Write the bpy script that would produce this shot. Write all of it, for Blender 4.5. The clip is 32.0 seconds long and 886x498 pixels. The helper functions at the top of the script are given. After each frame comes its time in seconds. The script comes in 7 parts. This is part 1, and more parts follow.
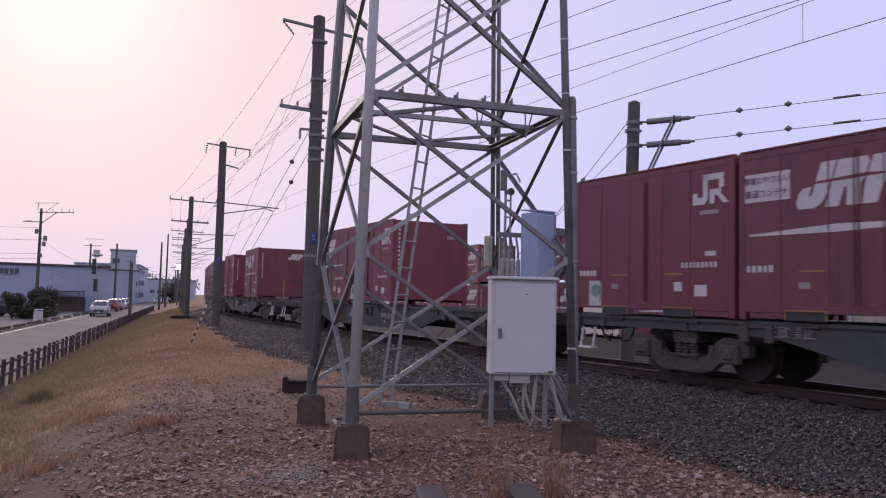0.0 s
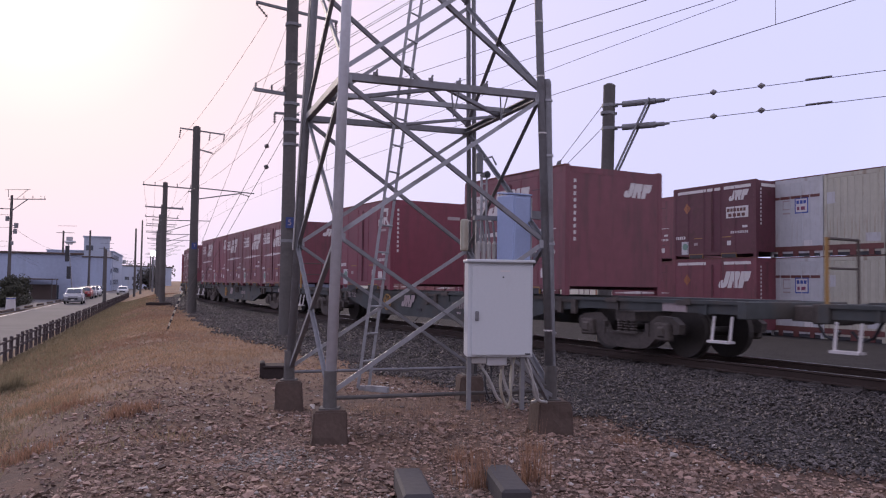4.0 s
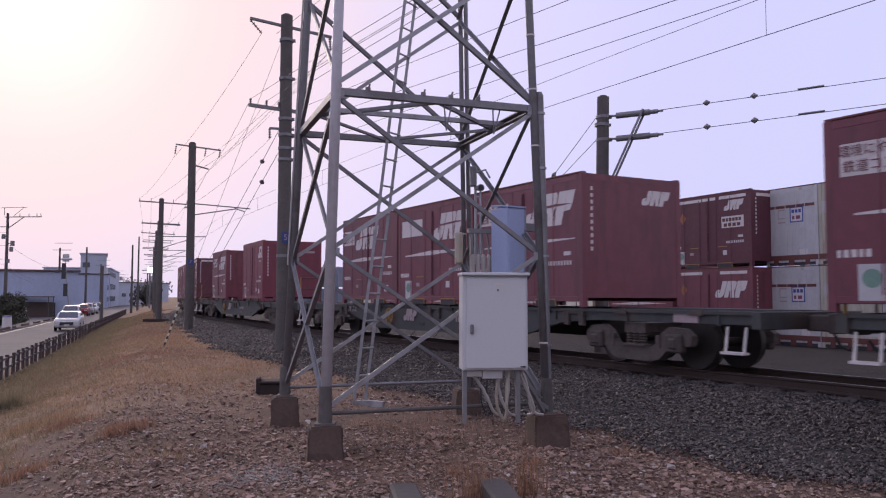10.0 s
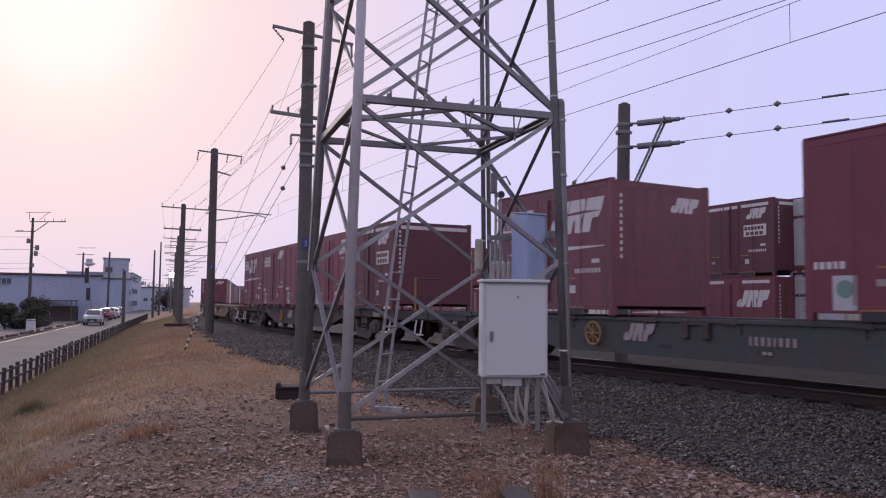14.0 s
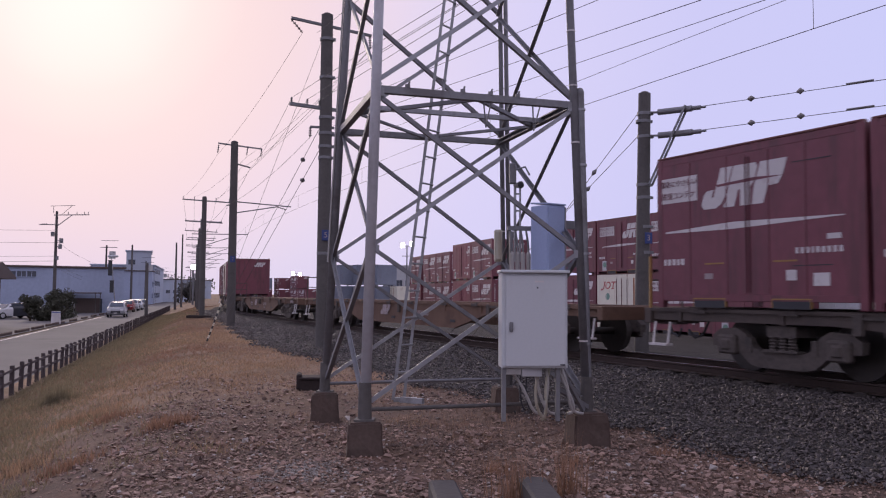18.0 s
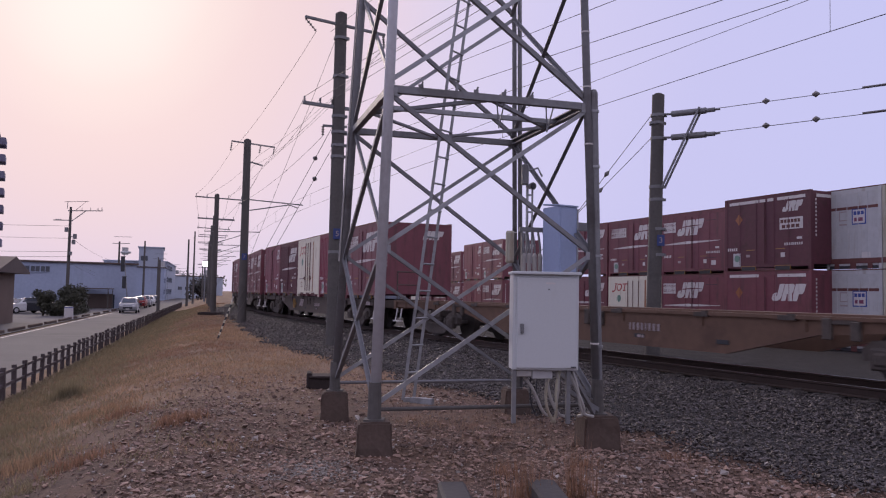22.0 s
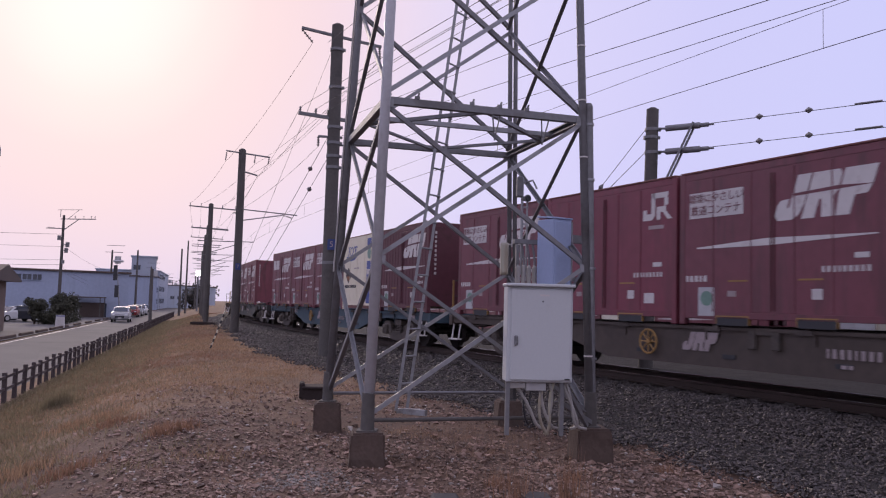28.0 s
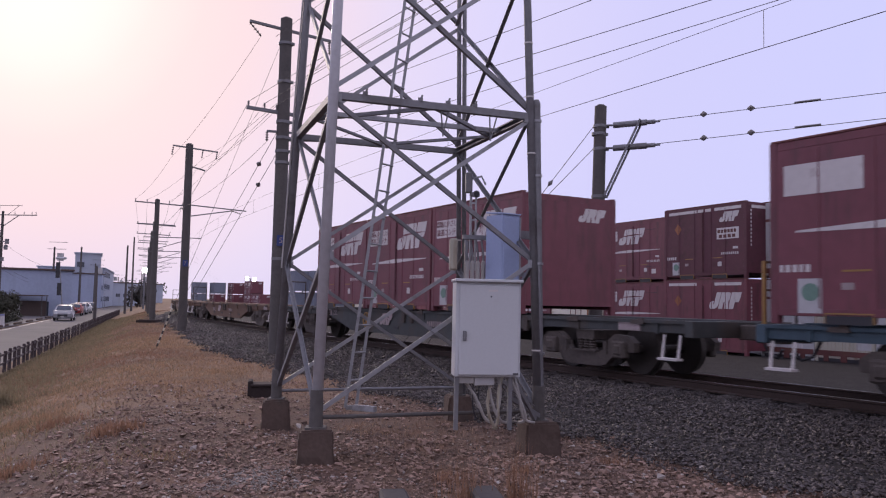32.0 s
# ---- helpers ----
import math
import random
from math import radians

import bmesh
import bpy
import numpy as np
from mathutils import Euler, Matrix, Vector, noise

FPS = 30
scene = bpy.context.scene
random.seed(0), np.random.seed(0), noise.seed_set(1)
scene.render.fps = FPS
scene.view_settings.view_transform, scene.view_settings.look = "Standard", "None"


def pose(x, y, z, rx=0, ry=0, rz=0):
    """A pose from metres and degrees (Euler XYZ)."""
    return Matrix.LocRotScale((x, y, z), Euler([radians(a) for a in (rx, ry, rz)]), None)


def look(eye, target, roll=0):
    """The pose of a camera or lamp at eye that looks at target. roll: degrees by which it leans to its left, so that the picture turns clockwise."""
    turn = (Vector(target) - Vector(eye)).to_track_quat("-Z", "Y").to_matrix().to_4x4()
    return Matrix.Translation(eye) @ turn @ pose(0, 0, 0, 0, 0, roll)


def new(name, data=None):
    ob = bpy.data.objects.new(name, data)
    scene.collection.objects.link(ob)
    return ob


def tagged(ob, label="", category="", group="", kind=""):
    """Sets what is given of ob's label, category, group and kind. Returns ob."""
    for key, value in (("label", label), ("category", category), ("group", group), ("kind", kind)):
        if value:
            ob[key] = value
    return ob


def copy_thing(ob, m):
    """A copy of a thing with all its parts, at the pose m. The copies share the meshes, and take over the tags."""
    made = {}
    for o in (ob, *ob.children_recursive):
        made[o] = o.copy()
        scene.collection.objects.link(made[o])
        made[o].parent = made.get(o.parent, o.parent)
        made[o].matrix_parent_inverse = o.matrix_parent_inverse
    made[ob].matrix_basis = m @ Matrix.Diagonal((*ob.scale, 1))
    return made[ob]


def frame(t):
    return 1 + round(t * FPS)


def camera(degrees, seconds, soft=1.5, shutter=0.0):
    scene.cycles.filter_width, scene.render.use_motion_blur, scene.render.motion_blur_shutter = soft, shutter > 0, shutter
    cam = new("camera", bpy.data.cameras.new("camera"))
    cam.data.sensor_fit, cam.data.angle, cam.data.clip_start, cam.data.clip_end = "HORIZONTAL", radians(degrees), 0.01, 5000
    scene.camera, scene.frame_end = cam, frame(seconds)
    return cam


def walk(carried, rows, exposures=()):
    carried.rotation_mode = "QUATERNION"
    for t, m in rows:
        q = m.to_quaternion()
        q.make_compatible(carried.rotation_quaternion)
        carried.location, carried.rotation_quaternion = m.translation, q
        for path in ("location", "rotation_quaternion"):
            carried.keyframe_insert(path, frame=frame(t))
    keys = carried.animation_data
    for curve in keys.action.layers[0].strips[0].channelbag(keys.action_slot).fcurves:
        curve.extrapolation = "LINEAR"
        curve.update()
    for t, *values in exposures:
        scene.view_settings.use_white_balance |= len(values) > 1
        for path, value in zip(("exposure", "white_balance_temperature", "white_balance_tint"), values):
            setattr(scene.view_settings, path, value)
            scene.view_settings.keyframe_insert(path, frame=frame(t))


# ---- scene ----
cam = camera(57.7, 32.0, soft=1.15, shutter=0.22)
PATH = [
    (0.0, -0.031, -0.005, 1.502, 93.650, -1.407, -0.723),
    (0.5, -0.031, 0.005, 1.504, 93.817, -1.181, -0.572),
    (1.0, -0.027, 0.009, 1.498, 93.916, -0.842, -0.320),
    (1.5, -0.029, -0.002, 1.489, 93.871, -0.705, -0.192),
    (2.0, -0.026, 0.001, 1.494, 93.712, -0.650, -0.084),
    (2.5, -0.027, 0.004, 1.494, 93.345, -0.661, -0.322),
    (4.5, -0.012, -0.006, 1.501, 92.467, -0.720, -2.970),
    (5.0, -0.006, -0.015, 1.497, 92.617, -0.541, -3.754),
    (5.5, -0.007, -0.011, 1.501, 92.915, -0.471, -4.807),
    (6.0, -0.009, -0.013, 1.493, 93.268, -0.541, -4.617),
    (6.5, -0.005, -0.006, 1.499, 93.499, -0.493, -3.545),
    (7.0, -0.004, -0.007, 1.497, 93.615, -0.324, -2.623),
    (7.5, -0.005, 0.009, 1.498, 93.661, -0.296, -1.865),
    (8.0, -0.008, 0.008, 1.500, 93.702, -0.278, -1.721),
    (8.5, 0.000, -0.002, 1.497, 93.647, -0.315, -1.782),
    (9.0, 0.000, 0.000, 1.500, 93.615, -0.142, -1.981),
    (9.5, 0.009, -0.019, 1.499, 93.537, -0.213, -2.235),
    (10.0, 0.012, -0.006, 1.507, 93.443, -0.122, -2.453),
    (10.5, 0.013, -0.014, 1.495, 93.570, -0.003, -2.549),
    (11.0, 0.011, -0.017, 1.500, 93.687, 0.064, -2.438),
    (11.5, 0.009, -0.018, 1.498, 93.801, -0.306, -2.352),
    (12.0, 0.012, -0.013, 1.500, 93.915, -0.743, -2.414),
    (12.5, 0.012, -0.008, 1.501, 93.958, -0.563, -2.318),
    (13.0, 0.010, -0.009, 1.505, 93.985, -0.583, -2.035),
    (13.5, 0.006, -0.004, 1.502, 93.985, -0.505, -1.611),
    (14.0, 0.004, -0.003, 1.500, 93.945, -0.592, -1.108),
    (14.5, 0.007, -0.005, 1.501, 93.899, -0.492, -0.619),
    (15.0, -0.002, 0.008, 1.498, 93.880, -0.657, -0.189),
    (15.5, 0.000, 0.000, 1.499, 93.734, -0.690, 0.136),
    (17.5, 0.014, 0.009, 1.504, 93.285, -0.404, 0.459),
    (18.0, 0.008, 0.003, 1.499, 93.295, -0.399, 0.303),
    (18.5, 0.006, -0.006, 1.504, 93.309, -0.430, 0.196),
    (19.0, 0.003, 0.000, 1.501, 93.433, -0.744, 0.145),
    (19.5, 0.004, -0.000, 1.503, 93.530, -0.824, 0.093),
    (20.0, 0.003, -0.006, 1.504, 93.635, -0.608, 0.112),
    (20.5, 0.002, -0.009, 1.498, 93.643, -0.664, 0.264),
    (21.0, 0.003, 0.017, 1.501, 93.550, -1.000, 0.446),
    (21.5, 0.003, 0.011, 1.501, 93.385, -1.057, 0.740),
    (22.0, 0.003, 0.016, 1.509, 93.260, -1.079, 1.052),
    (22.5, -0.002, 0.022, 1.505, 93.128, -1.318, 1.248),
    (23.0, -0.006, 0.012, 1.499, 93.136, -1.411, 1.102),
    (23.5, -0.004, 0.014, 1.502, 93.093, -1.194, 0.919),
    (24.0, -0.001, 0.004, 1.498, 93.120, -1.145, 0.627),
    (24.5, -0.007, 0.007, 1.501, 93.075, -1.403, 0.400),
    (25.0, 0.000, 0.011, 1.503, 93.205, -1.460, 0.380),
    (25.5, 0.004, 0.013, 1.499, 93.361, -1.120, 0.485),
    (27.5, -0.006, 0.009, 1.505, 93.956, -1.521, 0.752),
    (28.0, -0.007, 0.002, 1.501, 94.116, -1.587, 0.571),
    (28.5, -0.010, 0.002, 1.504, 94.166, -1.584, 0.126),
    (29.0, -0.004, 0.005, 1.504, 94.215, -1.797, -0.518),
    (29.5, 0.002, 0.014, 1.502, 94.157, -1.401, -1.132),
    (30.0, 0.005, 0.000, 1.503, 94.124, -1.292, -1.617),
    (30.5, 0.005, 0.017, 1.503, 93.983, -1.658, -1.985),
    (31.0, 0.008, 0.006, 1.504, 93.952, -1.713, -2.203),
    (31.5, 0.012, -0.003, 1.503, 93.987, -1.422, -2.424),
    (32.0, 0.026, -0.003, 1.503, 93.888, -1.172, -2.826),
]

walk(cam, [(t, pose(x, y, z, rx, ry, rz)) for t, x, y, z, rx, ry, rz in PATH],
     [(t, ev, 6500, 17) for t, ev in ((0, 0.04), (1, 0.0), (2, 0.06), (5, 0.26), (6, 0.26), (7, 0.20), (9, 0.14), (12, 0.10), (13, 0.06), (15, 0.03),
                                      (18, 0.0), (19, -0.04), (20, -0.12), (22, -0.08), (24, 0.0), (28, 0.04), (31, 0.08), (32, 0.08))])

# ---- world and sun: hazy low evening sun behind thin cloud, ahead and to the left ----
SUN_AZ, SUN_EL = -25.5, 20.0          # degrees, azimuth to the right of +y
sun_way = Vector((math.sin(radians(SUN_AZ)) * math.cos(radians(SUN_EL)),
                  math.cos(radians(SUN_AZ)) * math.cos(radians(SUN_EL)), math.sin(radians(SUN_EL))))


def make_world():
    world = bpy.data.worlds.new("evening_sky")
    scene.world = world
    world.use_nodes = True
    nt = world.node_tree
    nt.nodes.clear()
    out = nt.nodes.new("ShaderNodeOutputWorld")
    sky = nt.nodes.new("ShaderNodeTexSky")
    sky.sky_type, sky.sun_disc = "NISHITA", False
    sky.sun_elevation, sky.sun_rotation = radians(SUN_EL), radians(SUN_AZ)
    sky.dust_density, sky.air_density, sky.ozone_density = 6.0, 1.0, 2.0
    co = nt.nodes.new("ShaderNodeTexCoord")
    dot = nt.nodes.new("ShaderNodeVectorMath")
    dot.operation = "DOT_PRODUCT"
    dot.inputs[1].default_value = sun_way
    nt.links.new(co.outputs["Generated"], dot.inputs[0])
    ramp = nt.nodes.new("ShaderNodeValToRGB")
    ramp.color_ramp.interpolation = "LINEAR"
    els = ramp.color_ramp.elements
    stops = HAZE
    els[0].position, els[0].color = stops[0][0], (*stops[0][1], 1)
    els[1].position, els[1].color = stops[-1][0], (*stops[-1][1], 1)
    for p, c in stops[1:-1]:
        e = els.new(p)
        e.color = (*c, 1)
    # map -1..1 to 0..1
    mr = nt.nodes.new("ShaderNodeMapRange")
    mr.inputs[1].default_value, mr.inputs[2].default_value = -1, 1
    mr.inputs[4].default_value = 0.9966
    nt.links.new(dot.outputs["Value"], mr.inputs[0])
    # thin uneven cloud shifts the haze a little
    nz = nt.nodes.new("ShaderNodeTexNoise")
    nz.inputs["Scale"].default_value, nz.inputs["Detail"].default_value = 2.2, 3
    nt.links.new(co.outputs["Generated"], nz.inputs["Vector"])
    ma = nt.nodes.new("ShaderNodeMath")
    ma.operation = "MULTIPLY_ADD"
    ma.inputs[1].default_value = 0.006
    nt.links.new(nz.outputs["Fac"], ma.inputs[0])
    nt.links.new(mr.outputs[0], ma.inputs[2])
    nt.links.new(ma.outputs[0], ramp.inputs["Fac"])
    b1 = nt.nodes.new("ShaderNodeBackground")
    b1.inputs["Strength"].default_value = 0.0015
    nt.links.new(sky.outputs["Color"], b1.inputs["Color"])
    b2 = nt.nodes.new("ShaderNodeBackground")
    b2.inputs["Strength"].default_value = 0.97
    nt.links.new(ramp.outputs["Color"], b2.inputs["Color"])
    add = nt.nodes.new("ShaderNodeAddShader")
    nt.links.new(b1.outputs[0], add.inputs[0])
    nt.links.new(b2.outputs[0], add.inputs[1])
    nt.links.new(add.outputs[0], out.inputs["Surface"])


HAZE = ((0.0, (0.60, 0.589, 0.787)), (0.5, (0.84, 0.832, 1.056)), (0.80, (0.60, 0.629, 0.952)), (0.88, (0.62, 0.629, 0.931)), (0.935, (0.69, 0.670, 0.925)),
        (0.962, (0.765, 0.700, 0.87)), (0.976, (0.84, 0.705, 0.80)), (0.986, (0.885, 0.712, 0.735)), (0.992, (0.91, 0.732, 0.725)), (0.9955, (0.94, 0.790, 0.755)), (0.998, (0.965, 0.842, 0.78)), (1.0, (1.0, 0.944, 0.87)))
make_world()
sun = new("sun", bpy.data.lights.new("sun", "SUN"))
sun.data.energy, sun.data.angle, sun.data.color = 1.5, radians(14), (1.0, 0.86, 0.74)
sun.matrix_world = look(sun_way * 60, (0, 0, 0))

# ---- plan: the track as a curve, s metres outward from the nearest visible point ----
X0, Y0, H0, B0, C0 = 6.573, 8.375, 0.50442, 0.0022977, 1.5693e-5
RAIL_Z, HALF = 0.34, 1.24          # rail head; from the containers' near side to the track's middle
S_MIN, S_MAX, DS = -300.0, 460.0, 0.5


def bend(s):
    if s < 0:
        return H0 - B0 * max(s, -70.0)
    s = min(s, 84.0)
    return H0 - B0 * s - C0 * s * s


def lay():
    table, x, y = {}, X0, Y0
    n = int(S_MAX / DS)
    for i in range(n + 1):
        table[i] = (x, y, bend(i * DS))
        h = bend((i + 0.5) * DS)
        x, y = x - math.sin(h) * DS, y + math.cos(h) * DS
    x, y = X0, Y0
    for i in range(0, int(S_MIN / DS) - 1, -1):
        table[i] = (x, y, bend(i * DS))
        h = bend((i - 0.5) * DS)
        x, y = x + math.sin(h) * DS, y - math.cos(h) * DS
    return table


LAY = lay()


def track(s, off=0.0):
    """A point of the track's middle line, moved off metres to the side away from the walker, and its heading."""
    i = math.floor(s / DS)
    f = s / DS - i
    a, b = LAY[i], LAY[i + 1]
    x, y, h = (p + (q - p) * f for p, q in zip(a, b))
    k = HALF + off
    return x + math.cos(h) * k, y + math.sin(h) * k, h


def side_of_track(x, y):
    """Signed distance from the track's middle line (minus: the walker's side) and s."""
    best = min(range(0, len(SAMPLES)), key=lambda i: (SAMPLES[i][0] - x) ** 2 + (SAMPLES[i][1] - y) ** 2)
    px, py, h, s = SAMPLES[best]
    return (x - px) * math.cos(h) + (y - py) * math.sin(h), s


SAMPLES = [(*track(s), s) for s in np.arange(-290, 450, 1.0)]


def run(t):
    """How far the train has come after t seconds."""
    q = t / 32
    d = q * (209.29 + q * (43.90 + q * (-38.89 + q * 19.454)))
    k = min(max((t - 2.0) / 3.0, 0), 1)
    return d + 0.7 * (1 - k * k * (3 - 2 * k)) + float(np.interp(t, (0, 2, 5, 10, 14, 18, 21, 32), (0, 0, 0.27, 0.25, 0.15, 0.10, 0, 0)))

# ---- materials ----
def mat(name, base, rough=0.7, metal=0.0, vary=0.25, big=0.8, fine=14.0, bump=0.15, tint=None, tint_amount=0.5,
        tint_scale=1.6, tint_edge=0.55, per="object", emit=None, dist=0.01, streak=1.0):
    """A surface with grain and stains at two scales, and a tone of its own for each object or island."""
    m = bpy.data.materials.new(name)
    m.use_nodes = True
    nt = m.node_tree
    bs = nt.nodes["Principled BSDF"]
    bs.inputs["Roughness"].default_value, bs.inputs["Metallic"].default_value = rough, metal
    if rough >= 0.9:
        bs.inputs["Specular IOR Level"].default_value = 0.15
    co = nt.nodes.new("ShaderNodeTexCoord")
    n1, n2 = nt.nodes.new("ShaderNodeTexNoise"), nt.nodes.new("ShaderNodeTexNoise")
    n1.inputs["Scale"].default_value, n1.inputs["Detail"].default_value = big, 4
    n2.inputs["Scale"].default_value, n2.inputs["Detail"].default_value = fine, 5
    for n in (n1, n2):
        nt.links.new(co.outputs["Object"], n.inputs["Vector"])
    own = nt.nodes.new("ShaderNodeObjectInfo") if per == "object" else nt.nodes.new("ShaderNodeNewGeometry")
    own_out = own.outputs["Random"] if per == "object" else own.outputs["Random Per Island"]
    s1 = nt.nodes.new("ShaderNodeMath")
    s1.operation = "ADD"
    nt.links.new(n1.outputs["Fac"], s1.inputs[0])
    nt.links.new(n2.outputs["Fac"], s1.inputs[1])
    s2 = nt.nodes.new("ShaderNodeMath")
    s2.operation = "MULTIPLY_ADD"
    s2.inputs[1].default_value = 1.6 if per != "object" else 0.35
    nt.links.new(own_out, s2.inputs[0])
    nt.links.new(s1.outputs[0], s2.inputs[2])
    mr = nt.nodes.new("ShaderNodeMapRange")
    mr.inputs[1].default_value, mr.inputs[2].default_value = (0.6, 1.7) if per == "object" else (0.7, 2.9)
    mr.inputs[3].default_value, mr.inputs[4].default_value = 1 - vary, 1 + vary
    nt.links.new(s2.outputs[0], mr.inputs[0])
    mul = nt.nodes.new("ShaderNodeMixRGB")
    mul.blend_type, mul.inputs["Fac"].default_value = "MULTIPLY", 1.0
    mul.inputs["Color1"].default_value = (*base, 1)
    nt.links.new(mr.outputs[0], mul.inputs["Color2"])
    col = mul.outputs["Color"]
    if tint:
        n3 = nt.nodes.new("ShaderNodeTexNoise")
        n3.inputs["Scale"].default_value, n3.inputs["Detail"].default_value = tint_scale, 8
        n3.inputs["Roughness"].default_value = 0.65
        sq = nt.nodes.new("ShaderNodeVectorMath")
        sq.operation = "MULTIPLY"
        sq.inputs[1].default_value = (1.0, 1.0, 1.0 / streak)
        nt.links.new(co.outputs["Object"], sq.inputs[0])
        nt.links.new(sq.outputs["Vector"], n3.inputs["Vector"])
        st = nt.nodes.new("ShaderNodeMapRange")
        st.inputs[1].default_value, st.inputs[2].default_value = tint_edge, tint_edge + 0.12
        st.inputs[3].default_value, st.inputs[4].default_value = 0.0, tint_amount
        nt.links.new(n3.outputs["Fac"], st.inputs[0])
        mx = nt.nodes.new("ShaderNodeMixRGB")
        mx.inputs["Color2"].default_value = (*tint, 1)
        nt.links.new(st.outputs[0], mx.inputs["Fac"])
        nt.links.new(col, mx.inputs["Color1"])
        col = mx.outputs["Color"]
    nt.links.new(col, bs.inputs["Base Color"])
    if bump:
        bp = nt.nodes.new("ShaderNodeBump")
        bp.inputs["Strength"].default_value, bp.inputs["Distance"].default_value = bump, dist
        nt.links.new(n2.outputs["Fac"], bp.inputs["Height"])
        nt.links.new(bp.outputs["Normal"], bs.inputs["Normal"])
    if emit:
        bs.inputs["Emission Color"].default_value, bs.inputs["Emission Strength"].default_value = (*emit[0], 1), emit[1]
    return m


MAROON = mat("maroon_paint", (0.158, 0.044, 0.058), 0.5, vary=0.24, big=0.5, fine=5, bump=0.05, tint=(0.088, 0.036, 0.040), tint_amount=0.6, tint_scale=3.2, tint_edge=0.5, streak=7)
MAROON_JR = mat("fresh_maroon_paint", (0.172, 0.034, 0.053), 0.5, vary=0.2, big=0.5, fine=5, bump=0.05, tint=(0.11, 0.032, 0.042), tint_amount=0.5, tint_scale=3.2, tint_edge=0.5, streak=7)
MAROON_RED = mat("red_paint", (0.190, 0.026, 0.052), 0.5, vary=0.18, big=0.5, fine=5, bump=0.05, tint=(0.10, 0.03, 0.035), tint_amount=0.45, tint_scale=3.0, streak=7)
MAROON_DARK = mat("dark_maroon_paint", (0.100, 0.028, 0.040), 0.6, vary=0.25, big=0.6, fine=6, bump=0.06, tint=(0.05, 0.022, 0.018), tint_amount=0.5)
BROWN_PAINT = mat("faded_brown_paint", (0.120, 0.040, 0.036), 0.65, vary=0.3, big=0.6, fine=6, bump=0.08, tint=(0.10, 0.050, 0.030), tint_amount=0.5)
CREAM_CLEAN = mat("clean_cream_paint", (0.70, 0.64, 0.50), 0.5, vary=0.1, big=0.7, fine=6, bump=0.04, tint=(0.45, 0.33, 0.20), tint_amount=0.45, tint_scale=3.0, tint_edge=0.58, streak=6)
CREAM = mat("cream_paint", (0.68, 0.64, 0.53), 0.55, vary=0.1, big=0.7, fine=6, bump=0.05, tint=(0.27, 0.14, 0.07), tint_amount=0.65, tint_scale=4.0, tint_edge=0.57, streak=5)
PALE_GREY = mat("pale_grey_paint", (0.44, 0.44, 0.45), 0.55, vary=0.15, big=0.7, fine=6, bump=0.05, tint=(0.27, 0.22, 0.17), tint_amount=0.45, tint_scale=4.0, tint_edge=0.55, streak=6)
BEIGE = mat("beige_paint", (0.40, 0.38, 0.31), 0.6, vary=0.15, big=0.7, fine=6, bump=0.05, tint=(0.20, 0.12, 0.07), tint_amount=0.6, tint_scale=4.0, streak=6)
SLATE = mat("slate_blue_paint", (0.18, 0.20, 0.25), 0.6, vary=0.2, big=0.6, fine=6, bump=0.05, tint=(0.16, 0.13, 0.11), tint_amount=0.4, tint_scale=3.0, streak=5)
MARK = mat("white_marking", (0.56, 0.53, 0.52), 0.6, vary=0.12, big=1.5, fine=9, bump=0.02, tint=(0.22, 0.13, 0.13), tint_amount=0.5, tint_scale=3.0, tint_edge=0.56)
MARK_DIM = mat("worn_marking", (0.33, 0.27, 0.27), 0.65, vary=0.2, big=1.5, fine=12, bump=0.02)
GREEN = mat("green_sticker", (0.14, 0.25, 0.20), 0.5, vary=0.2, fine=20)
BLUE_MARK = mat("blue_marking", (0.04, 0.07, 0.27), 0.5, vary=0.15)
SIGN_INK = mat("dull_red_ink", (0.20, 0.05, 0.10), 0.5, vary=0.15)
RED_MARK = mat("red_marking", (0.40, 0.04, 0.04), 0.5, vary=0.15)
ORANGE_MARK = mat("orange_marking", (0.27, 0.10, 0.04), 0.6, vary=0.2)
YELLOW = mat("yellow_paint", (0.30, 0.17, 0.05), 0.6, vary=0.2, tint=(0.12, 0.07, 0.03), tint_amount=0.5)
# black marks and fittings, and blocks that stand for shade in hollows
NEAR_BLACK = mat("dark_marking", (0.03, 0.03, 0.035), 0.6, vary=0.1)
WAGON_GREY = mat("wagon_blue_grey_paint", (0.052, 0.058, 0.058), 0.65, vary=0.35, big=0.6, fine=7, bump=0.08, tint=(0.066, 0.052, 0.042), tint_amount=0.7, tint_scale=1.2, tint_edge=0.48)
WAGON_BLUE = mat("wagon_blue_paint", (0.042, 0.076, 0.102), 0.6, vary=0.3, big=0.6, fine=7, bump=0.06, tint=(0.05, 0.044, 0.038), tint_amount=0.5, tint_scale=1.2)
WAGON_RUST = mat("wagon_rusty_paint", (0.128, 0.072, 0.047), 0.75, vary=0.3, big=0.5, fine=7, bump=0.1, tint=(0.075, 0.040, 0.028), tint_amount=0.7, tint_scale=1.0)
WAGON_BROWN = mat("wagon_brown_paint", (0.074, 0.055, 0.045), 0.7, vary=0.3, big=0.5, fine=7, bump=0.1, tint=(0.055, 0.04, 0.034), tint_amount=0.6)
UNDER = mat("brake_dust_iron", (0.078, 0.063, 0.055), 0.85, vary=0.5, big=2.0, fine=18, bump=0.2, tint=(0.036, 0.030, 0.028), tint_amount=0.7, tint_scale=5.0)
WHEEL = mat("wheel_steel", (0.055, 0.047, 0.042), 0.55, metal=0.6, vary=0.25)
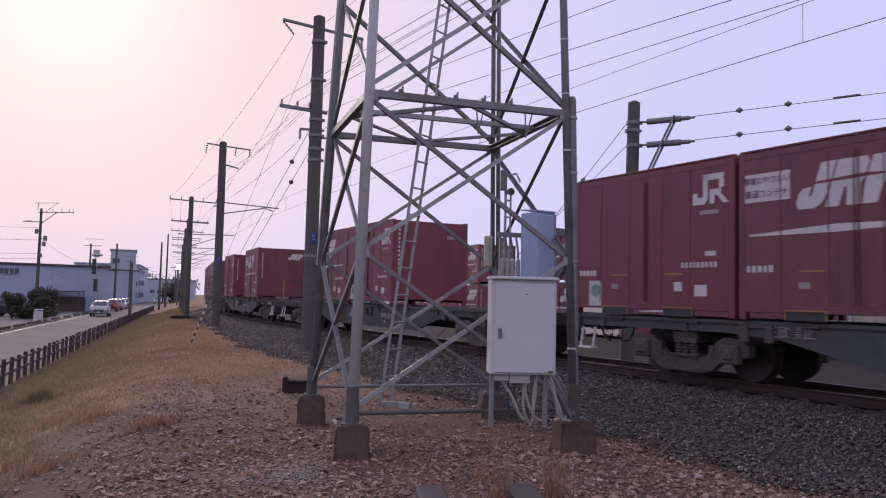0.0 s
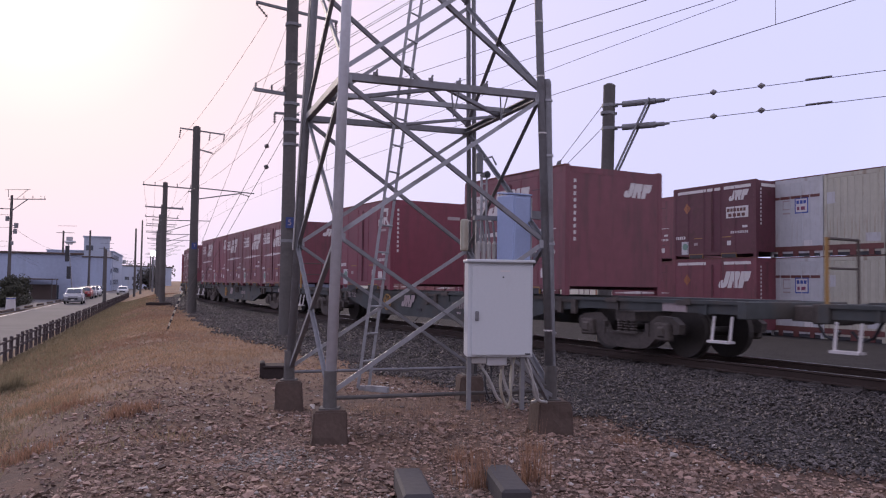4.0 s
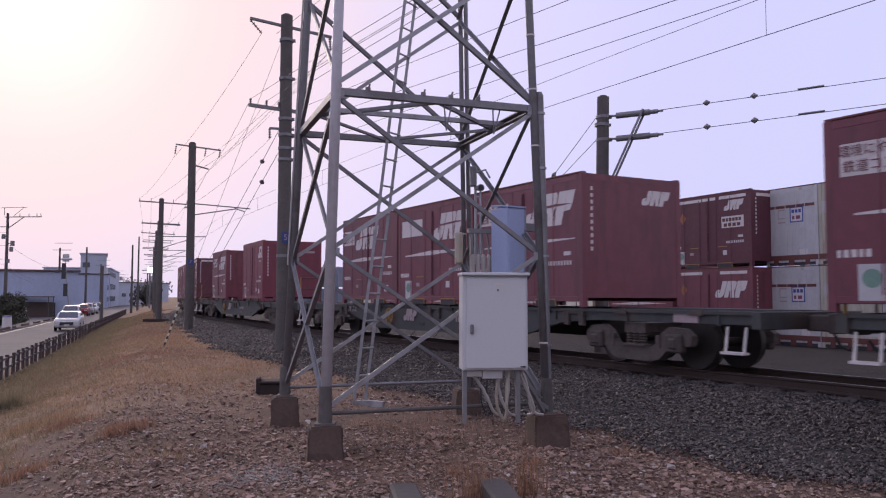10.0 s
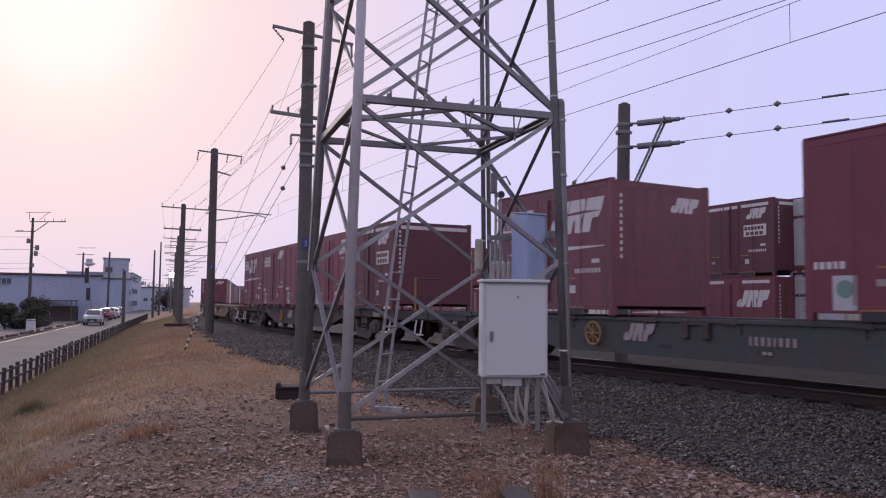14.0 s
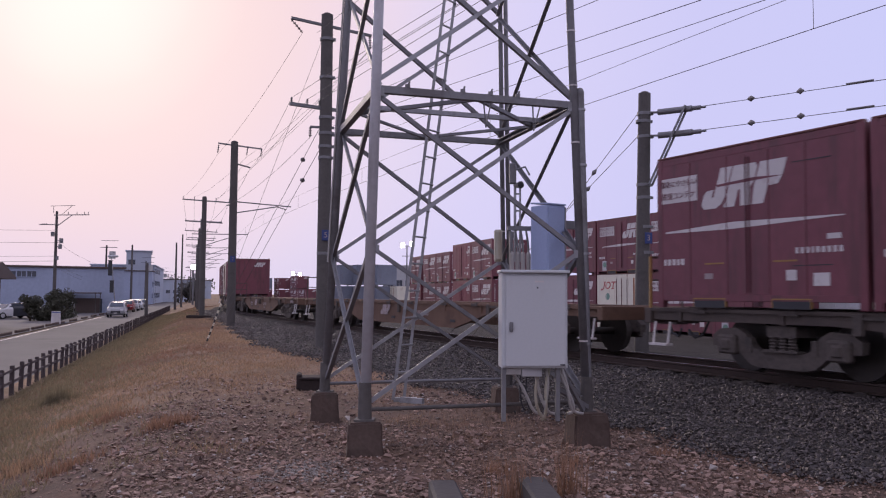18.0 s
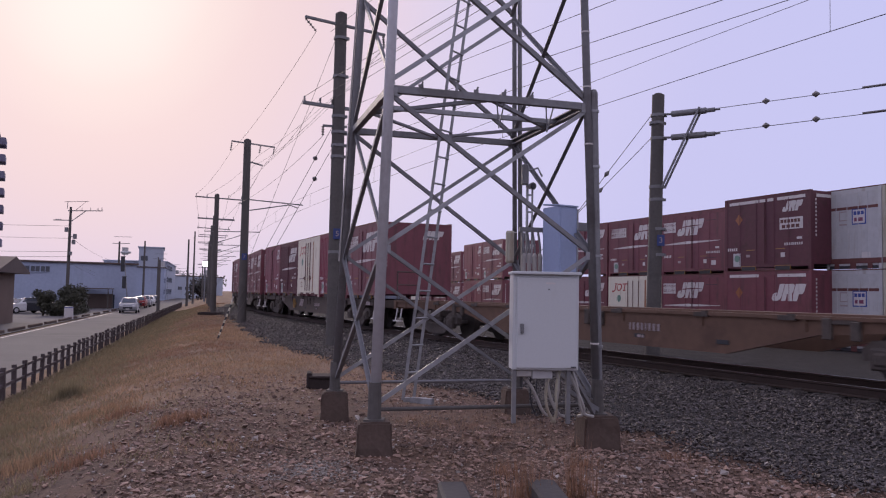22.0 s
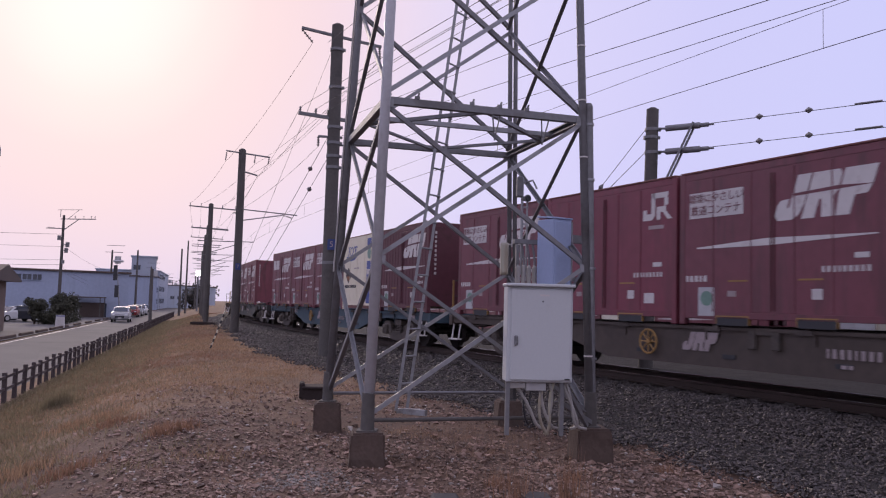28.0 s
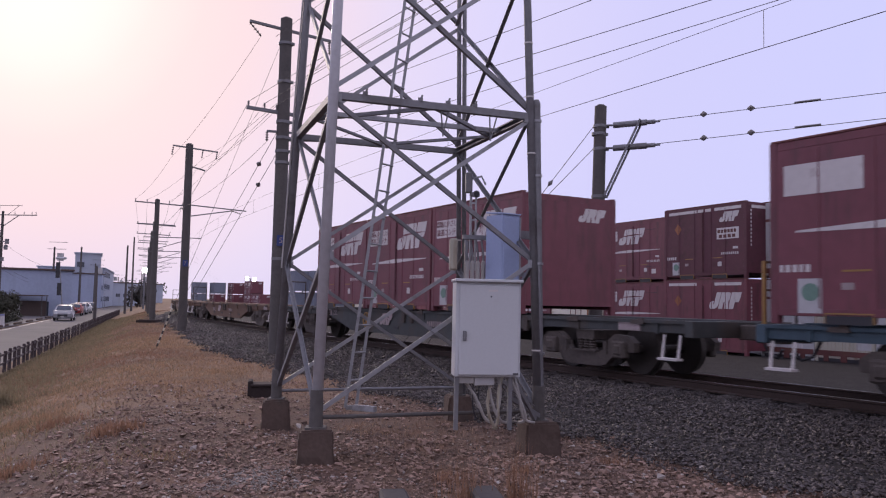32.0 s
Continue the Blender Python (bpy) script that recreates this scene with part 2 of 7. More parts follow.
RAIL_SIDE = mat("rusty_rail", (0.042, 0.025, 0.019), 0.8, vary=0.3, big=3, fine=30)
RAIL_TOP = mat("polished_rail", (0.50, 0.49, 0.48), 0.25, metal=0.9, vary=0.1)
CONCRETE = mat("weathered_concrete", (0.098, 0.071, 0.060), 0.9, vary=0.3, big=2.5, fine=30, bump=0.3, tint=(0.07, 0.058, 0.05), tint_amount=0.6, tint_scale=3)
MAST = mat("dark_concrete_mast", (0.090, 0.082, 0.078), 0.85, vary=0.3, big=1.2, fine=16, bump=0.2, tint=(0.045, 0.043, 0.042), tint_amount=0.6, tint_scale=1.5)
SLEEPER = mat("concrete_sleeper", (0.070, 0.060, 0.055), 0.9, vary=0.25, big=3, fine=25, bump=0.2)
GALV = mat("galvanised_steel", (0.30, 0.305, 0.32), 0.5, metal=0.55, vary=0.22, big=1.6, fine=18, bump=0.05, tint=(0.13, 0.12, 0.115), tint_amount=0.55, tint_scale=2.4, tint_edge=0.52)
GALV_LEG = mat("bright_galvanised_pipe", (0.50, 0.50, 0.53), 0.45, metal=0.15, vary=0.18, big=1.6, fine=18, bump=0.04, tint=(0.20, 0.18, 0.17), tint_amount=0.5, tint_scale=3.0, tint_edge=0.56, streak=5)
# on the tower's braces this darker tone stands for shade
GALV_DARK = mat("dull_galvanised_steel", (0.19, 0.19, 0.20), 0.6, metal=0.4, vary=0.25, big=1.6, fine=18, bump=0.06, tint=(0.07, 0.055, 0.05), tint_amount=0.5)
CAB = mat("cabinet_grey_paint", (0.50, 0.52, 0.535), 0.45, vary=0.05, big=1.0, fine=40, bump=0.02, tint=(0.40, 0.38, 0.36), tint_amount=0.4, tint_scale=1.4)
CAB_BLUE = mat("pale_blue_paint", (0.32, 0.39, 0.58), 0.5, vary=0.08, big=1.2, fine=30, bump=0.02, tint=(0.22, 0.28, 0.36), tint_amount=0.4)
PLASTIC = mat("grey_conduit_plastic", (0.36, 0.345, 0.33), 0.5, vary=0.12, fine=20)
INSUL = mat("insulator_porcelain", (0.16, 0.15, 0.15), 0.35, vary=0.2)
WIRE = mat("overhead_wire", (0.10, 0.085, 0.08), 0.6, metal=0.4, vary=0.2, bump=0)
SIGN_BLUE = mat("blue_sign_plate", (0.025, 0.045, 0.17), 0.4, vary=0.1)
ASPHALT = mat("worn_asphalt", (0.125, 0.117, 0.115), 0.9, vary=0.2, big=0.35, fine=60, bump=0.2, tint=(0.085, 0.082, 0.08), tint_amount=0.6, tint_scale=0.4)
YARD = mat("yard_concrete", (0.056, 0.050, 0.050), 0.9, vary=0.2, big=0.3, fine=40, bump=0.1, tint=(0.050, 0.046, 0.045), tint_amount=0.6, tint_scale=0.5)
BALLAST_BED = mat("ballast_bed", (0.034, 0.031, 0.030), 0.95, vary=0.5, big=1.5, fine=45, bump=0.8, dist=0.03)
BALLAST = mat("ballast_stone", (0.060, 0.049, 0.046), 0.62, vary=0.85, big=0.7, fine=40, bump=0.3, per="island")
GRIT = mat("pale_grit", (0.24, 0.215, 0.195), 0.9, vary=0.4, fine=30, bump=0.2, per="island")
GRAVEL = mat("gravel_stone", (0.222, 0.146, 0.114), 0.85, vary=0.75, big=0.7, fine=40, bump=0.3, per="island")
PALE_STONE = mat("pale_stone", (0.36, 0.32, 0.29), 0.9, vary=0.3, fine=30, bump=0.3, per="island")
BAULK = mat("weathered_grey_timber", (0.046, 0.041, 0.043), 0.85, vary=0.3, big=2, fine=20, bump=0.3, tint=(0.05, 0.042, 0.04), tint_amount=0.6, tint_scale=4, streak=0.3)
TIMBER = mat("dark_old_timber", (0.040, 0.031, 0.030), 0.9, vary=0.35, big=2, fine=20, bump=0.3)


def grass_material(name, base):
    """Thin blades that let light through."""
    m = mat(name, base, 0.9, vary=0.4, big=0.4, fine=9, bump=0, per="island")
    nt = m.node_tree
    bs = nt.nodes["Principled BSDF"]
    tr, mx = nt.nodes.new("ShaderNodeBsdfTranslucent"), nt.nodes.new("ShaderNodeMixShader")
    nt.links.new(bs.inputs["Base Color"].links[0].from_socket, tr.inputs["Color"])
    mx.inputs["Fac"].default_value = 0.5
    nt.links.new(bs.outputs[0], mx.inputs[1])
    nt.links.new(tr.outputs[0], mx.inputs[2])
    nt.links.new(mx.outputs[0], nt.nodes["Material Output"].inputs["Surface"])
    return m


DRY_GRASS = grass_material("dry_grass", (0.325, 0.218, 0.142))
GREEN_GRASS = grass_material("green_grass", (0.215, 0.182, 0.118))
WITHERED = grass_material("withered_grass", (0.268, 0.188, 0.146))
RED_GRASS = grass_material("reddish_grass", (0.265, 0.158, 0.108))


def ground_material():
    """Bare stony earth under the tower, giving way to dry turf in bands of straw, brown and olive along the bank."""
    m = mat("stony_earth", (0.118, 0.078, 0.060), 0.95, vary=0.5, big=0.9, fine=26, bump=0.8, dist=0.03)
    nt = m.node_tree
    bs = nt.nodes["Principled BSDF"]
    co = nt.nodes.new("ShaderNodeTexCoord")

    def speck(col, scale, edge, amount, paint, stretch=(1, 1, 1), soft=0.12):
        sq = nt.nodes.new("ShaderNodeVectorMath")
        sq.operation = "MULTIPLY"
        sq.inputs[1].default_value = stretch
        nt.links.new(co.outputs["Object"], sq.inputs[0])
        n = nt.nodes.new("ShaderNodeTexNoise")
        n.inputs["Scale"].default_value, n.inputs["Detail"].default_value, n.inputs["Roughness"].default_value = scale, 9, 0.68
        nt.links.new(sq.outputs["Vector"], n.inputs["Vector"])
        st = nt.nodes.new("ShaderNodeMapRange")
        st.inputs[1].default_value, st.inputs[2].default_value = edge - 0.06, edge + soft
        st.inputs[3].default_value, st.inputs[4].default_value = 0.0, amount
        nt.links.new(n.outputs["Fac"], st.inputs[0])
        return blend(col, paint, st.outputs[0])

    def blend(col, paint, fac):
        mx = nt.nodes.new("ShaderNodeMixRGB")
        nt.links.new(fac, mx.inputs["Fac"])
        nt.links.new(col, mx.inputs["Color1"])
        if isinstance(paint, tuple):
            mx.inputs["Color2"].default_value = (*paint, 1)
        else:
            nt.links.new(paint, mx.inputs["Color2"])
        return mx.outputs["Color"]

    bare = bs.inputs["Base Color"].links[0].from_socket
    for row in ((0.9, 0.50, 0.7, (0.148, 0.088, 0.062)), (0.35, 0.52, 0.6, (0.078, 0.056, 0.048)), (3.4, 0.52, 0.6, (0.060, 0.044, 0.038)),
                (6.5, 0.54, 0.6, (0.150, 0.096, 0.068)), (15.0, 0.55, 0.6, (0.050, 0.038, 0.033)), (1.6, 0.58, 0.6, (0.150, 0.072, 0.044))):
        bare = speck(bare, *row)
    turf = nt.nodes.new("ShaderNodeRGB")
    turf.outputs[0].default_value = (0.196, 0.138, 0.106, 1)
    turf = turf.outputs[0]
    for row in ((0.16, 0.47, 0.9, (0.275, 0.178, 0.110), (0.5, 1, 1), 0.10), (0.30, 0.53, 0.85, (0.105, 0.071, 0.052), (0.35, 1, 1), 0.10), (0.45, 0.55, 0.7, (0.215, 0.125, 0.080), (1, 1, 1), 0.12),
                (0.33, 0.56, 0.7, (0.115, 0.098, 0.056), (1, 1, 1), 0.10), (2.6, 0.53, 0.55, (0.100, 0.066, 0.046), (1, 1, 1), 0.12), (9.0, 0.54, 0.5, (0.245, 0.150, 0.085), (1, 1, 1), 0.12)):
        turf = speck(turf, *row)
    # the turf begins some thirteen metres out, with a ragged border
    sep = nt.nodes.new("ShaderNodeSeparateXYZ")
    nt.links.new(co.outputs["Object"], sep.inputs[0])
    edge = nt.nodes.new("ShaderNodeTexNoise")
    edge.inputs["Scale"].default_value, edge.inputs["Detail"].default_value = 0.5, 7
    nt.links.new(co.outputs["Object"], edge.inputs["Vector"])
    lean = nt.nodes.new("ShaderNodeMath")
    lean.operation = "MULTIPLY_ADD"
    lean.inputs[1].default_value = -0.75
    nt.links.new(sep.outputs["X"], lean.inputs[0])
    nt.links.new(sep.outputs["Y"], lean.inputs[2])
    wob = nt.nodes.new("ShaderNodeMath")
    wob.operation = "MULTIPLY_ADD"
    wob.inputs[1].default_value = 7.0
    nt.links.new(edge.outputs["Fac"], wob.inputs[0])
    nt.links.new(lean.outputs[0], wob.inputs[2])
    st = nt.nodes.new("ShaderNodeMapRange")
    st.inputs[1].default_value, st.inputs[2].default_value = 15.5, 19.5
    nt.links.new(wob.outputs[0], st.inputs[0])
    nt.links.new(blend(bare, turf, st.outputs[0]), bs.inputs["Base Color"])
    return m


EARTH = ground_material()


# ---- mesh helpers ----
def part(name, bm, material, parent=None, label="", smooth=False):
    me = bpy.data.meshes.new(name)
    bm.to_mesh(me)
    bm.free()
    if material:
        me.materials.append(material)
    if smooth:
        for p in me.polygons:
            p.use_smooth = True
    ob = new(name, me)
    ob.parent = parent
    if label:
        ob["label"] = label
    return ob


def again(ob, m, parent=None):
    """Another object on the same mesh, at the pose m."""
    o = new(ob.name.split(".")[0], ob.data)
    o.parent = parent if parent else ob.parent
    o.matrix_basis = m
    return o


def box(bm, cx, cy, cz, sx, sy, sz, m=None, bevel=0.0):
    r = bmesh.ops.create_cube(bm, size=1.0)
    vs = r["verts"]
    for v in vs:
        v.co = Vector((v.co.x * sx + cx, v.co.y * sy + cy, v.co.z * sz + cz))
    if bevel:
        es = {e for v in vs for e in v.link_edges}
        r2 = bmesh.ops.bevel(bm, geom=list(es), offset=bevel, segments=1, affect="EDGES")
        vs = list({v for f in r2["faces"] for v in f.verts} | {v for v in vs if v.is_valid})
    if m is not None:
        bmesh.ops.transform(bm, matrix=m, verts=[v for v in vs if v.is_valid])
    return bm


def boxes(*rows, bevel=0.0):
    bm = bmesh.new()
    for r in rows:
        box(bm, *r, bevel=bevel)
    return bm


def tube(bm, a, b, r0, r1=None, n=10):
    a, b = Vector(a), Vector(b)
    d = b - a
    res = bmesh.ops.create_cone(bm, cap_ends=True, segments=n, radius1=r0, radius2=r0 if r1 is None else r1, depth=d.length)
    m = Matrix.Translation((a + b) / 2) @ d.to_track_quat("Z", "Y").to_matrix().to_4x4()
    bmesh.ops.transform(bm, matrix=m, verts=res["verts"])
    return bm


def angle_bar(bm, a, b, w=0.07, t=0.008, twist=0.0):
    """A rolled steel angle from a to b."""
    a, b = Vector(a), Vector(b)
    d = b - a
    m = Matrix.Translation(a) @ d.to_track_quat("Z", "Y").to_matrix().to_4x4() @ Matrix.Rotation(twist, 4, "Z")
    box(bm, w / 2, t / 2, d.length / 2, w, t, d.length, m)
    box(bm, t / 2, w / 2 + t / 2, d.length / 2, t, w - t, d.length, m)
    return bm


def plate(pts, thick, m=None):
    """A flat shape in x and z, thick along y (toward -y)."""
    bm = bmesh.new()
    f = bm.faces.new([bm.verts.new((x, 0, z)) for x, z in pts])
    r = bmesh.ops.extrude_face_region(bm, geom=[f])
    bmesh.ops.translate(bm, vec=(0, -thick, 0), verts=[v for v in r["geom"] if isinstance(v, bmesh.types.BMVert)])
    bmesh.ops.recalc_face_normals(bm, faces=bm.faces)
    return bm


def pipe(pts, r, n=8):
    """One bent round bar through the points."""
    bm = bmesh.new()
    pts = [Vector(p) for p in pts]
    rings, up = [], Vector((0.3, 0.5, 0.81))
    for i, p in enumerate(pts):
        d = (pts[min(i + 1, len(pts) - 1)] - pts[max(i - 1, 0)]).normalized()
        u = d.cross(up).normalized()
        v = d.cross(u)
        rings.append([bm.verts.new(p + u * r * math.cos(k * 2 * math.pi / n) + v * r * math.sin(k * 2 * math.pi / n)) for k in range(n)])
    for a, b in zip(rings, rings[1:]):
        for k in range(n):
            bm.faces.new((a[k], a[(k + 1) % n], b[(k + 1) % n], b[k]))
    bm.faces.new(rings[0])
    bm.faces.new(rings[-1])
    bmesh.ops.recalc_face_normals(bm, faces=bm.faces)
    return bm


def turned(prof, n=12):
    """A round body from (radius, height) rows."""
    bm = bmesh.new()
    rings = [[bm.verts.new((r * math.cos(k * 2 * math.pi / n), r * math.sin(k * 2 * math.pi / n), z)) for k in range(n)] for r, z in prof]
    for a, b in zip(rings, rings[1:]):
        for k in range(n):
            bm.faces.new((a[k], a[(k + 1) % n], b[(k + 1) % n], b[k]))
    bm.faces.new(rings[0])
    bm.faces.new(rings[-1])
    bmesh.ops.recalc_face_normals(bm, faces=bm.faces)
    return bm


def joined(*bms):
    out = bmesh.new()
    for b in bms:
        me = bpy.data.meshes.new("tmp")
        b.to_mesh(me)
        b.free()
        out.from_mesh(me)
        bpy.data.meshes.remove(me)
    return out


def empty(name, m=None):
    ob = new(name)
    ob.empty_display_size = 0.3
    if m is not None:
        ob.matrix_basis = m
    return ob


def lettering(text, size, material, parent, name="lettering", m=None, label=""):
    cu = bpy.data.curves.new("letters", "FONT")
    cu.body, cu.size, cu.extrude = text, size, 0.002
    cu.align_x, cu.align_y = "CENTER", "CENTER"
    tmp = new("letters", cu)
    dg = bpy.context.evaluated_depsgraph_get()
    me = bpy.data.meshes.new_from_object(tmp.evaluated_get(dg))
    bpy.data.objects.remove(tmp)
    me.materials.clear()
    me.materials.append(material)
    ob = new(name, me)
    ob.parent = parent
    if m is not None:
        ob.matrix_basis = m
    if label:
        ob["label"] = label
    return ob


def bulk(name, verts, faces, material, label, category):
    me = bpy.data.meshes.new(name)
    me.vertices.add(len(verts))
    me.vertices.foreach_set("co", np.asarray(verts, np.float32).ravel())
    faces = np.asarray(faces, np.int32)
    n, k = faces.shape
    me.loops.add(n * k)
    me.loops.foreach_set("vertex_index", faces.ravel())
    me.polygons.add(n)
    me.polygons.foreach_set("loop_start", np.arange(n, dtype=np.int32) * k)
    me.update(calc_edges=True)
    me.shade_flat()
    me.materials.append(material)
    ob = new(name, me)
    return tagged(ob, label, category, kind="stuff")


# ---- ground ----
GX, GY = math.sin(radians(17.0)), math.cos(radians(17.0))
FX, FY = -10.7, 19.9          # a point of the fence line


def beside(a, b, z=0.0):
    """A point a metres along the road and b metres to the right of the fence line."""
    return Vector((FX - GX * a + GY * b, FY + GY * a + GX * b, z))


SAMP = np.array([p for p in SAMPLES])


def lateral(x, y):
    """Signed distances from the track's middle, in bulk."""
    out = np.empty(len(x))
    for i in range(0, len(x), 4000):
        dx = x[i:i + 4000, None] - SAMP[None, :, 0]
        dy = y[i:i + 4000, None] - SAMP[None, :, 1]
        k = (dx * dx + dy * dy).argmin(1)
        j = np.arange(len(k))
        out[i:i + 4000] = dx[j, k] * np.cos(SAMP[k, 2]) + dy[j, k] * np.sin(SAMP[k, 2])
    return out


def ease(v, a, b):
    q = np.clip((v - a) / (b - a), 0, 1)
    return q * q * (3 - 2 * q)


def height(x, y):
    x, y = np.asarray(x, float), np.asarray(y, float)
    d = lateral(x, y)
    e = (x - FX) * GY + (y - FY) * GX
    z = -1.0 + 1.0 * ease(e, 0.3, 4.6)
    z = np.where(d > 0, -0.06, z)
    bed = np.where(d > 0, -0.06 + 0.21 * (1 - ease(d, 1.7, 3.2)), 0.15 * (1 - ease(np.abs(d), 1.7, 4.5)))
    share = np.where(d > 0, 1 - ease(d, 3.2, 4.5), 1 - ease(-d, 2.6, 5.4))
    z = z + (bed - z) * share
    lump = 0.03 * np.sin(1.9 * x + 0.7 * y) * np.sin(1.3 * y - 0.6 * x) + 0.02 * np.sin(4.1 * x) * np.sin(3.7 * y)
    z = z + np.where((e > 0.6) & (d < -3.2), lump * np.clip((np.abs(d) - 4.9), 0, 1), 0)
    return z


def make_ground():
    def axis(lo, hi, step, far):
        a = list(np.arange(lo, hi + step / 2, step))
        s = step
        while a[-1] < far:
            s *= 1.25
            a.append(a[-1] + s)
        s = step
        while a[0] > -far:
            s *= 1.25
            a.insert(0, a[0] - s)
        return np.array(a)
    def finer(a, lo, hi, step):
        return np.concatenate([a[a < lo], np.arange(lo, hi, step), a[a >= hi]])
    xs = finer(axis(-26, 12, 0.35, 2600), -80.0, -26.0, 0.9)
    ys = finer(axis(-8, 60, 0.45, 2600), 60.2, 240.0, 1.6)
    gx, gy = np.meshgrid(xs, ys)
    z = height(gx.ravel(), gy.ravel()) - 0.03
    v = np.stack([gx.ravel(), gy.ravel(), z], 1)
    nx, ny = len(xs), len(ys)
    i = (np.arange(ny - 1)[:, None] * nx + np.arange(nx - 1)[None]).ravel()
    ob = bulk("ground", v, np.stack([i, i + 1, i + nx + 1, i + nx], 1), EARTH, "brown stony earth with dry grass beside a railway", "ground")
    ob["kind"] = "structure"
    for p in ob.data.polygons:
        p.use_smooth = True


make_ground()


def ribbon(name, line, material, label, category, kind="structure"):
    """Rows of points across a strip, joined along it."""
    k = len(line[0])
    v = [p for row in line for p in row]
    f = [(i * k + j, i * k + j + 1, (i + 1) * k + j + 1, (i + 1) * k + j) for i in range(len(line) - 1) for j in range(k - 1)]
    me = bpy.data.meshes.new(name)
    me.from_pydata([tuple(p) for p in v], [], f)
    me.materials.append(material)
    ob = new(name, me)
    return tagged(ob, label, category, kind=kind)


def strip(name, off_z, material, label, category, s0=-280, s1=440, step=2.0):
    rows = []
    for s in np.arange(s0, s1, step):
        rows.append([(*track(s, o)[:2], z) for o, z in off_z])
    return ribbon(name, rows, material, label, category)


BED = RAIL_Z - 0.19


def bed_edge(s):
    """How far the crushed stone reaches from the track's middle on the walker's side."""
    s = np.asarray(s, float)
    return 4.75 - 2.1 * ease(s, 14, 42) + 0.16 * np.sin(s * 1.7) + 0.10 * np.sin(s * 4.3)


def make_bed():
    rows = []
    for s in np.concatenate([np.arange(-280, -8, 4.0), np.arange(-8, 70, 0.4), np.arange(70, 440, 4.0)]):
        e = float(bed_edge(s))
        rows.append([(*track(s, o)[:2], z) for o, z in ((-e, -0.07), (-e + 0.3, 0.0 if e > 4 else 0.04), (-min(e - 0.4, 3.2), 0.06), (-1.75, BED), (1.75, BED), (3.2, 0.02), (11.2, 0.015), (11.5, -0.15))])
    ribbon("ballast_bed", rows, BALLAST_BED, "dark crushed-stone track bed", "ballast")


make_bed()
strip("yard_pavement", [(11.2, -0.10), (11.3, -0.02), (120, -0.02), (121, -0.3)], YARD, "pale worn concrete of the container yard", "pavement", s0=-60, s1=260)


def make_track():
    line = tagged(empty("railway_track"), "single railway track with worn steel rails on concrete sleepers", "railway track", kind="structure")
    prof = ((-0.063, 0.0), (-0.063, 0.012), (-0.012, 0.03), (-0.012, 0.11), (-0.032, 0.122), (-0.032, 0.15), (0.032, 0.15), (0.032, 0.122), (0.012, 0.11), (0.012, 0.03), (0.063, 0.012), (0.063, 0.0))
    for off in (-0.5665, 0.5665):
        v, f = [], []
        ss = list(np.arange(-200, -20, 4.0)) + list(np.arange(-20, 90, 1.0)) + list(np.arange(90, 430, 5.0))
        for s in ss:
            x, y, h = track(s, off)
            for px, pz in prof:
                v.append((x + math.cos(h) * px, y + math.sin(h) * px, RAIL_Z - 0.153 + pz))
        k = len(prof)
        mats = []
        for i in range(len(ss) - 1):
            for j in range(k):
                f.append((i * k + j, i * k + (j + 1) % k, (i + 1) * k + (j + 1) % k, (i + 1) * k + j))
                mats.append(1 if j == 5 else 0)
        me = bpy.data.meshes.new("rail")
        me.from_pydata(v, [], f)
        me.materials.append(RAIL_SIDE)
        me.materials.append(RAIL_TOP)
        me.polygons.foreach_set("material_index", mats)
        ob = new("rail", me)
        ob.parent = line
    first = None
    for s in np.arange(-12, 78, 0.62):
        x, y, h = track(s)
        m = pose(x, y, RAIL_Z - 0.153 - 0.10, 0, 0, math.degrees(h))
        if first is None:
            bm = boxes((0, 0, 0, 2.0, 0.24, 0.19), bevel=0.02)
            box(bm, -0.5665, 0, 0.105, 0.2, 0.14, 0.03)
            box(bm, 0.5665, 0, 0.105, 0.2, 0.14, 0.03)
            first = part("sleeper", bm, SLEEPER, line)
            first.matrix_basis = m
        else:
            again(first, m)


make_track()


# ---- containers ----
CL, CW, CH = 3.777, 2.48, 2.50
FACE = -CW / 2


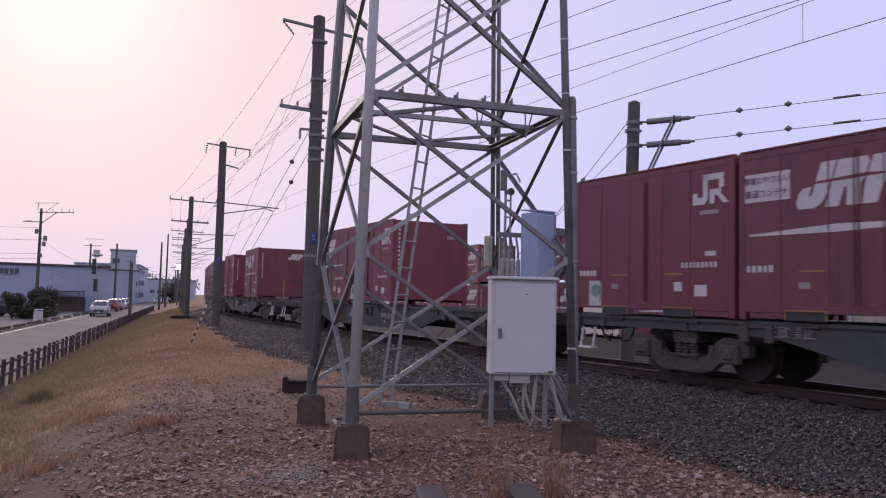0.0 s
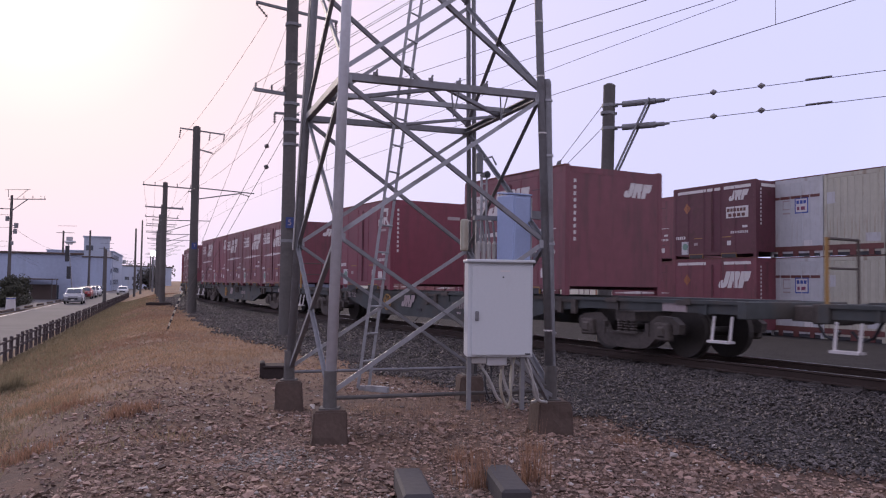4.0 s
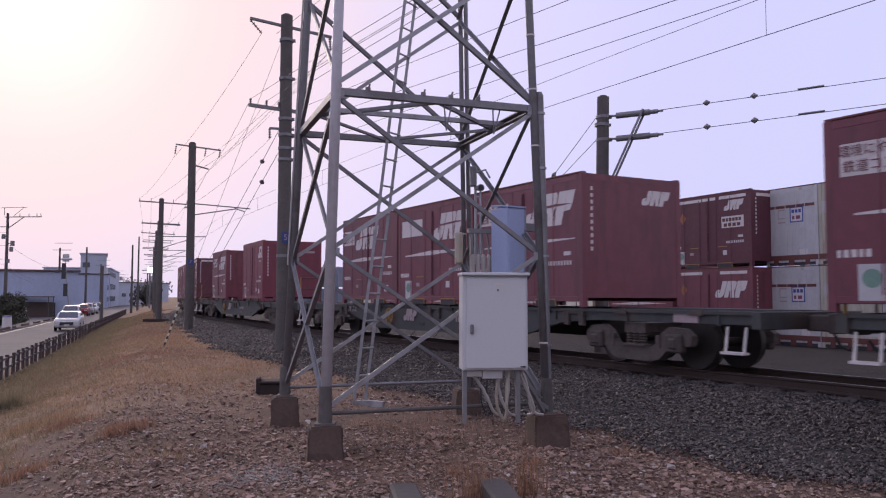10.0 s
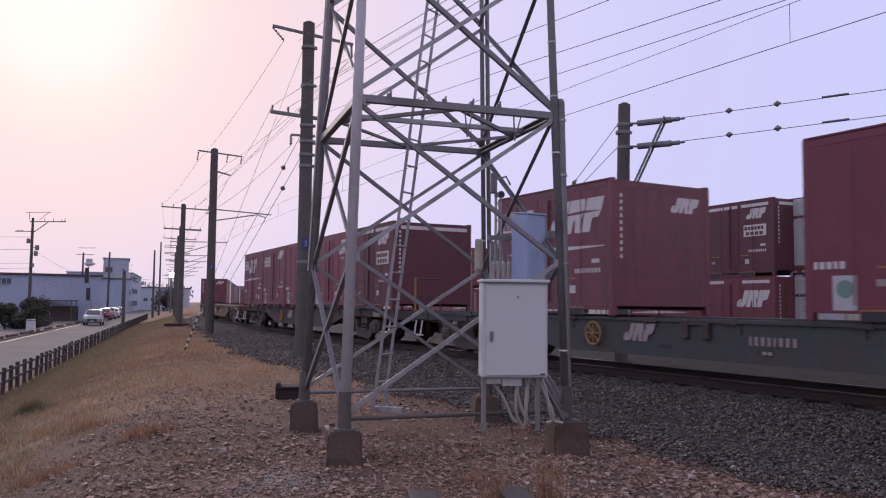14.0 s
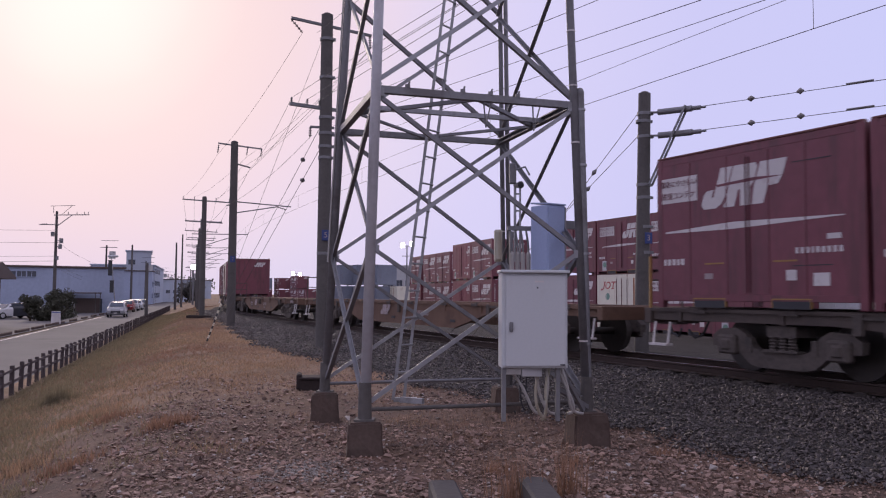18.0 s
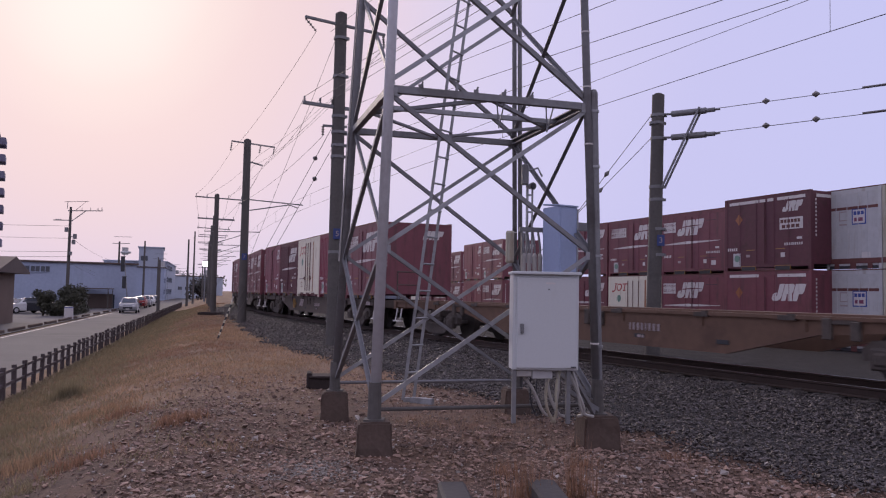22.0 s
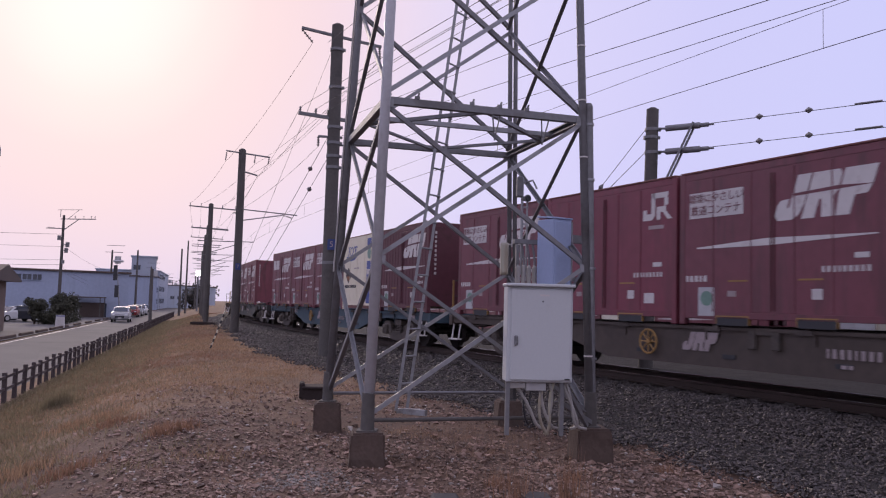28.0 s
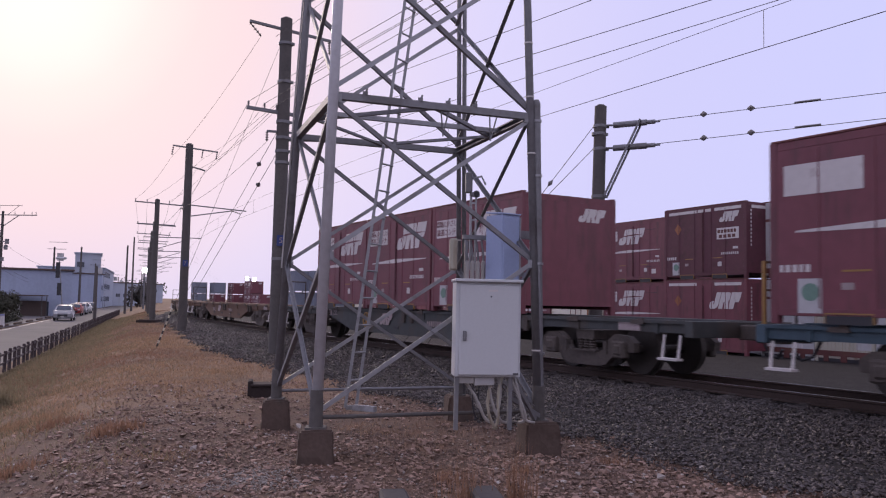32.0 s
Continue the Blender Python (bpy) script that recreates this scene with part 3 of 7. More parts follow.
def shell(ob, paint, ribs=False):
    """A steel container: walls between corner posts and rails, side doors, a low ribbed roof."""
    bm = bmesh.new()
    skin = 0.024 if ribs else 0.008
    box(bm, 0, 0, 1.31, CL - skin, CW - skin, 2.26)
    part("body", bm, paint, ob)
    if ribs:
        n, rib = max(5, int(CL * 4)), None
        for i in range(n):
            m = pose(-CL / 2 + 0.26 + i * (CL - 0.52) / (n - 1), -CW / 2 + 0.010, 1.29)
            if rib is None:
                rib = part("side_rib", boxes((0, 0, 0, 0.13, 0.022, 2.15), bevel=0.009), paint, ob)
                rib.matrix_basis = m
            else:
                again(rib, m)
    post = None
    for sx in (-1, 1):
        for sy in (-1, 1):
            m = pose(sx * (CL / 2 - 0.056), sy * (CW / 2 - 0.054), 1.25)
            if post is None:
                post = part("corner_post", boxes((0, 0, 0, 0.12, 0.12, 2.5), bevel=0.010), paint, ob)
                post.matrix_basis = m
            else:
                again(post, m)
    cap = part("roof_edge", boxes((0, 0, 0, CL - 0.02, 0.11, 0.035), bevel=0.008), BROWN_PAINT, ob, "rusty roof edge")
    cap.matrix_basis = pose(0, -CW / 2 + 0.05, 2.512)
    again(cap, pose(0, CW / 2 - 0.05, 2.512))
    top = part("top_rail", boxes((0, 0, 0, CL - 0.24, 0.09, 0.12), bevel=0.01), paint, ob)
    top.matrix_basis = pose(0, -CW / 2 + 0.045, 2.435)
    again(top, pose(0, CW / 2 - 0.045, 2.435))
    low = part("bottom_rail", boxes((0, 0, 0, CL - 0.24, 0.09, 0.10), bevel=0.008), paint, ob)
    low.matrix_basis = pose(0, -CW / 2 + 0.045, 0.16)
    again(low, pose(0, CW / 2 - 0.045, 0.16))
    bar_ = part("end_rail", boxes((0, 0, 0, 0.09, CW - 0.24, 0.12)), paint, ob)
    bar_.matrix_basis = pose(CL / 2 - 0.045, 0, 2.435)
    again(bar_, pose(-CL / 2 + 0.045, 0, 2.435))
    if not ribs:
        k = CL / 3.777
        for x, w in ((-0.205 * k, 0.37 * k), (0.175 * k, 0.37 * k)):
            door = boxes((0, 0, 0, w, 0.022, 2.14), bevel=0.004)
            for dx in (-w / 2 + 0.03, w / 2 - 0.03):
                box(door, dx, -0.001, 0, 0.022, 0.022, 2.12)
            part("side_door", door, paint, ob).matrix_basis = pose(x, -CW / 2 + 0.0125, 1.29)
        for x in (-0.405 * k, 0.375 * k, 0.99 * k, -1.16 * k):
            part("side_seam", boxes((0, 0, 0, 0.024, 0.03, 2.15), bevel=0.006), paint, ob).matrix_basis = pose(x, -CW / 2 + 0.008, 1.29)


def mark(pts, parent, name, material, end=False, label=""):
    """A flat painted shape on the near side (x, z) or on the leading end (y, z)."""
    ob = part(name, plate(pts, 0.004), material, parent, label)
    ob.matrix_basis = pose(CL / 2 - 0.003, 0, 0, 0, 0, 90) if end else pose(0, FACE + 0.0025, 0)
    return ob


def quad(x, z, w, h, sl=0.0):
    return [(x, z), (x + w, z), (x + w + sl, z + h), (x + sl, z + h)]


def marks(quads, parent, name, material, end=False, label=""):
    bm = joined(*[plate(q, 0.004) for q in quads])
    ob = part(name, bm, material, parent, label)
    if len(quads) > 3:
        ob["kind"] = "stuff"
    ob.matrix_basis = pose(CL / 2 - 0.003, 0, 0, 0, 0, 90) if end else pose(0, FACE + 0.0025, 0)
    return ob


def big_logo(x, z, k):
    """Three slanted block shapes of the freight operator's mark, 1.67 by 0.64 at k = 1."""
    u = 1.67 * k / 316
    h = 0.64 * k

    def sh(pts):
        return [(x + (px + 40 * pz) * u, z + pz * h) for px, pz in pts]
    return [sh([(14, 0), (60, 0), (78, 0.10), (86, 0.30), (86, 1), (42, 1), (42, 0.30), (38, 0.26), (34, 0.30), (34, 0.48), (8, 0.46), (0, 0.36), (0, 0.12)]),
            sh([(91, 0), (130, 0), (130, 0.40), (138, 0.40), (152, 0), (190, 0), (172, 0.44), (180, 0.55), (180, 0.90), (170, 1), (91, 1)]),
            sh([(195, 0), (234, 0), (234, 0.40), (268, 0.42), (276, 0.62), (276, 1), (186, 1), (186, 0.42)])]


def logo_slash(x, z, k):
    u, h = 1.67 * k / 316, 0.64 * k
    return [(x + px * u, z + pz * h) for px, pz in ((66, 0.53), (205, 0.57), (308, 0.60), (205, 0.65), (66, 0.59))]


def pair_logo(x, z, k):
    def sh(pts):
        return [(x + px * k, z + pz * k) for px, pz in pts]
    return [sh([(0.0, 0.0), (0.24, 0.0), (0.32, 0.08), (0.32, 0.50), (0.22, 0.50), (0.22, 0.12), (0.10, 0.12), (0.10, 0.20), (0.0, 0.20)]),
            sh([(0.24, 0.40), (0.62, 0.40), (0.66, 0.44), (0.66, 0.50), (0.24, 0.50)]),
            sh([(0.56, 0.24), (0.66, 0.27), (0.66, 0.40), (0.56, 0.40)]),
            sh([(0.36, 0.14), (0.60, 0.14), (0.60, 0.24), (0.36, 0.24)]),
            sh([(0.36, 0.0), (0.46, 0.0), (0.46, 0.14), (0.36, 0.14)]),
            sh([(0.52, 0.14), (0.64, 0.0), (0.76, 0.0), (0.62, 0.14)])]


def bars(x, z, widths, h, gap=0.03):
    out = []
    for w in widths:
        out.append(quad(x, z, w, h))
        x += w + gap
    return out


def column(x, z, n, w, h, gap):
    return [quad(x, z - i * (h + gap), w, h) for i in range(n)]


def common_marks(ob, sticker=GREEN, dim=MARK_DIM, card=False, paper=True):
    marks(bars(0.82, 0.80, (0.045, 0.05, 0.05, 0.03, 0.05, 0.05, 0.05, 0.05, 0.05), 0.085, 0.038), ob, "serial_marking", MARK)
    mark(quad(1.32, 0.98, 0.21, 0.075), ob, "weight_label", MARK)
    if card:
        mark(quad(1.10, 0.34, 0.25, 0.18), ob, "route_card", MARK, label="white route card in its holder")
    mark(quad(-0.86, 0.46, 0.17, 0.09), ob, "door_label", dim)
    mark(quad(0.66, 0.42, 0.17, 0.15), ob, "door_label", MARK)
    marks(bars(-1.74, 0.70, (0.05, 0.07, 0.07, 0.05, 0.07), 0.10, 0.035), ob, "owner_marking", MARK)
    if paper:
        marks([quad(-1.47, 0.15, 0.34, 0.46)], ob, "inspection_sticker", PALE_GREY, label="white paper sticker")
        bm = plate([(-1.29 + 0.13 * math.cos(a), 0.43 + 0.12 * math.sin(a)) for a in [i * math.pi / 8 for i in range(16)]], 0.006)
        st = part("sticker_print", bm, sticker, ob, "green print on the sticker")
        st.matrix_basis = pose(0, FACE + 0.0025, 0)
    marks(column(-CW / 2 + 0.19, 2.18, 10, 0.055, 0.07, 0.055), ob, "end_serial_marking", MARK, end=True)
    pocket = None
    for x in (-0.77, 0.73):
        if pocket is None:
            fp = boxes((0, 0, 0.150, 0.66, 0.04, 0.020), (-0.32, 0, 0.08, 0.016, 0.04, 0.12), (0.32, 0, 0.08, 0.016, 0.04, 0.12))
            pocket = part("fork_pocket", fp, YELLOW, ob, "worn yellow fork pocket frame")
            pocket.matrix_basis = pose(x, FACE + 0.019, 0)
        else:
            again(pocket, pose(x, FACE + 0.019, 0))
        # a solid black block stands for the shade inside the pocket
        part("fork_opening", boxes((x, FACE + 0.035, 0.075, 0.62, 0.07, 0.13)), NEAR_BLACK, ob, "black block for the shade in a fork opening")
    for x in (-0.03, 0.03):
        hb = bmesh.new()
        tube(hb, (x, FACE - 0.012, 0.25), (x, FACE - 0.012, 2.3), 0.010, n=6)
        part("door_bar", hb, MAROON_DARK, ob)
    for x, w in ((-0.85, 0.38), (0.44, 0.40)):
        mark(quad(x, 0.69, w, 0.025), ob, "door_handle", YELLOW)


def container_kind(kind):
    labels = {
        "jr": "maroon steel rail container with a white two-part emblem",
        "jrf": "maroon steel rail container with slanted white emblem and stripe",
        "jrf_wide": "maroon rail container with slanted emblem across its doors",
        "jrf_blank": "maroon rail container with blank white label and slanted emblem",
        "jrf_small": "maroon rail container with small emblem high on its side",
        "jrf_ribbed": "dark maroon corrugated rail container with slanted white emblem",
        "jr_ribbed": "bright red corrugated rail container with white emblem",
        "slate": "slate-blue corrugated container, plain and weathered",
        "trimmed": "maroon rail container with white upper trim and large emblem",
        "brown": "dark faded maroon rail container with white upper trim",
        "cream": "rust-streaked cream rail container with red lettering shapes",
        "cream_blue": "cream rail container with a broad blue stripe",
        "grey": "pale grey container with orange band and blue label",
        "beige": "beige corrugated container with rust at its seams"}
    paint = {"jr": MAROON_JR, "jrf": MAROON, "jrf_wide": MAROON, "jrf_blank": MAROON, "jrf_small": MAROON, "jrf_ribbed": MAROON_DARK, "jr_ribbed": MAROON_RED,
             "brown": MAROON_DARK, "trimmed": MAROON, "slate": SLATE, "cream": CREAM, "cream_blue": CREAM_CLEAN, "grey": PALE_GREY, "beige": BEIGE}[kind]
    ob = tagged(empty("freight_container"), labels[kind], "container")
    shell(ob, paint, kind in ("jrf_ribbed", "jr_ribbed", "beige", "slate"))
    roof = bmesh.new()
    box(roof, 0, 0, 2.485, CL - 0.2, CW - 0.2, 0.05)
    part("roof", roof, paint, ob)
    if kind in ("cream", "cream_blue"):
        ink = RED_MARK if kind == "cream" else BLUE_MARK

        def sl(pts, x0=-1.58, z0=1.84, k=1.0):
            return [(x0 + (px + 0.28 * pz) * k, z0 + pz * k) for px, pz in pts]
        ring = [(0.20 * math.cos(a), 0.17 + 0.17 * math.sin(a)) for a in [i * math.pi / 7 for i in range(14)]]
        hole = [(0.13 * math.cos(a), 0.17 + 0.12 * math.sin(a)) for a in [i * math.pi / 7 for i in range(14)]]
        letters = [sl([(0.16, 0.0), (0.22, 0.02), (0.24, 0.34), (0.17, 0.34)]), sl([(0.0, -0.06), (0.12, -0.06), (0.22, 0.02), (0.16, 0.05), (0.10, 0.0), (0.0, 0.02)]), sl([(0.09, 0.31), (0.32, 0.31), (0.32, 0.34), (0.09, 0.34)])]
        letters += [sl([(0.49 + p[0], p[1]), (0.49 + q[0], q[1]), (0.49 + d[0], d[1]), (0.49 + c[0], c[1])]) for p, q, d, c in [(ring[i], ring[(i + 1) % 14], hole[(i + 1) % 14], hole[i]) for i in range(14)]]
        letters += [sl([(0.70, 0.29), (1.06, 0.29), (1.06, 0.34), (0.70, 0.34)]), sl([(0.85, 0.0), (0.92, 0.0), (0.92, 0.30), (0.85, 0.30)]), sl([(0.79, 0.0), (0.98, 0.0), (0.98, 0.03), (0.79, 0.03)])]
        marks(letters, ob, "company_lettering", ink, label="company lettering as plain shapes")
        if kind == "cream_blue":
            swoosh = []
            for i in range(9):
                a, b = -1.9 + i * 0.33, -1.9 + (i + 1) * 0.33
                swoosh.append([(-1.05 + 0.66 * math.cos(a), 1.92 + 0.24 * math.sin(a)), (-1.05 + 0.66 * math.cos(b), 1.92 + 0.24 * math.sin(b)), (-1.05 + 0.60 * math.cos(b), 1.95 + 0.19 * math.sin(b)), (-1.05 + 0.60 * math.cos(a), 1.95 + 0.19 * math.sin(a))])
            marks(swoosh, ob, "swoosh", ink, label="blue curved stroke round the lettering")
            for q in (quad(0.62, 2.14, 0.44, 0.24), quad(0.62, 0.22, 0.44, 1.40)):
                mark(q, ob, "stripe", BLUE_MARK, label="broad blue stripe")
            mark([(0.84 + 0.19 * math.cos(a), 1.88 + 0.19 * math.sin(a)) for a in [i * math.pi / 10 for i in range(20)]], ob, "round_emblem", GREEN, label="pale green round emblem")
            marks(bars(0.67, 1.18, (0.08, 0.12, 0.12), 0.17, 0.02), ob, "stripe_marking", MARK).location.y -= 0.004
            mark([(-1.32, 1.46), (-0.98, 1.18), (-1.32, 0.92), (-1.64, 1.18)], ob, "hazard_diamond", NEAR_BLACK, label="black and orange hazard diamond")
            mark([(-1.32, 1.16), (-1.10, 1.14), (-1.32, 0.98), (-1.52, 1.14)], ob, "hazard_field", ORANGE_MARK).location.y -= 0.004
            mark(quad(-0.70, 1.40, 0.5, 0.04), ob, "owner_marking", MARK_DIM)
            marks(bars(-1.70, 0.75, (0.12, 0.12, 0.12, 0.12, 0.04, 0.12, 0.12, 0.12, 0.12), 0.10, 0.03), ob, "serial_marking", NEAR_BLACK)
            part("under_rust", boxes((0, FACE + 0.012, 0.10, CL - 0.3, 0.03, 0.10)), BROWN_PAINT, ob)
            return ob
        marks([quad(0.80, 0.22, 0.10, 2.1)], ob, "stripe", ORANGE_MARK, label="faded red stripe")
        marks([quad(0.97, 0.22, 0.03, 2.1)], ob, "stripe", ORANGE_MARK, label="thin faded red stripe")
        mark([(-1.08 + 0.16 * math.cos(a), 1.50 + 0.16 * math.sin(a)) for a in [i * math.pi / 8 for i in range(16)]], ob, "round_emblem", GREEN)
        mark(quad(-1.25, 0.42, 0.24, 0.20), ob, "notice", ORANGE_MARK)
        mark(quad(-1.22, 0.45, 0.18, 0.14), ob, "notice_field", CREAM).location.y -= 0.004
        for z in (0.18, 1.25, 2.33):
            part("hinge", boxes((-CL / 2 + 0.10, FACE - 0.01, z, 0.16, 0.03, 0.07), bevel=0.006), CREAM, ob)
        marks(bars(-1.5, 0.75, (0.12, 0.09, 0.12, 0.1, 0.12, 0.1), 0.06), ob, "serial_marking", MARK_DIM)
        for x in (-0.39, -0.02, 0.38):
            hb = bmesh.new()
            tube(hb, (x, FACE - 0.015, 0.25), (x, FACE - 0.015, 2.3), 0.016, n=6)
            part("door_bar", hb, BROWN_PAINT, ob)
        for x in (-0.55, 0.52):
            part("bar_handle", boxes((x, FACE - 0.02, 0.78, 0.26, 0.03, 0.03), (x, FACE - 0.02, 0.78, 0.03, 0.03, 0.16)), BROWN_PAINT, ob)
        for x in (-1.0, 0.0, 0.95):
            part("under_rust", boxes((x, FACE + 0.008, 0.13, 0.55, 0.03, 0.09), bevel=0.01), BROWN_PAINT, ob)
        return ob
    if kind == "slate":
        return ob
    if kind in ("grey", "beige"):
        if kind == "grey":
            marks([quad(-0.92, 1.86, 1.84, 0.09)], ob, "stripe", BROWN_PAINT)
            mark(quad(-0.04, 1.38, 0.50, 0.50), ob, "notice_panel", BLUE_MARK, label="blue framed notice panel")
            mark(quad(0.00, 1.42, 0.42, 0.42), ob, "notice_field", MARK).location.y -= 0.004
            marks(bars(0.03, 1.68, (0.10, 0.10, 0.10), 0.11), ob, "notice_marking", BLUE_MARK).location.y -= 0.008
            marks(bars(0.05, 1.48, (0.09,), 0.11) + bars(0.20, 1.48, (0.15,), 0.11), ob, "notice_marking", SIGN_INK).location.y -= 0.008
            mark(quad(-0.50, 1.52, 0.30, 0.30), ob, "emblem_frame", MARK_DIM)
            mark(quad(-0.47, 1.55, 0.24, 0.24), ob, "emblem", PALE_GREY).location.y -= 0.004
            marks(bars(-0.50, 1.38, (0.30,), 0.05), ob, "emblem_caption", MARK_DIM)
            mark([(-0.86, 1.50), (-0.80, 1.55), (-0.80, 1.86), (-0.86, 1.90)], ob, "side_mark", BROWN_PAINT)
            marks([quad(0.3, 0.3, 0.3, 0.22)], ob, "label", MARK)
        else:
            marks([quad(-0.9, 1.6, 0.3, 0.35), quad(0.4, 0.4, 0.5, 0.25)], ob, "label", PALE_GREY)
        part("skid_beam", boxes((0, FACE + 0.01, 0.26, CL - 0.02, 0.06, 0.16), (-0.75 * CL / 2.5, FACE + 0.01, 0.10, 0.16, 0.06, 0.18), (0, FACE + 0.01, 0.10, 0.2, 0.06, 0.18), (0.75 * CL / 2.5, FACE + 0.01, 0.10, 0.16, 0.06, 0.18)), BROWN_PAINT, ob, "rusty skid beam with fork openings")
        # black block behind the skids, in place of the shade between them
        part("fork_opening", boxes((0, FACE + 0.03, 0.10, CL - 0.1, 0.05, 0.18)), NEAR_BLACK, ob)
        return ob
    common_marks(ob, card=kind in ("jr", "jr_ribbed", "jrf_wide"), paper=kind != "jrf_wide")
    if kind in ("jr", "jr_ribbed"):
        marks(pair_logo(1.06, 1.80, 0.95), ob, "emblem", MARK, label="white two-part emblem")
        marks([quad(1.20, 1.64, 0.38, 0.065)], ob, "emblem_caption", MARK_DIM)
        marks([quad(0.55, 2.02, 0.40, 0.09)], ob, "end_marking", MARK_DIM, end=True)
        if kind == "jr_ribbed":
            marks(column(-0.40, 0.95, 5, 0.09, 0.10, 0.04) + column(0.2, 0.95, 3, 0.09, 0.10, 0.04), ob, "side_marking", MARK)
    elif kind in ("jrf", "jrf_blank", "jrf_ribbed"):
        marks(big_logo(0.01, 1.57, 1.0), ob, "emblem", MARK, label="slanted white emblem")
        mark(logo_slash(0.01, 1.57, 1.0), ob, "emblem_slash", paint).location.y -= 0.003
        mark([(-1.50, 1.235), (-0.10, 1.225), (1.66, 1.285), (1.66, 1.30), (-0.10, 1.335), (-1.50, 1.26)], ob, "stripe", MARK, label="tapering white stripe")
        if kind != "jrf_ribbed":
            mark(quad(-1.67, 1.74, 1.12, 0.42), ob, "notice_panel", MARK, label="white notice panel")
        if kind == "jrf":
            lettering("環境にやさしい", 0.165, paint, ob, "notice_lettering", pose(-1.11, FACE - 0.008, 2.05, 90, 0, 0))
            lettering("鉄道コンテナ", 0.175, paint, ob, "notice_lettering", pose(-1.11, FACE - 0.008, 1.85, 90, 0, 0))
        marks(big_logo(0.20, 1.97, 0.46), ob, "end_emblem", MARK, end=True)
    elif kind == "jrf_wide":
        marks(big_logo(-0.93, 1.57, 0.98), ob, "emblem", MARK, label="slanted white emblem")
        mark(logo_slash(-0.93, 1.57, 0.98), ob, "emblem_slash", paint).location.y -= 0.003
        mark([(-1.70, 1.235), (-0.30, 1.225), (1.58, 1.285), (1.58, 1.30), (-0.30, 1.335), (-1.70, 1.26)], ob, "stripe", MARK, label="tapering white stripe")
        mark(quad(-1.80, 1.74, 0.80, 0.42), ob, "notice_panel", MARK, label="white notice panel")
        lettering("環境にやさしい", 0.118, paint, ob, "notice_lettering", pose(-1.40, FACE - 0.008, 2.05, 90, 0, 0))
        lettering("鉄道コンテナ", 0.125, paint, ob, "notice_lettering", pose(-1.40, FACE - 0.008, 1.85, 90, 0, 0))
        for z in (2.10, 0.62):
            mark(quad(0.78, z, 0.62, 0.014), ob, "hinge_line", NEAR_BLACK)
        marks(big_logo(0.20, 1.97, 0.46), ob, "end_emblem", MARK, end=True)
    elif kind == "jrf_small":
        lettering("環境にやさしい", 0.145, paint, ob, "notice_lettering", pose(-1.12, FACE - 0.012, 2.07, 90, 0, 0))
        lettering("鉄道コンテナ", 0.155, paint, ob, "notice_lettering", pose(-1.12, FACE - 0.012, 1.87, 90, 0, 0))
        marks(big_logo(0.70, 2.02, 0.52), ob, "emblem", MARK, label="small slanted white emblem")
        mark(quad(-1.66, 1.76, 1.08, 0.42), ob, "notice_panel", MARK, label="white notice panel")
        mark(quad(1.22, 0.58, 0.30, 0.16), ob, "route_card", RED_MARK, label="red and white route card")
        marks(big_logo(0.20, 1.97, 0.46), ob, "end_emblem", MARK, end=True)
    elif kind == "trimmed":
        for q in [quad(-1.65, 2.30, 1.35, 0.10), quad(0.52, 2.30, 1.15, 0.10)]:
            mark(q, ob, "upper_trim", MARK, label="white upper trim")
        marks(big_logo(0.25, 1.52, 0.86), ob, "emblem", MARK, label="slanted white emblem")
        mark([(-1.20, 1.98), (-1.03, 1.78), (-1.20, 1.58), (-1.37, 1.78)], ob, "hazard_diamond", ORANGE_MARK)
    elif kind == "brown":
        for q in [quad(-1.65, 2.30, 1.35, 0.10), quad(-0.25, 2.30, 0.26, 0.10), quad(0.10, 2.30, 0.26, 0.10), quad(0.52, 2.30, 1.15, 0.10)]:
            mark(q, ob, "upper_trim", MARK, label="white upper trim")
        marks([quad(-1.0, 2.30, 2.1, 0.10)], ob, "end_trim", MARK, end=True)
        marks(big_logo(0.72, 1.90, 0.52), ob, "emblem", MARK, label="small slanted white emblem")
        marks([quad(0.62, 1.32, 0.95, 0.38)], ob, "notice_panel", MARK, label="white notice panel")
        marks(bars(0.66, 1.53, (0.12, 0.10, 0.12, 0.10, 0.11, 0.1), 0.11, 0.03) + bars(0.72, 1.36, (0.14, 0.14, 0.14, 0.14), 0.11, 0.05), ob, "notice_marking", BROWN_PAINT).location.y -= 0.004
        mark([(-1.20, 1.98), (-1.03, 1.78), (-1.20, 1.58), (-1.37, 1.78)], ob, "hazard_diamond", ORANGE_MARK)
    return ob


KINDS = {}


def place_container(kind, m, group=""):
    if kind not in KINDS:
        KINDS[kind] = container_kind(kind)
        ob = KINDS[kind]
        ob.matrix_basis = m
    else:
        ob = copy_thing(KINDS[kind], m)
    if group:
        tagged(ob, group=group)
    return ob


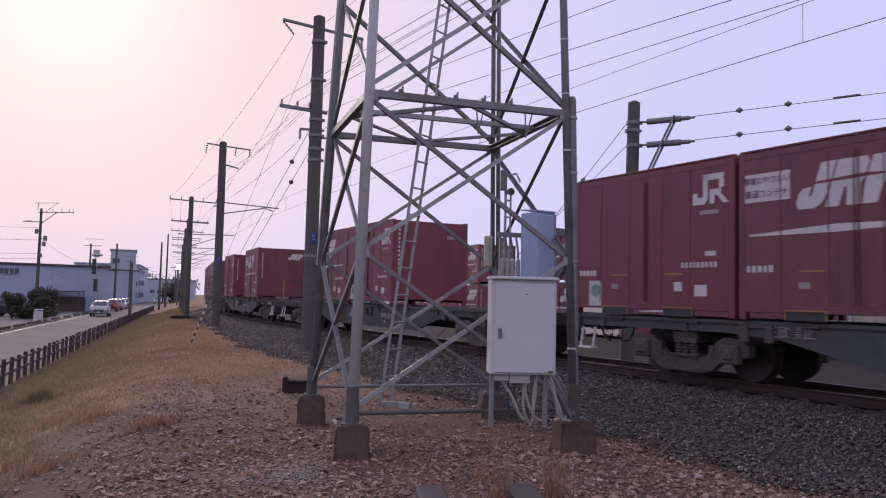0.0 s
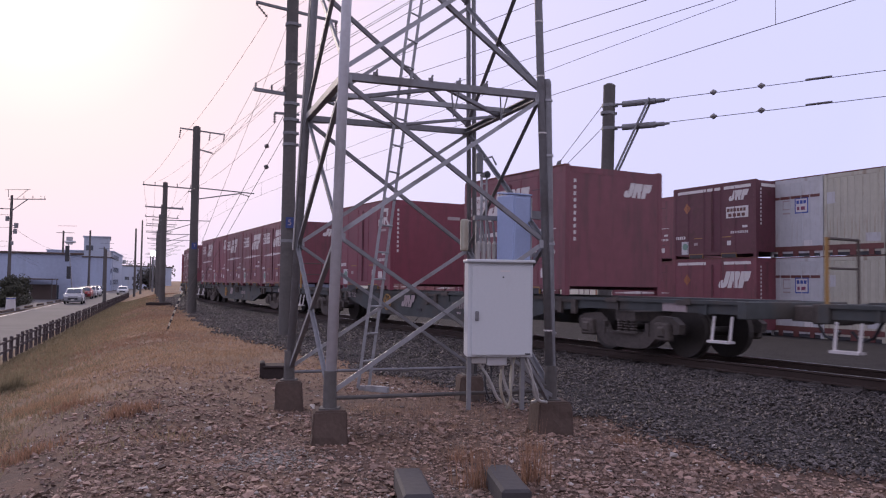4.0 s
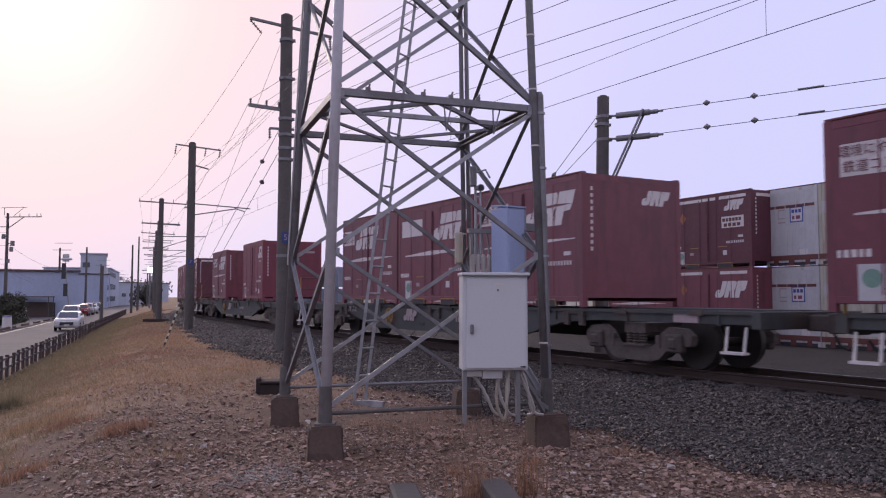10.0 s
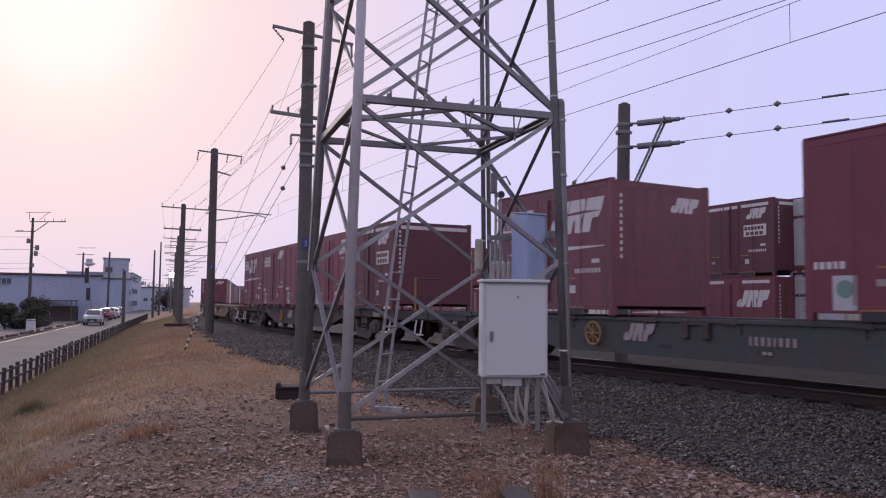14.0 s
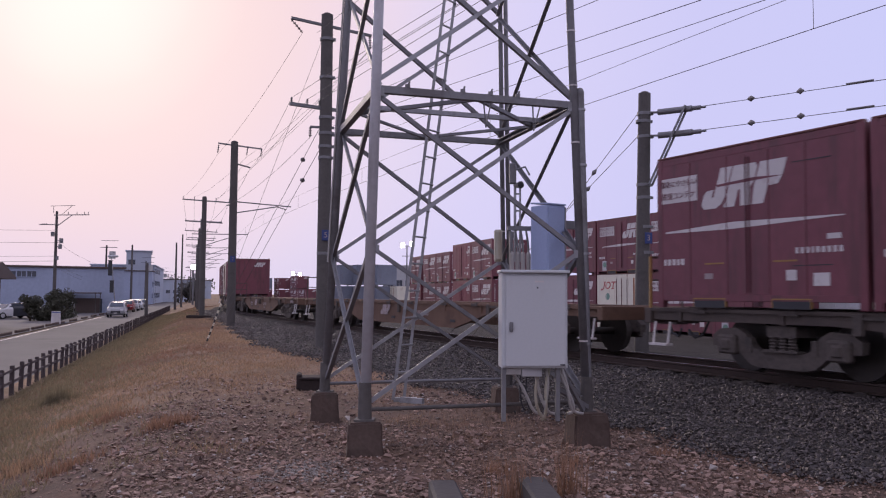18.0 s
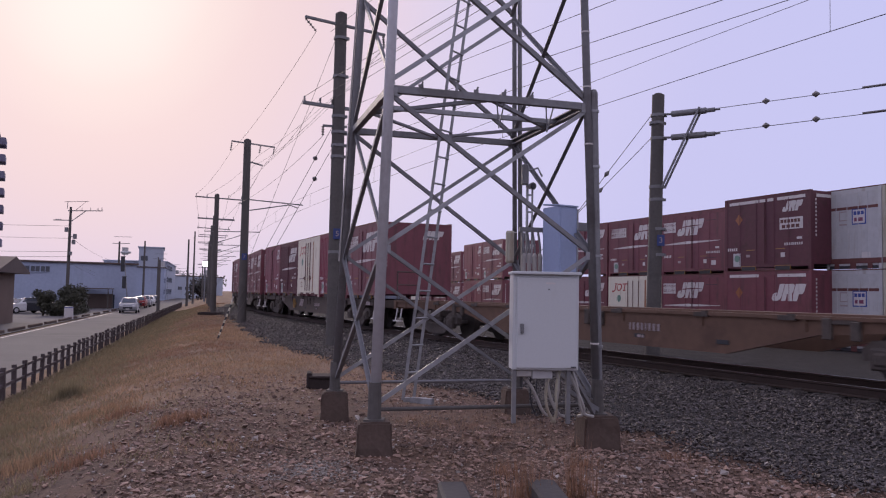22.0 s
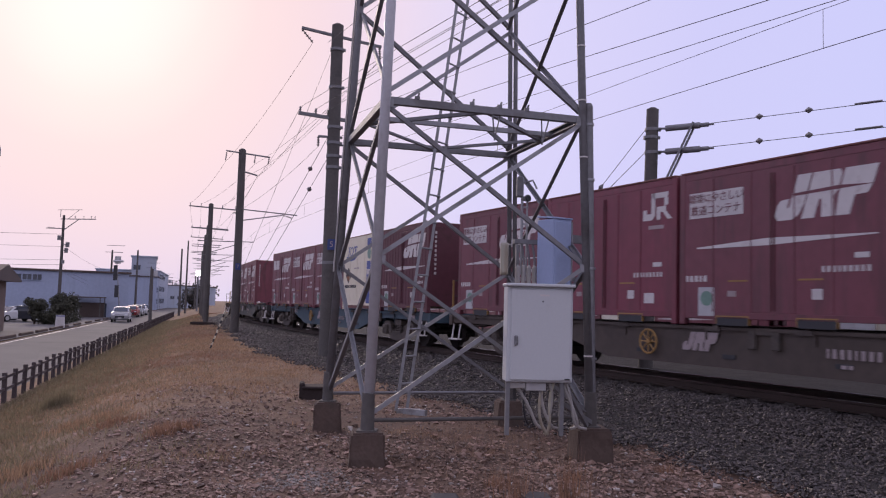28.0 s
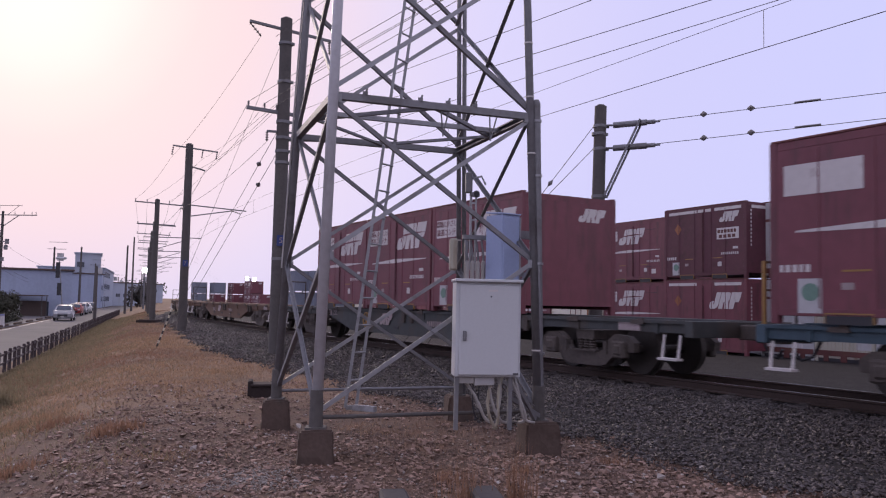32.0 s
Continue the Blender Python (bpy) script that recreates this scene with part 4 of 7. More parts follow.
# ---- wagons ----
def wagon_kind(paint, label, plain=False):
    w = tagged(empty("container_wagon"), label, "freight wagon", "wagons of the train")
    # deep side sills, shallow over the bogies
    out = [(-9.75, 0.77), (-6.2, 0.77), (-5.2, 0.70), (-3.5, 0.32), (3.5, 0.32), (5.2, 0.70), (6.2, 0.77), (9.75, 0.77), (9.75, 0.97), (-9.75, 0.97)]
    for sy in (-1, 1):
        sill = plate(out, 0.10)
        for f in range(-9, 10, 2):
            box(sill, f * 1.0, -0.11, 0.85, 0.06, 0.04, 0.2)
        box(sill, 0, -0.12, 0.94, 19.5, 0.05, 0.05)
        ob = part("side_sill", sill, paint, w)
        ob.matrix_basis = pose(0, -1.02, 0) if sy < 0 else pose(0, 1.02, 0, 0, 0, 180)
    deck = bmesh.new()
    box(deck, 0, 0, 0.93, 19.3, 0.5, 0.12)
    for i in range(21):
        box(deck, -9.4 + i * 0.94, 0, 0.90, 0.14, 2.02, 0.12)
    part("deck_frame", deck, paint, w)
    for x in (-9.72, 9.72):
        part("end_beam", boxes((x, 0, 0.84, 0.16, 2.36, 0.26), bevel=0.01), paint, w)
        sg = 1 if x > 0 else -1
        cp_ = boxes((x + sg * 0.22, 0, 0.80, 0.4, 0.22, 0.24), (x + sg * 0.46, 0.04, 0.80, 0.16, 0.32, 0.30), bevel=0.02)
        part("coupler", cp_, UNDER, w)
        pts = [(x + sg * 0.08, 0.4, 0.72), (x + sg * 0.22, 0.4, 0.46), (x + sg * 0.40, 0.38, 0.40), (x + sg * 0.52, 0.34, 0.55)]
        part("brake_hose", pipe(pts, 0.025, 6), NEAR_BLACK, w)
        st = bmesh.new()
        for dx in (-0.17, 0.17):
            tube(st, (x - sg * 0.35 + dx, -1.16, 0.74), (x - sg * 0.35 + dx, -1.22, 0.36), 0.022, n=6)
        box(st, x - sg * 0.35, -1.22, 0.36, 0.40, 0.16, 0.035)
        part("step", st, MARK, w, "white-painted step")
    rail = bmesh.new()
    for y in (-1.1, -0.35):
        tube(rail, (-9.72, y, 0.97), (-9.72, y, 1.85), 0.02, n=6)
    tube(rail, (-9.72, -1.1, 1.85), (-9.72, -0.35, 1.85), 0.02, n=6)
    tube(rail, (-9.72, -1.1, 1.45), (-9.72, -0.35, 1.45), 0.016, n=6)
    part("handrail", rail, WAGON_BROWN, w)
    if not plain:
        post = bmesh.new()
        tube(post, (-9.70, -1.12, 0.90), (-9.70, -1.12, 1.86), 0.028, n=8)
        part("handrail_post", post, YELLOW, w, "orange-painted handrail post")
    lock = None
    for x in [i * 3.862 + o for i in (-2, -1, 0, 1, 2) for o in (-0.85, 0.85)]:
        if lock is None:
            lock = part("container_lock", boxes((0, 0, 0, 0.30, 0.08, 0.07), (0.06, 0, 0.035, 0.10, 0.06, 0.05)), UNDER, w)
            lock.matrix_basis = pose(x, -1.14, 0.93)
        else:
            again(lock, pose(x, -1.14, 0.93))
    bw = bmesh.new()
    for i in range(16):
        a, b = i * math.pi / 8, (i + 1) * math.pi / 8
        tube(bw, (-2.3 + 0.21 * math.cos(a), -1.21, 0.66 + 0.21 * math.sin(a)), (-2.3 + 0.21 * math.cos(b), -1.21, 0.66 + 0.21 * math.sin(b)), 0.018, n=6)
    for i in range(4):
        a = i * math.pi / 4
        tube(bw, (-2.3 - 0.21 * math.cos(a), -1.21, 0.66 - 0.21 * math.sin(a)), (-2.3 + 0.21 * math.cos(a), -1.21, 0.66 + 0.21 * math.sin(a)), 0.012, n=6)
    tube(bw, (-2.3, -1.1, 0.66), (-2.3, -1.23, 0.66), 0.035, n=8)
    if not plain:
        part("brake_wheel", bw, YELLOW, w, "yellow spoked hand-brake wheel")
    else:
        bw.free()
    # the sill is uncut: black boxes paint the shade of its slots
    for x in (-3.0, -1.0, 1.0, 3.0):
        part("sill_slot", boxes((x + 0.45, -1.125, 0.50, 0.26, 0.02, 0.07)), NEAR_BLACK, w)
    hook = None
    for x in (-5.6, 0.15, 5.6):
        if hook is None:
            hook = part("lock_bracket", boxes((-0.22, 0, 0, 0.14, 0.07, 0.30), (0.22, 0, -0.02, 0.14, 0.07, 0.26), (0, 0.01, 0.10, 0.5, 0.05, 0.08), bevel=0.01), UNDER, w)
            hook.matrix_basis = pose(x, -1.15, 0.80)
        else:
            again(hook, pose(x, -1.15, 0.80))
    part("placard", boxes((8.35, -1.13, 0.86, 0.52, 0.03, 0.17), bevel=0.006), MARK_DIM, w, "pale placard on the sill")
    tank = bmesh.new()
    tube(tank, (1.2, -0.5, 0.56), (2.6, -0.5, 0.56), 0.19, n=14)
    part("air_tank", tank, UNDER, w)
    part("brake_valve", boxes((-0.5, -0.3, 0.55, 0.6, 0.4, 0.34), bevel=0.03), UNDER, w)
    mk = joined(*[plate(q, 0.004) for q in big_logo(-1.55, 0.56, 0.48)])
    part("emblem", mk, MARK_DIM, w).matrix_basis = pose(0, -1.145, 0)
    mk = joined(*[plate(q, 0.004) for q in bars(1.20, 0.60, (0.035, 0.06, 0.06, 0.05, 0.035, 0.06, 0.06, 0.06), 0.13, 0.055) + bars(1.42, 0.47, (0.08, 0.06), 0.05)])
    nm = part("number_marking", mk, MARK_DIM, w)
    nm.matrix_basis, nm["kind"] = pose(0, -1.145, 0), "stuff"
    lettering("突放禁止", 0.21, MARK_DIM, w, "warning_lettering", pose(-5.05, -1.146, 0.82, 90, 0, 0) if not plain else pose(-2.55, -1.146, 0.64, 90, 0, 0), "white painted warning lettering")
    # bogies
    for x in (-7.1, 7.1):
        bg = bmesh.new()
        for y in (-1, 1):
            prof = [(-1.26, 0.40), (-0.90, 0.38), (-0.74, 0.30), (-0.56, 0.15), (-0.40, 0.11), (0.40, 0.11), (0.56, 0.15), (0.74, 0.30), (0.90, 0.38), (1.26, 0.40), (1.28, 0.56), (1.12, 0.67), (0.80, 0.69), (0.64, 0.60), (0.48, 0.40), (0.36, 0.35), (-0.36, 0.35), (-0.48, 0.40), (-0.64, 0.60), (-0.80, 0.69), (-1.12, 0.67), (-1.28, 0.56)]
            side = plate(prof, 0.14)
            bmesh.ops.translate(side, vec=(0, y * 0.98 + 0.07, 0), verts=side.verts)
            me = bpy.data.meshes.new("tmp")
            side.to_mesh(me)
            side.free()
            bg.from_mesh(me)
            bpy.data.meshes.remove(me)
        box(bg, 0, 0, 0.66, 0.50, 2.1, 0.16)
        for y in (-1.0, 1.0):
            box(bg, 0, y, 0.37, 0.62, 0.20, 0.03)
            for k in (-0.62, 0.62):
                box(bg, k * 0.9, y * 1.02, 0.44, 0.09, 0.10, 0.22)
        bogie = part("bogie", bg, UNDER, w, "cast steel bogie caked in brake dust")
        bogie.matrix_basis = pose(x, 0, 0)
        for wx in (-0.95, 0.95):
            ws = bmesh.new()
            for y in (-0.52, 0.52):
                sg = 1 if y > 0 else -1
                tube(ws, (wx, y - 0.06, 0.43), (wx, y + 0.06, 0.43), 0.43, n=28)
                tube(ws, (wx, y - sg * 0.05, 0.43), (wx, y - sg * 0.09, 0.43), 0.46, n=28)
            tube(ws, (wx, -1.0, 0.43), (wx, 1.0, 0.43), 0.075, n=12)
            part("wheelset", ws, WHEEL, bogie)
            for y in (-1.06, 1.06):
                part("axle_box", boxes((wx, y, 0.43, 0.34, 0.16, 0.30), (wx, y * 1.05, 0.43, 0.18, 0.12, 0.18), bevel=0.03), UNDER, bogie)
        for y in (-1.0, 1.0):
            for o in (-0.16, 0.0, 0.16):
                sp = part("spring", turned([(0.072 if k % 2 else 0.05, 0.36 + k * 0.023) for k in range(11)], 10), UNDER, bogie)
                sp.matrix_basis = pose(o, y, 0)
    return w


# what each wagon carries, from its leading slot to its last
CONSIST = (
    ("grey", ("", "", "jrf", "jrf_wide", "jr"), -0.1),
    ("grey", ("", "", "jr", "jrf_wide", ""), 0.25),
    ("grey", ("", "jrf_wide", "", "jr", ""), -0.1),
    ("grey", ("jrf", "jrf", "jrf_wide", "jr", "jrf"), -0.25),
    ("grey", ("", "jrf", "jrf_blank", "jrf_wide", ""), 0.22),
    ("grey", ("", "jr", "", "jrf", ""), 0.25),
    ("brown", ("brown", "jr", "jr", "jrf_small", "jrf_wide"), 0.22),
    ("rust", ("", "", "", "", ""), 0.0),
    ("rust", ("", "", "", "", ""), 0.0),
    ("brown", ("jrf", "jr_ribbed", "cream", "jrf_ribbed", "jr"), 0.25),
    ("brown", ("jrf", "jrf", "jrf", "jr", "jrf"), 0.38),
    ("blue", ("jrf_ribbed", "cream_blue", "jrf", "jrf", "jrf_blank"), 0.10),
    ("grey", ("", "jrf", "jrf", "jrf", ""), -0.42),
    ("rust", ("", "", "", "", ""), 0.0),
    ("rust", ("", "", "", "", ""), 0.0),
    ("rust", ("", "", "", "", ""), 0.0),
    ("grey", ("", "", "", "", ""), 0.0),
)
FIRST_U, PITCH, SLOT = -0.95, 20.74, 3.862
WAGONS = {}


def wagon_pose(u, t):
    s = u - run(t)
    xf, yf, _ = track(s - 7.1)
    xr, yr, _ = track(s + 7.1)
    return pose((xf + xr) / 2, (yf + yr) / 2, RAIL_Z, 0, 0, math.degrees(math.atan2(yf - yr, xf - xr)))


def make_train():
    made = []
    kinds = {"grey": (WAGON_GREY, "dusty blue-grey flat wagon for containers"), "brown": (WAGON_BROWN, "grimy brown flat wagon for containers"),
             "rust": (WAGON_RUST, "rust-brown empty flat wagon for containers"), "blue": (WAGON_BLUE, "clean blue flat wagon for containers")}
    for i, (kind, load, shift) in enumerate(CONSIST):
        u = FIRST_U + PITCH * i
        m = wagon_pose(u, 0.0)
        if kind not in WAGONS:
            WAGONS[kind] = w = wagon_kind(*kinds[kind], kind == "rust")
            w.matrix_basis = m
        else:
            w = copy_thing(WAGONS[kind], m)
        if not any(load):
            tagged(w, "rust-brown flat wagon for containers, running empty")
        made.append((w, u, Matrix.Identity(4)))
        for k, name in enumerate(load):
            if name:
                off = pose((2 - k) * SLOT + shift, 0, 0.985)
                made.append((place_container(name, m @ off, "containers on the train"), u, off))
    return made


TRAIN = make_train()


def motions():
    times = [float(t) for t in range(0, 33)]
    for ob, u, off in TRAIN:
        walk(ob, [(t, wagon_pose(u, t) @ off) for t in times])
    walk(WHITE, [(float(t), pose(*beside(a, -1.75, -0.985), 0, 0, ROAD_YAW)) for t, a in DRIVE])


# ---- lattice tower over the path ----
TX, TY, TYAW, TA0, TZ0, TA2, TZ2, TNODE = -0.008, 9.254, 0.307, 1.178, 0.28, 1.086, 3.545, 1.946
SIGN = {"fl": (-1, -1), "fr": (1, -1), "bl": (-1, 1), "br": (1, 1)}


def corner(c, z):
    a = TA0 + (TA2 - TA0) * (z - TZ0) / (TZ2 - TZ0)
    u, v = SIGN[c]
    dx = {"br": 0.022, "bl": 0.012 * (z - 1.2)}.get(c, 0.0)
    return Vector((TX + dx + a * (u * math.cos(TYAW) - v * math.sin(TYAW)), TY + a * (u * math.sin(TYAW) + v * math.cos(TYAW)), z))


def mix(a, b, f):
    return a + (b - a) * f


def make_tower():
    tw = tagged(empty("lattice_tower", pose(TX, TY, 0)), "grey galvanised steel lattice tower on concrete footings", "tower")
    inv = pose(-TX, -TY, 0)

    def bar(name, a, b, w=0.06, mat_=GALV, t=0.008, twist=0.0, label=""):
        bm = bmesh.new()
        angle_bar(bm, a, b, w, t, twist)
        ob = part(name, bm, mat_, tw, label)
        ob.matrix_basis = inv
        return ob
    top = 9.6
    rings = (TZ2, 5.17, 6.80, 8.40)
    for c in SIGN:
        bm = bmesh.new()
        r = {"fl": 0.053, "fr": 0.044, "bl": 0.050, "br": 0.031}[c]
        tube(bm, corner(c, 0.25), corner(c, top), r, r * 0.92, n=18)
        # only the front left leg has the paler pipe material
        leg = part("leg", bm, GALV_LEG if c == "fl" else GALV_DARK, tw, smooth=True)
        leg.matrix_basis = inv
        shoe = bmesh.new()
        p = corner(c, 0.30)
        box(shoe, p.x, p.y, 0.30, 0.19, 0.19, 0.03)
        tube(shoe, (p.x, p.y, 0.3), (p.x, p.y, 0.66), 0.068, 0.060, n=14)
        part("leg_shoe", shoe, MAST, tw).matrix_basis = inv
        bm = bmesh.new()
        r = bmesh.ops.create_cone(bm, cap_ends=True, segments=4, radius1=0.285 if c == "fr" else 0.255, radius2=0.25 if c == "fr" else 0.215, depth=0.42)
        bmesh.ops.rotate(bm, matrix=Matrix.Rotation(math.pi / 4 + TYAW * 0.5, 3, "Z"), verts=bm.verts)
        bmesh.ops.bevel(bm, geom=list(bm.edges), offset=0.018, segments=2, affect="EDGES")
        bmesh.ops.subdivide_edges(bm, edges=[e for e in bm.edges if e.calc_length() > 0.1], cuts=4, use_grid_fill=True)
        for vv in bm.verts:
            vv.co += 0.016 * noise.noise_vector(vv.co * 7 + Vector((p.x, p.y, 0))) + 0.006 * noise.noise_vector(vv.co * 25)
        bmesh.ops.translate(bm, vec=(p.x, p.y, 0.09), verts=bm.verts)
        part("footing", bm, CONCRETE, tw, "weathered concrete footing").matrix_basis = inv
    # light on the front and back braces is put into their paler steel
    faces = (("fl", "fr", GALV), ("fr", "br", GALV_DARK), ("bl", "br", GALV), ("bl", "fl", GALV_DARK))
    for a, b, m in faces:
        nrm = ((corner(a, 1) + corner(b, 1)) / 2 - Vector((TX, TY, 1))).normalized()
        o = nrm * 0.012
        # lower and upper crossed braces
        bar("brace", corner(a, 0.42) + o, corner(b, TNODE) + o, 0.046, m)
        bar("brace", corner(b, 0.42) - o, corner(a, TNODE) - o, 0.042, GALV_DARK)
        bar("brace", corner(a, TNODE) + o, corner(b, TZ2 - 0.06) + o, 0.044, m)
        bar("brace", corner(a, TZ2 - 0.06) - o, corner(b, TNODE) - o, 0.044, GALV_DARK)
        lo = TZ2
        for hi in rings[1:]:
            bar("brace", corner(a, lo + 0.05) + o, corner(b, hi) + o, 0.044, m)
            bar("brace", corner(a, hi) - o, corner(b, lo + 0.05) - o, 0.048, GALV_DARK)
            lo = hi
        # ring beams
        for z, w in ((TZ2, 0.072), (rings[2], 0.06)):
            bm = bmesh.new()
            p, q = corner(a, z) + o, corner(b, z) + o
            d = q - p
            mm = Matrix.Translation(p) @ d.to_track_quat("X", "Z").to_matrix().to_4x4()
            box(bm, d.length / 2, 0, 0, d.length, 0.012, w, mm)
            box(bm, d.length / 2, 0.035, w / 2 - 0.006, d.length, 0.06, 0.012, mm)
            box(bm, d.length / 2, 0.035, -w / 2 + 0.006, d.length, 0.06, 0.012, mm)
            part("ring_beam", bm, GALV_DARK, tw).matrix_basis = inv
        # gusset plates
        for z in (TNODE, TZ2 - 0.03):
            for c in (a, b):
                p = corner(c, z)
                bm = bmesh.new()
                e = ((corner(b, z) - corner(a, z)).normalized()) * (1 if c == a else -1)
                mm = Matrix.Translation(p + e * 0.045 + o * 1.6) @ e.to_track_quat("X", "Z").to_matrix().to_4x4()
                box(bm, 0, 0, 0, 0.075, 0.008, 0.085, mm)
                part("gusset_plate", bm, m, tw).matrix_basis = inv
    # diamond in the ring's plane, and short hangers
    z = TZ2
    mids = [mix(corner(a, z), corner(b, z), 0.5) for a, b, _ in faces]
    for i in range(4):
        bar("ring_brace", mids[i] + Vector((0, 0, -0.03)), mids[(i + 1) % 4] + Vector((0, 0, -0.03)), 0.040, GALV_DARK)
    # thin rods in pairs hang the diamond from the ring beams
    for a, b, _ in faces[:1]:
        for f in (0.545, 0.80):
            for o in (-0.022, 0.022):
                bm = bmesh.new()
                p = mix(corner(a, z), corner(b, z), f + o)
                q = mix(corner(a, z), corner(b, z), f) + Vector((0, 0, -0.30)) + ((Vector((TX, TY, z)) - p).normalized() * 0.04)
                tube(bm, p, q, 0.008, n=6)
                part("hanger_rod", bm, GALV_DARK, tw).matrix_basis = inv
    for f in (0.15, 0.42, 0.56, 0.70):
        bm = bmesh.new()
        p = mix(corner("fl", z + 0.05), corner("fr", z + 0.05), f)
        box(bm, p.x, p.y, p.z, 0.05, 0.05, 0.035)
        tube(bm, p, p + Vector((0.02, 0, 0.05)), 0.010, n=6)
        part("clamp", bm, GALV_DARK, tw).matrix_basis = inv
    bar("ring_brace", mix(corner("fl", z - 0.05), corner("bl", z), 0.35), mix(corner("fr", z - 0.05), corner("br", z), 0.35), 0.05, GALV)
    # tie along the ground between the front feet, and short side ties
    bm = bmesh.new()
    tube(bm, corner("fl", 0.40), corner("fr", 0.40), 0.020, n=8)
    part("ground_tie", bm, MAST, tw).matrix_basis = inv
    bm = bmesh.new()
    tube(bm, corner("bl", 0.40), corner("br", 0.40), 0.02, n=8)
    part("ground_tie", bm, GALV_DARK, tw).matrix_basis = inv
    # cable pipe strapped to a leg
    bm = bmesh.new()
    off, off_top = Vector((0.020, 0.02, 0)), Vector((0.072, 0.02, 0))
    tube(bm, corner("fr", 0.30) + off, corner("fr", 3.70) + off_top, 0.045, n=14)
    tube(bm, corner("fr", 3.70) + off_top, corner("fr", 3.735) + off_top, 0.045, 0.030, n=14)
    part("cable_pipe", bm, GALV_DARK, tw, "thick grey cable pipe strapped to a leg", smooth=False).matrix_basis = inv
    bm = bmesh.new()
    tube(bm, corner("br", 0.3) + Vector((0.072, 0, 0)), corner("br", top) + Vector((0.072, 0, 0)), 0.029, n=12)
    part("cable_pipe", bm, GALV_DARK, tw, smooth=True).matrix_basis = inv
    bm = bmesh.new()
    tube(bm, corner("bl", 1.9) + Vector((-0.055, -0.03, 0)), corner("bl", top) + Vector((-0.055, -0.03, 0)), 0.011, n=8)
    part("earth_conduit", bm, PLASTIC, tw, "thin pale conduit beside a leg").matrix_basis = inv
    for c, zz in (("fr", 4.36), ("fr", 3.76), ("fr", 3.14), ("fr", 1.03), ("br", 3.98), ("br", 2.35)):
        bm = bmesh.new()
        p = corner(c, zz)
        tube(bm, p + Vector((0, 0, -0.008)), p + Vector((0, 0, 0.008)), 0.048 if c == "fr" else 0.036, n=14)
        part("tape_band", bm, MARK, tw, "white tape band").matrix_basis = inv
    for zz in (1.0, 1.95, 2.9, 3.5):
        bm = bmesh.new()
        p = corner("fr", zz) + mix(off, off_top, zz / 3.7)
        tube(bm, p + Vector((0, 0, -0.012)), p + Vector((0, 0, 0.012)), 0.055, n=14)
        part("pipe_band", bm, GALV, tw).matrix_basis = inv
    return tw


make_tower()


def make_ladder():
    ld = tagged(empty("ladder", pose(-0.52, 9.2, 0.32)), "narrow grey steel ladder inside the tower", "ladder")
    a, b = Vector((0, 0, 0.0)), Vector((0.56, 0.02, 4.7))
    b = a + (b - a) * 1.7
    side = Vector((0.115, 0.16, 0))
    for s in (-0.5, 0.5):
        bm = bmesh.new()
        angle_bar(bm, a + side * s, b + side * s, 0.034, 0.006)
        part("rail", bm, GALV, ld)
    first = None
    n = 26
    for i in range(1, n):
        p = a + (b - a) * (i / n)
        if first is None:
            bm = bmesh.new()
            tube(bm, side * -0.5, side * 0.5, 0.011, n=8)
            first = part("rung", bm, GALV, ld)
            first.matrix_basis = Matrix.Translation(p)
        else:
            again(first, Matrix.Translation(p))
    bm = boxes((0.06, -0.03, 0.0, 0.26, 0.05, 0.05))
    box(bm, 0.25, -0.15, 0.02, 0.28, 0.06, 0.06, Matrix.Rotation(-0.5, 4, "Z"))
    part("foot_bracket", bm, GALV, ld)


make_ladder()


def bow(a, b, c, d, n=8):
    a, b, c, d = (Vector(p) for p in (a, b, c, d))
    return [a * (1 - t) ** 3 + b * 3 * t * (1 - t) ** 2 + c * 3 * t * t * (1 - t) + d * t ** 3 for t in [i / n for i in range(n + 1)]]


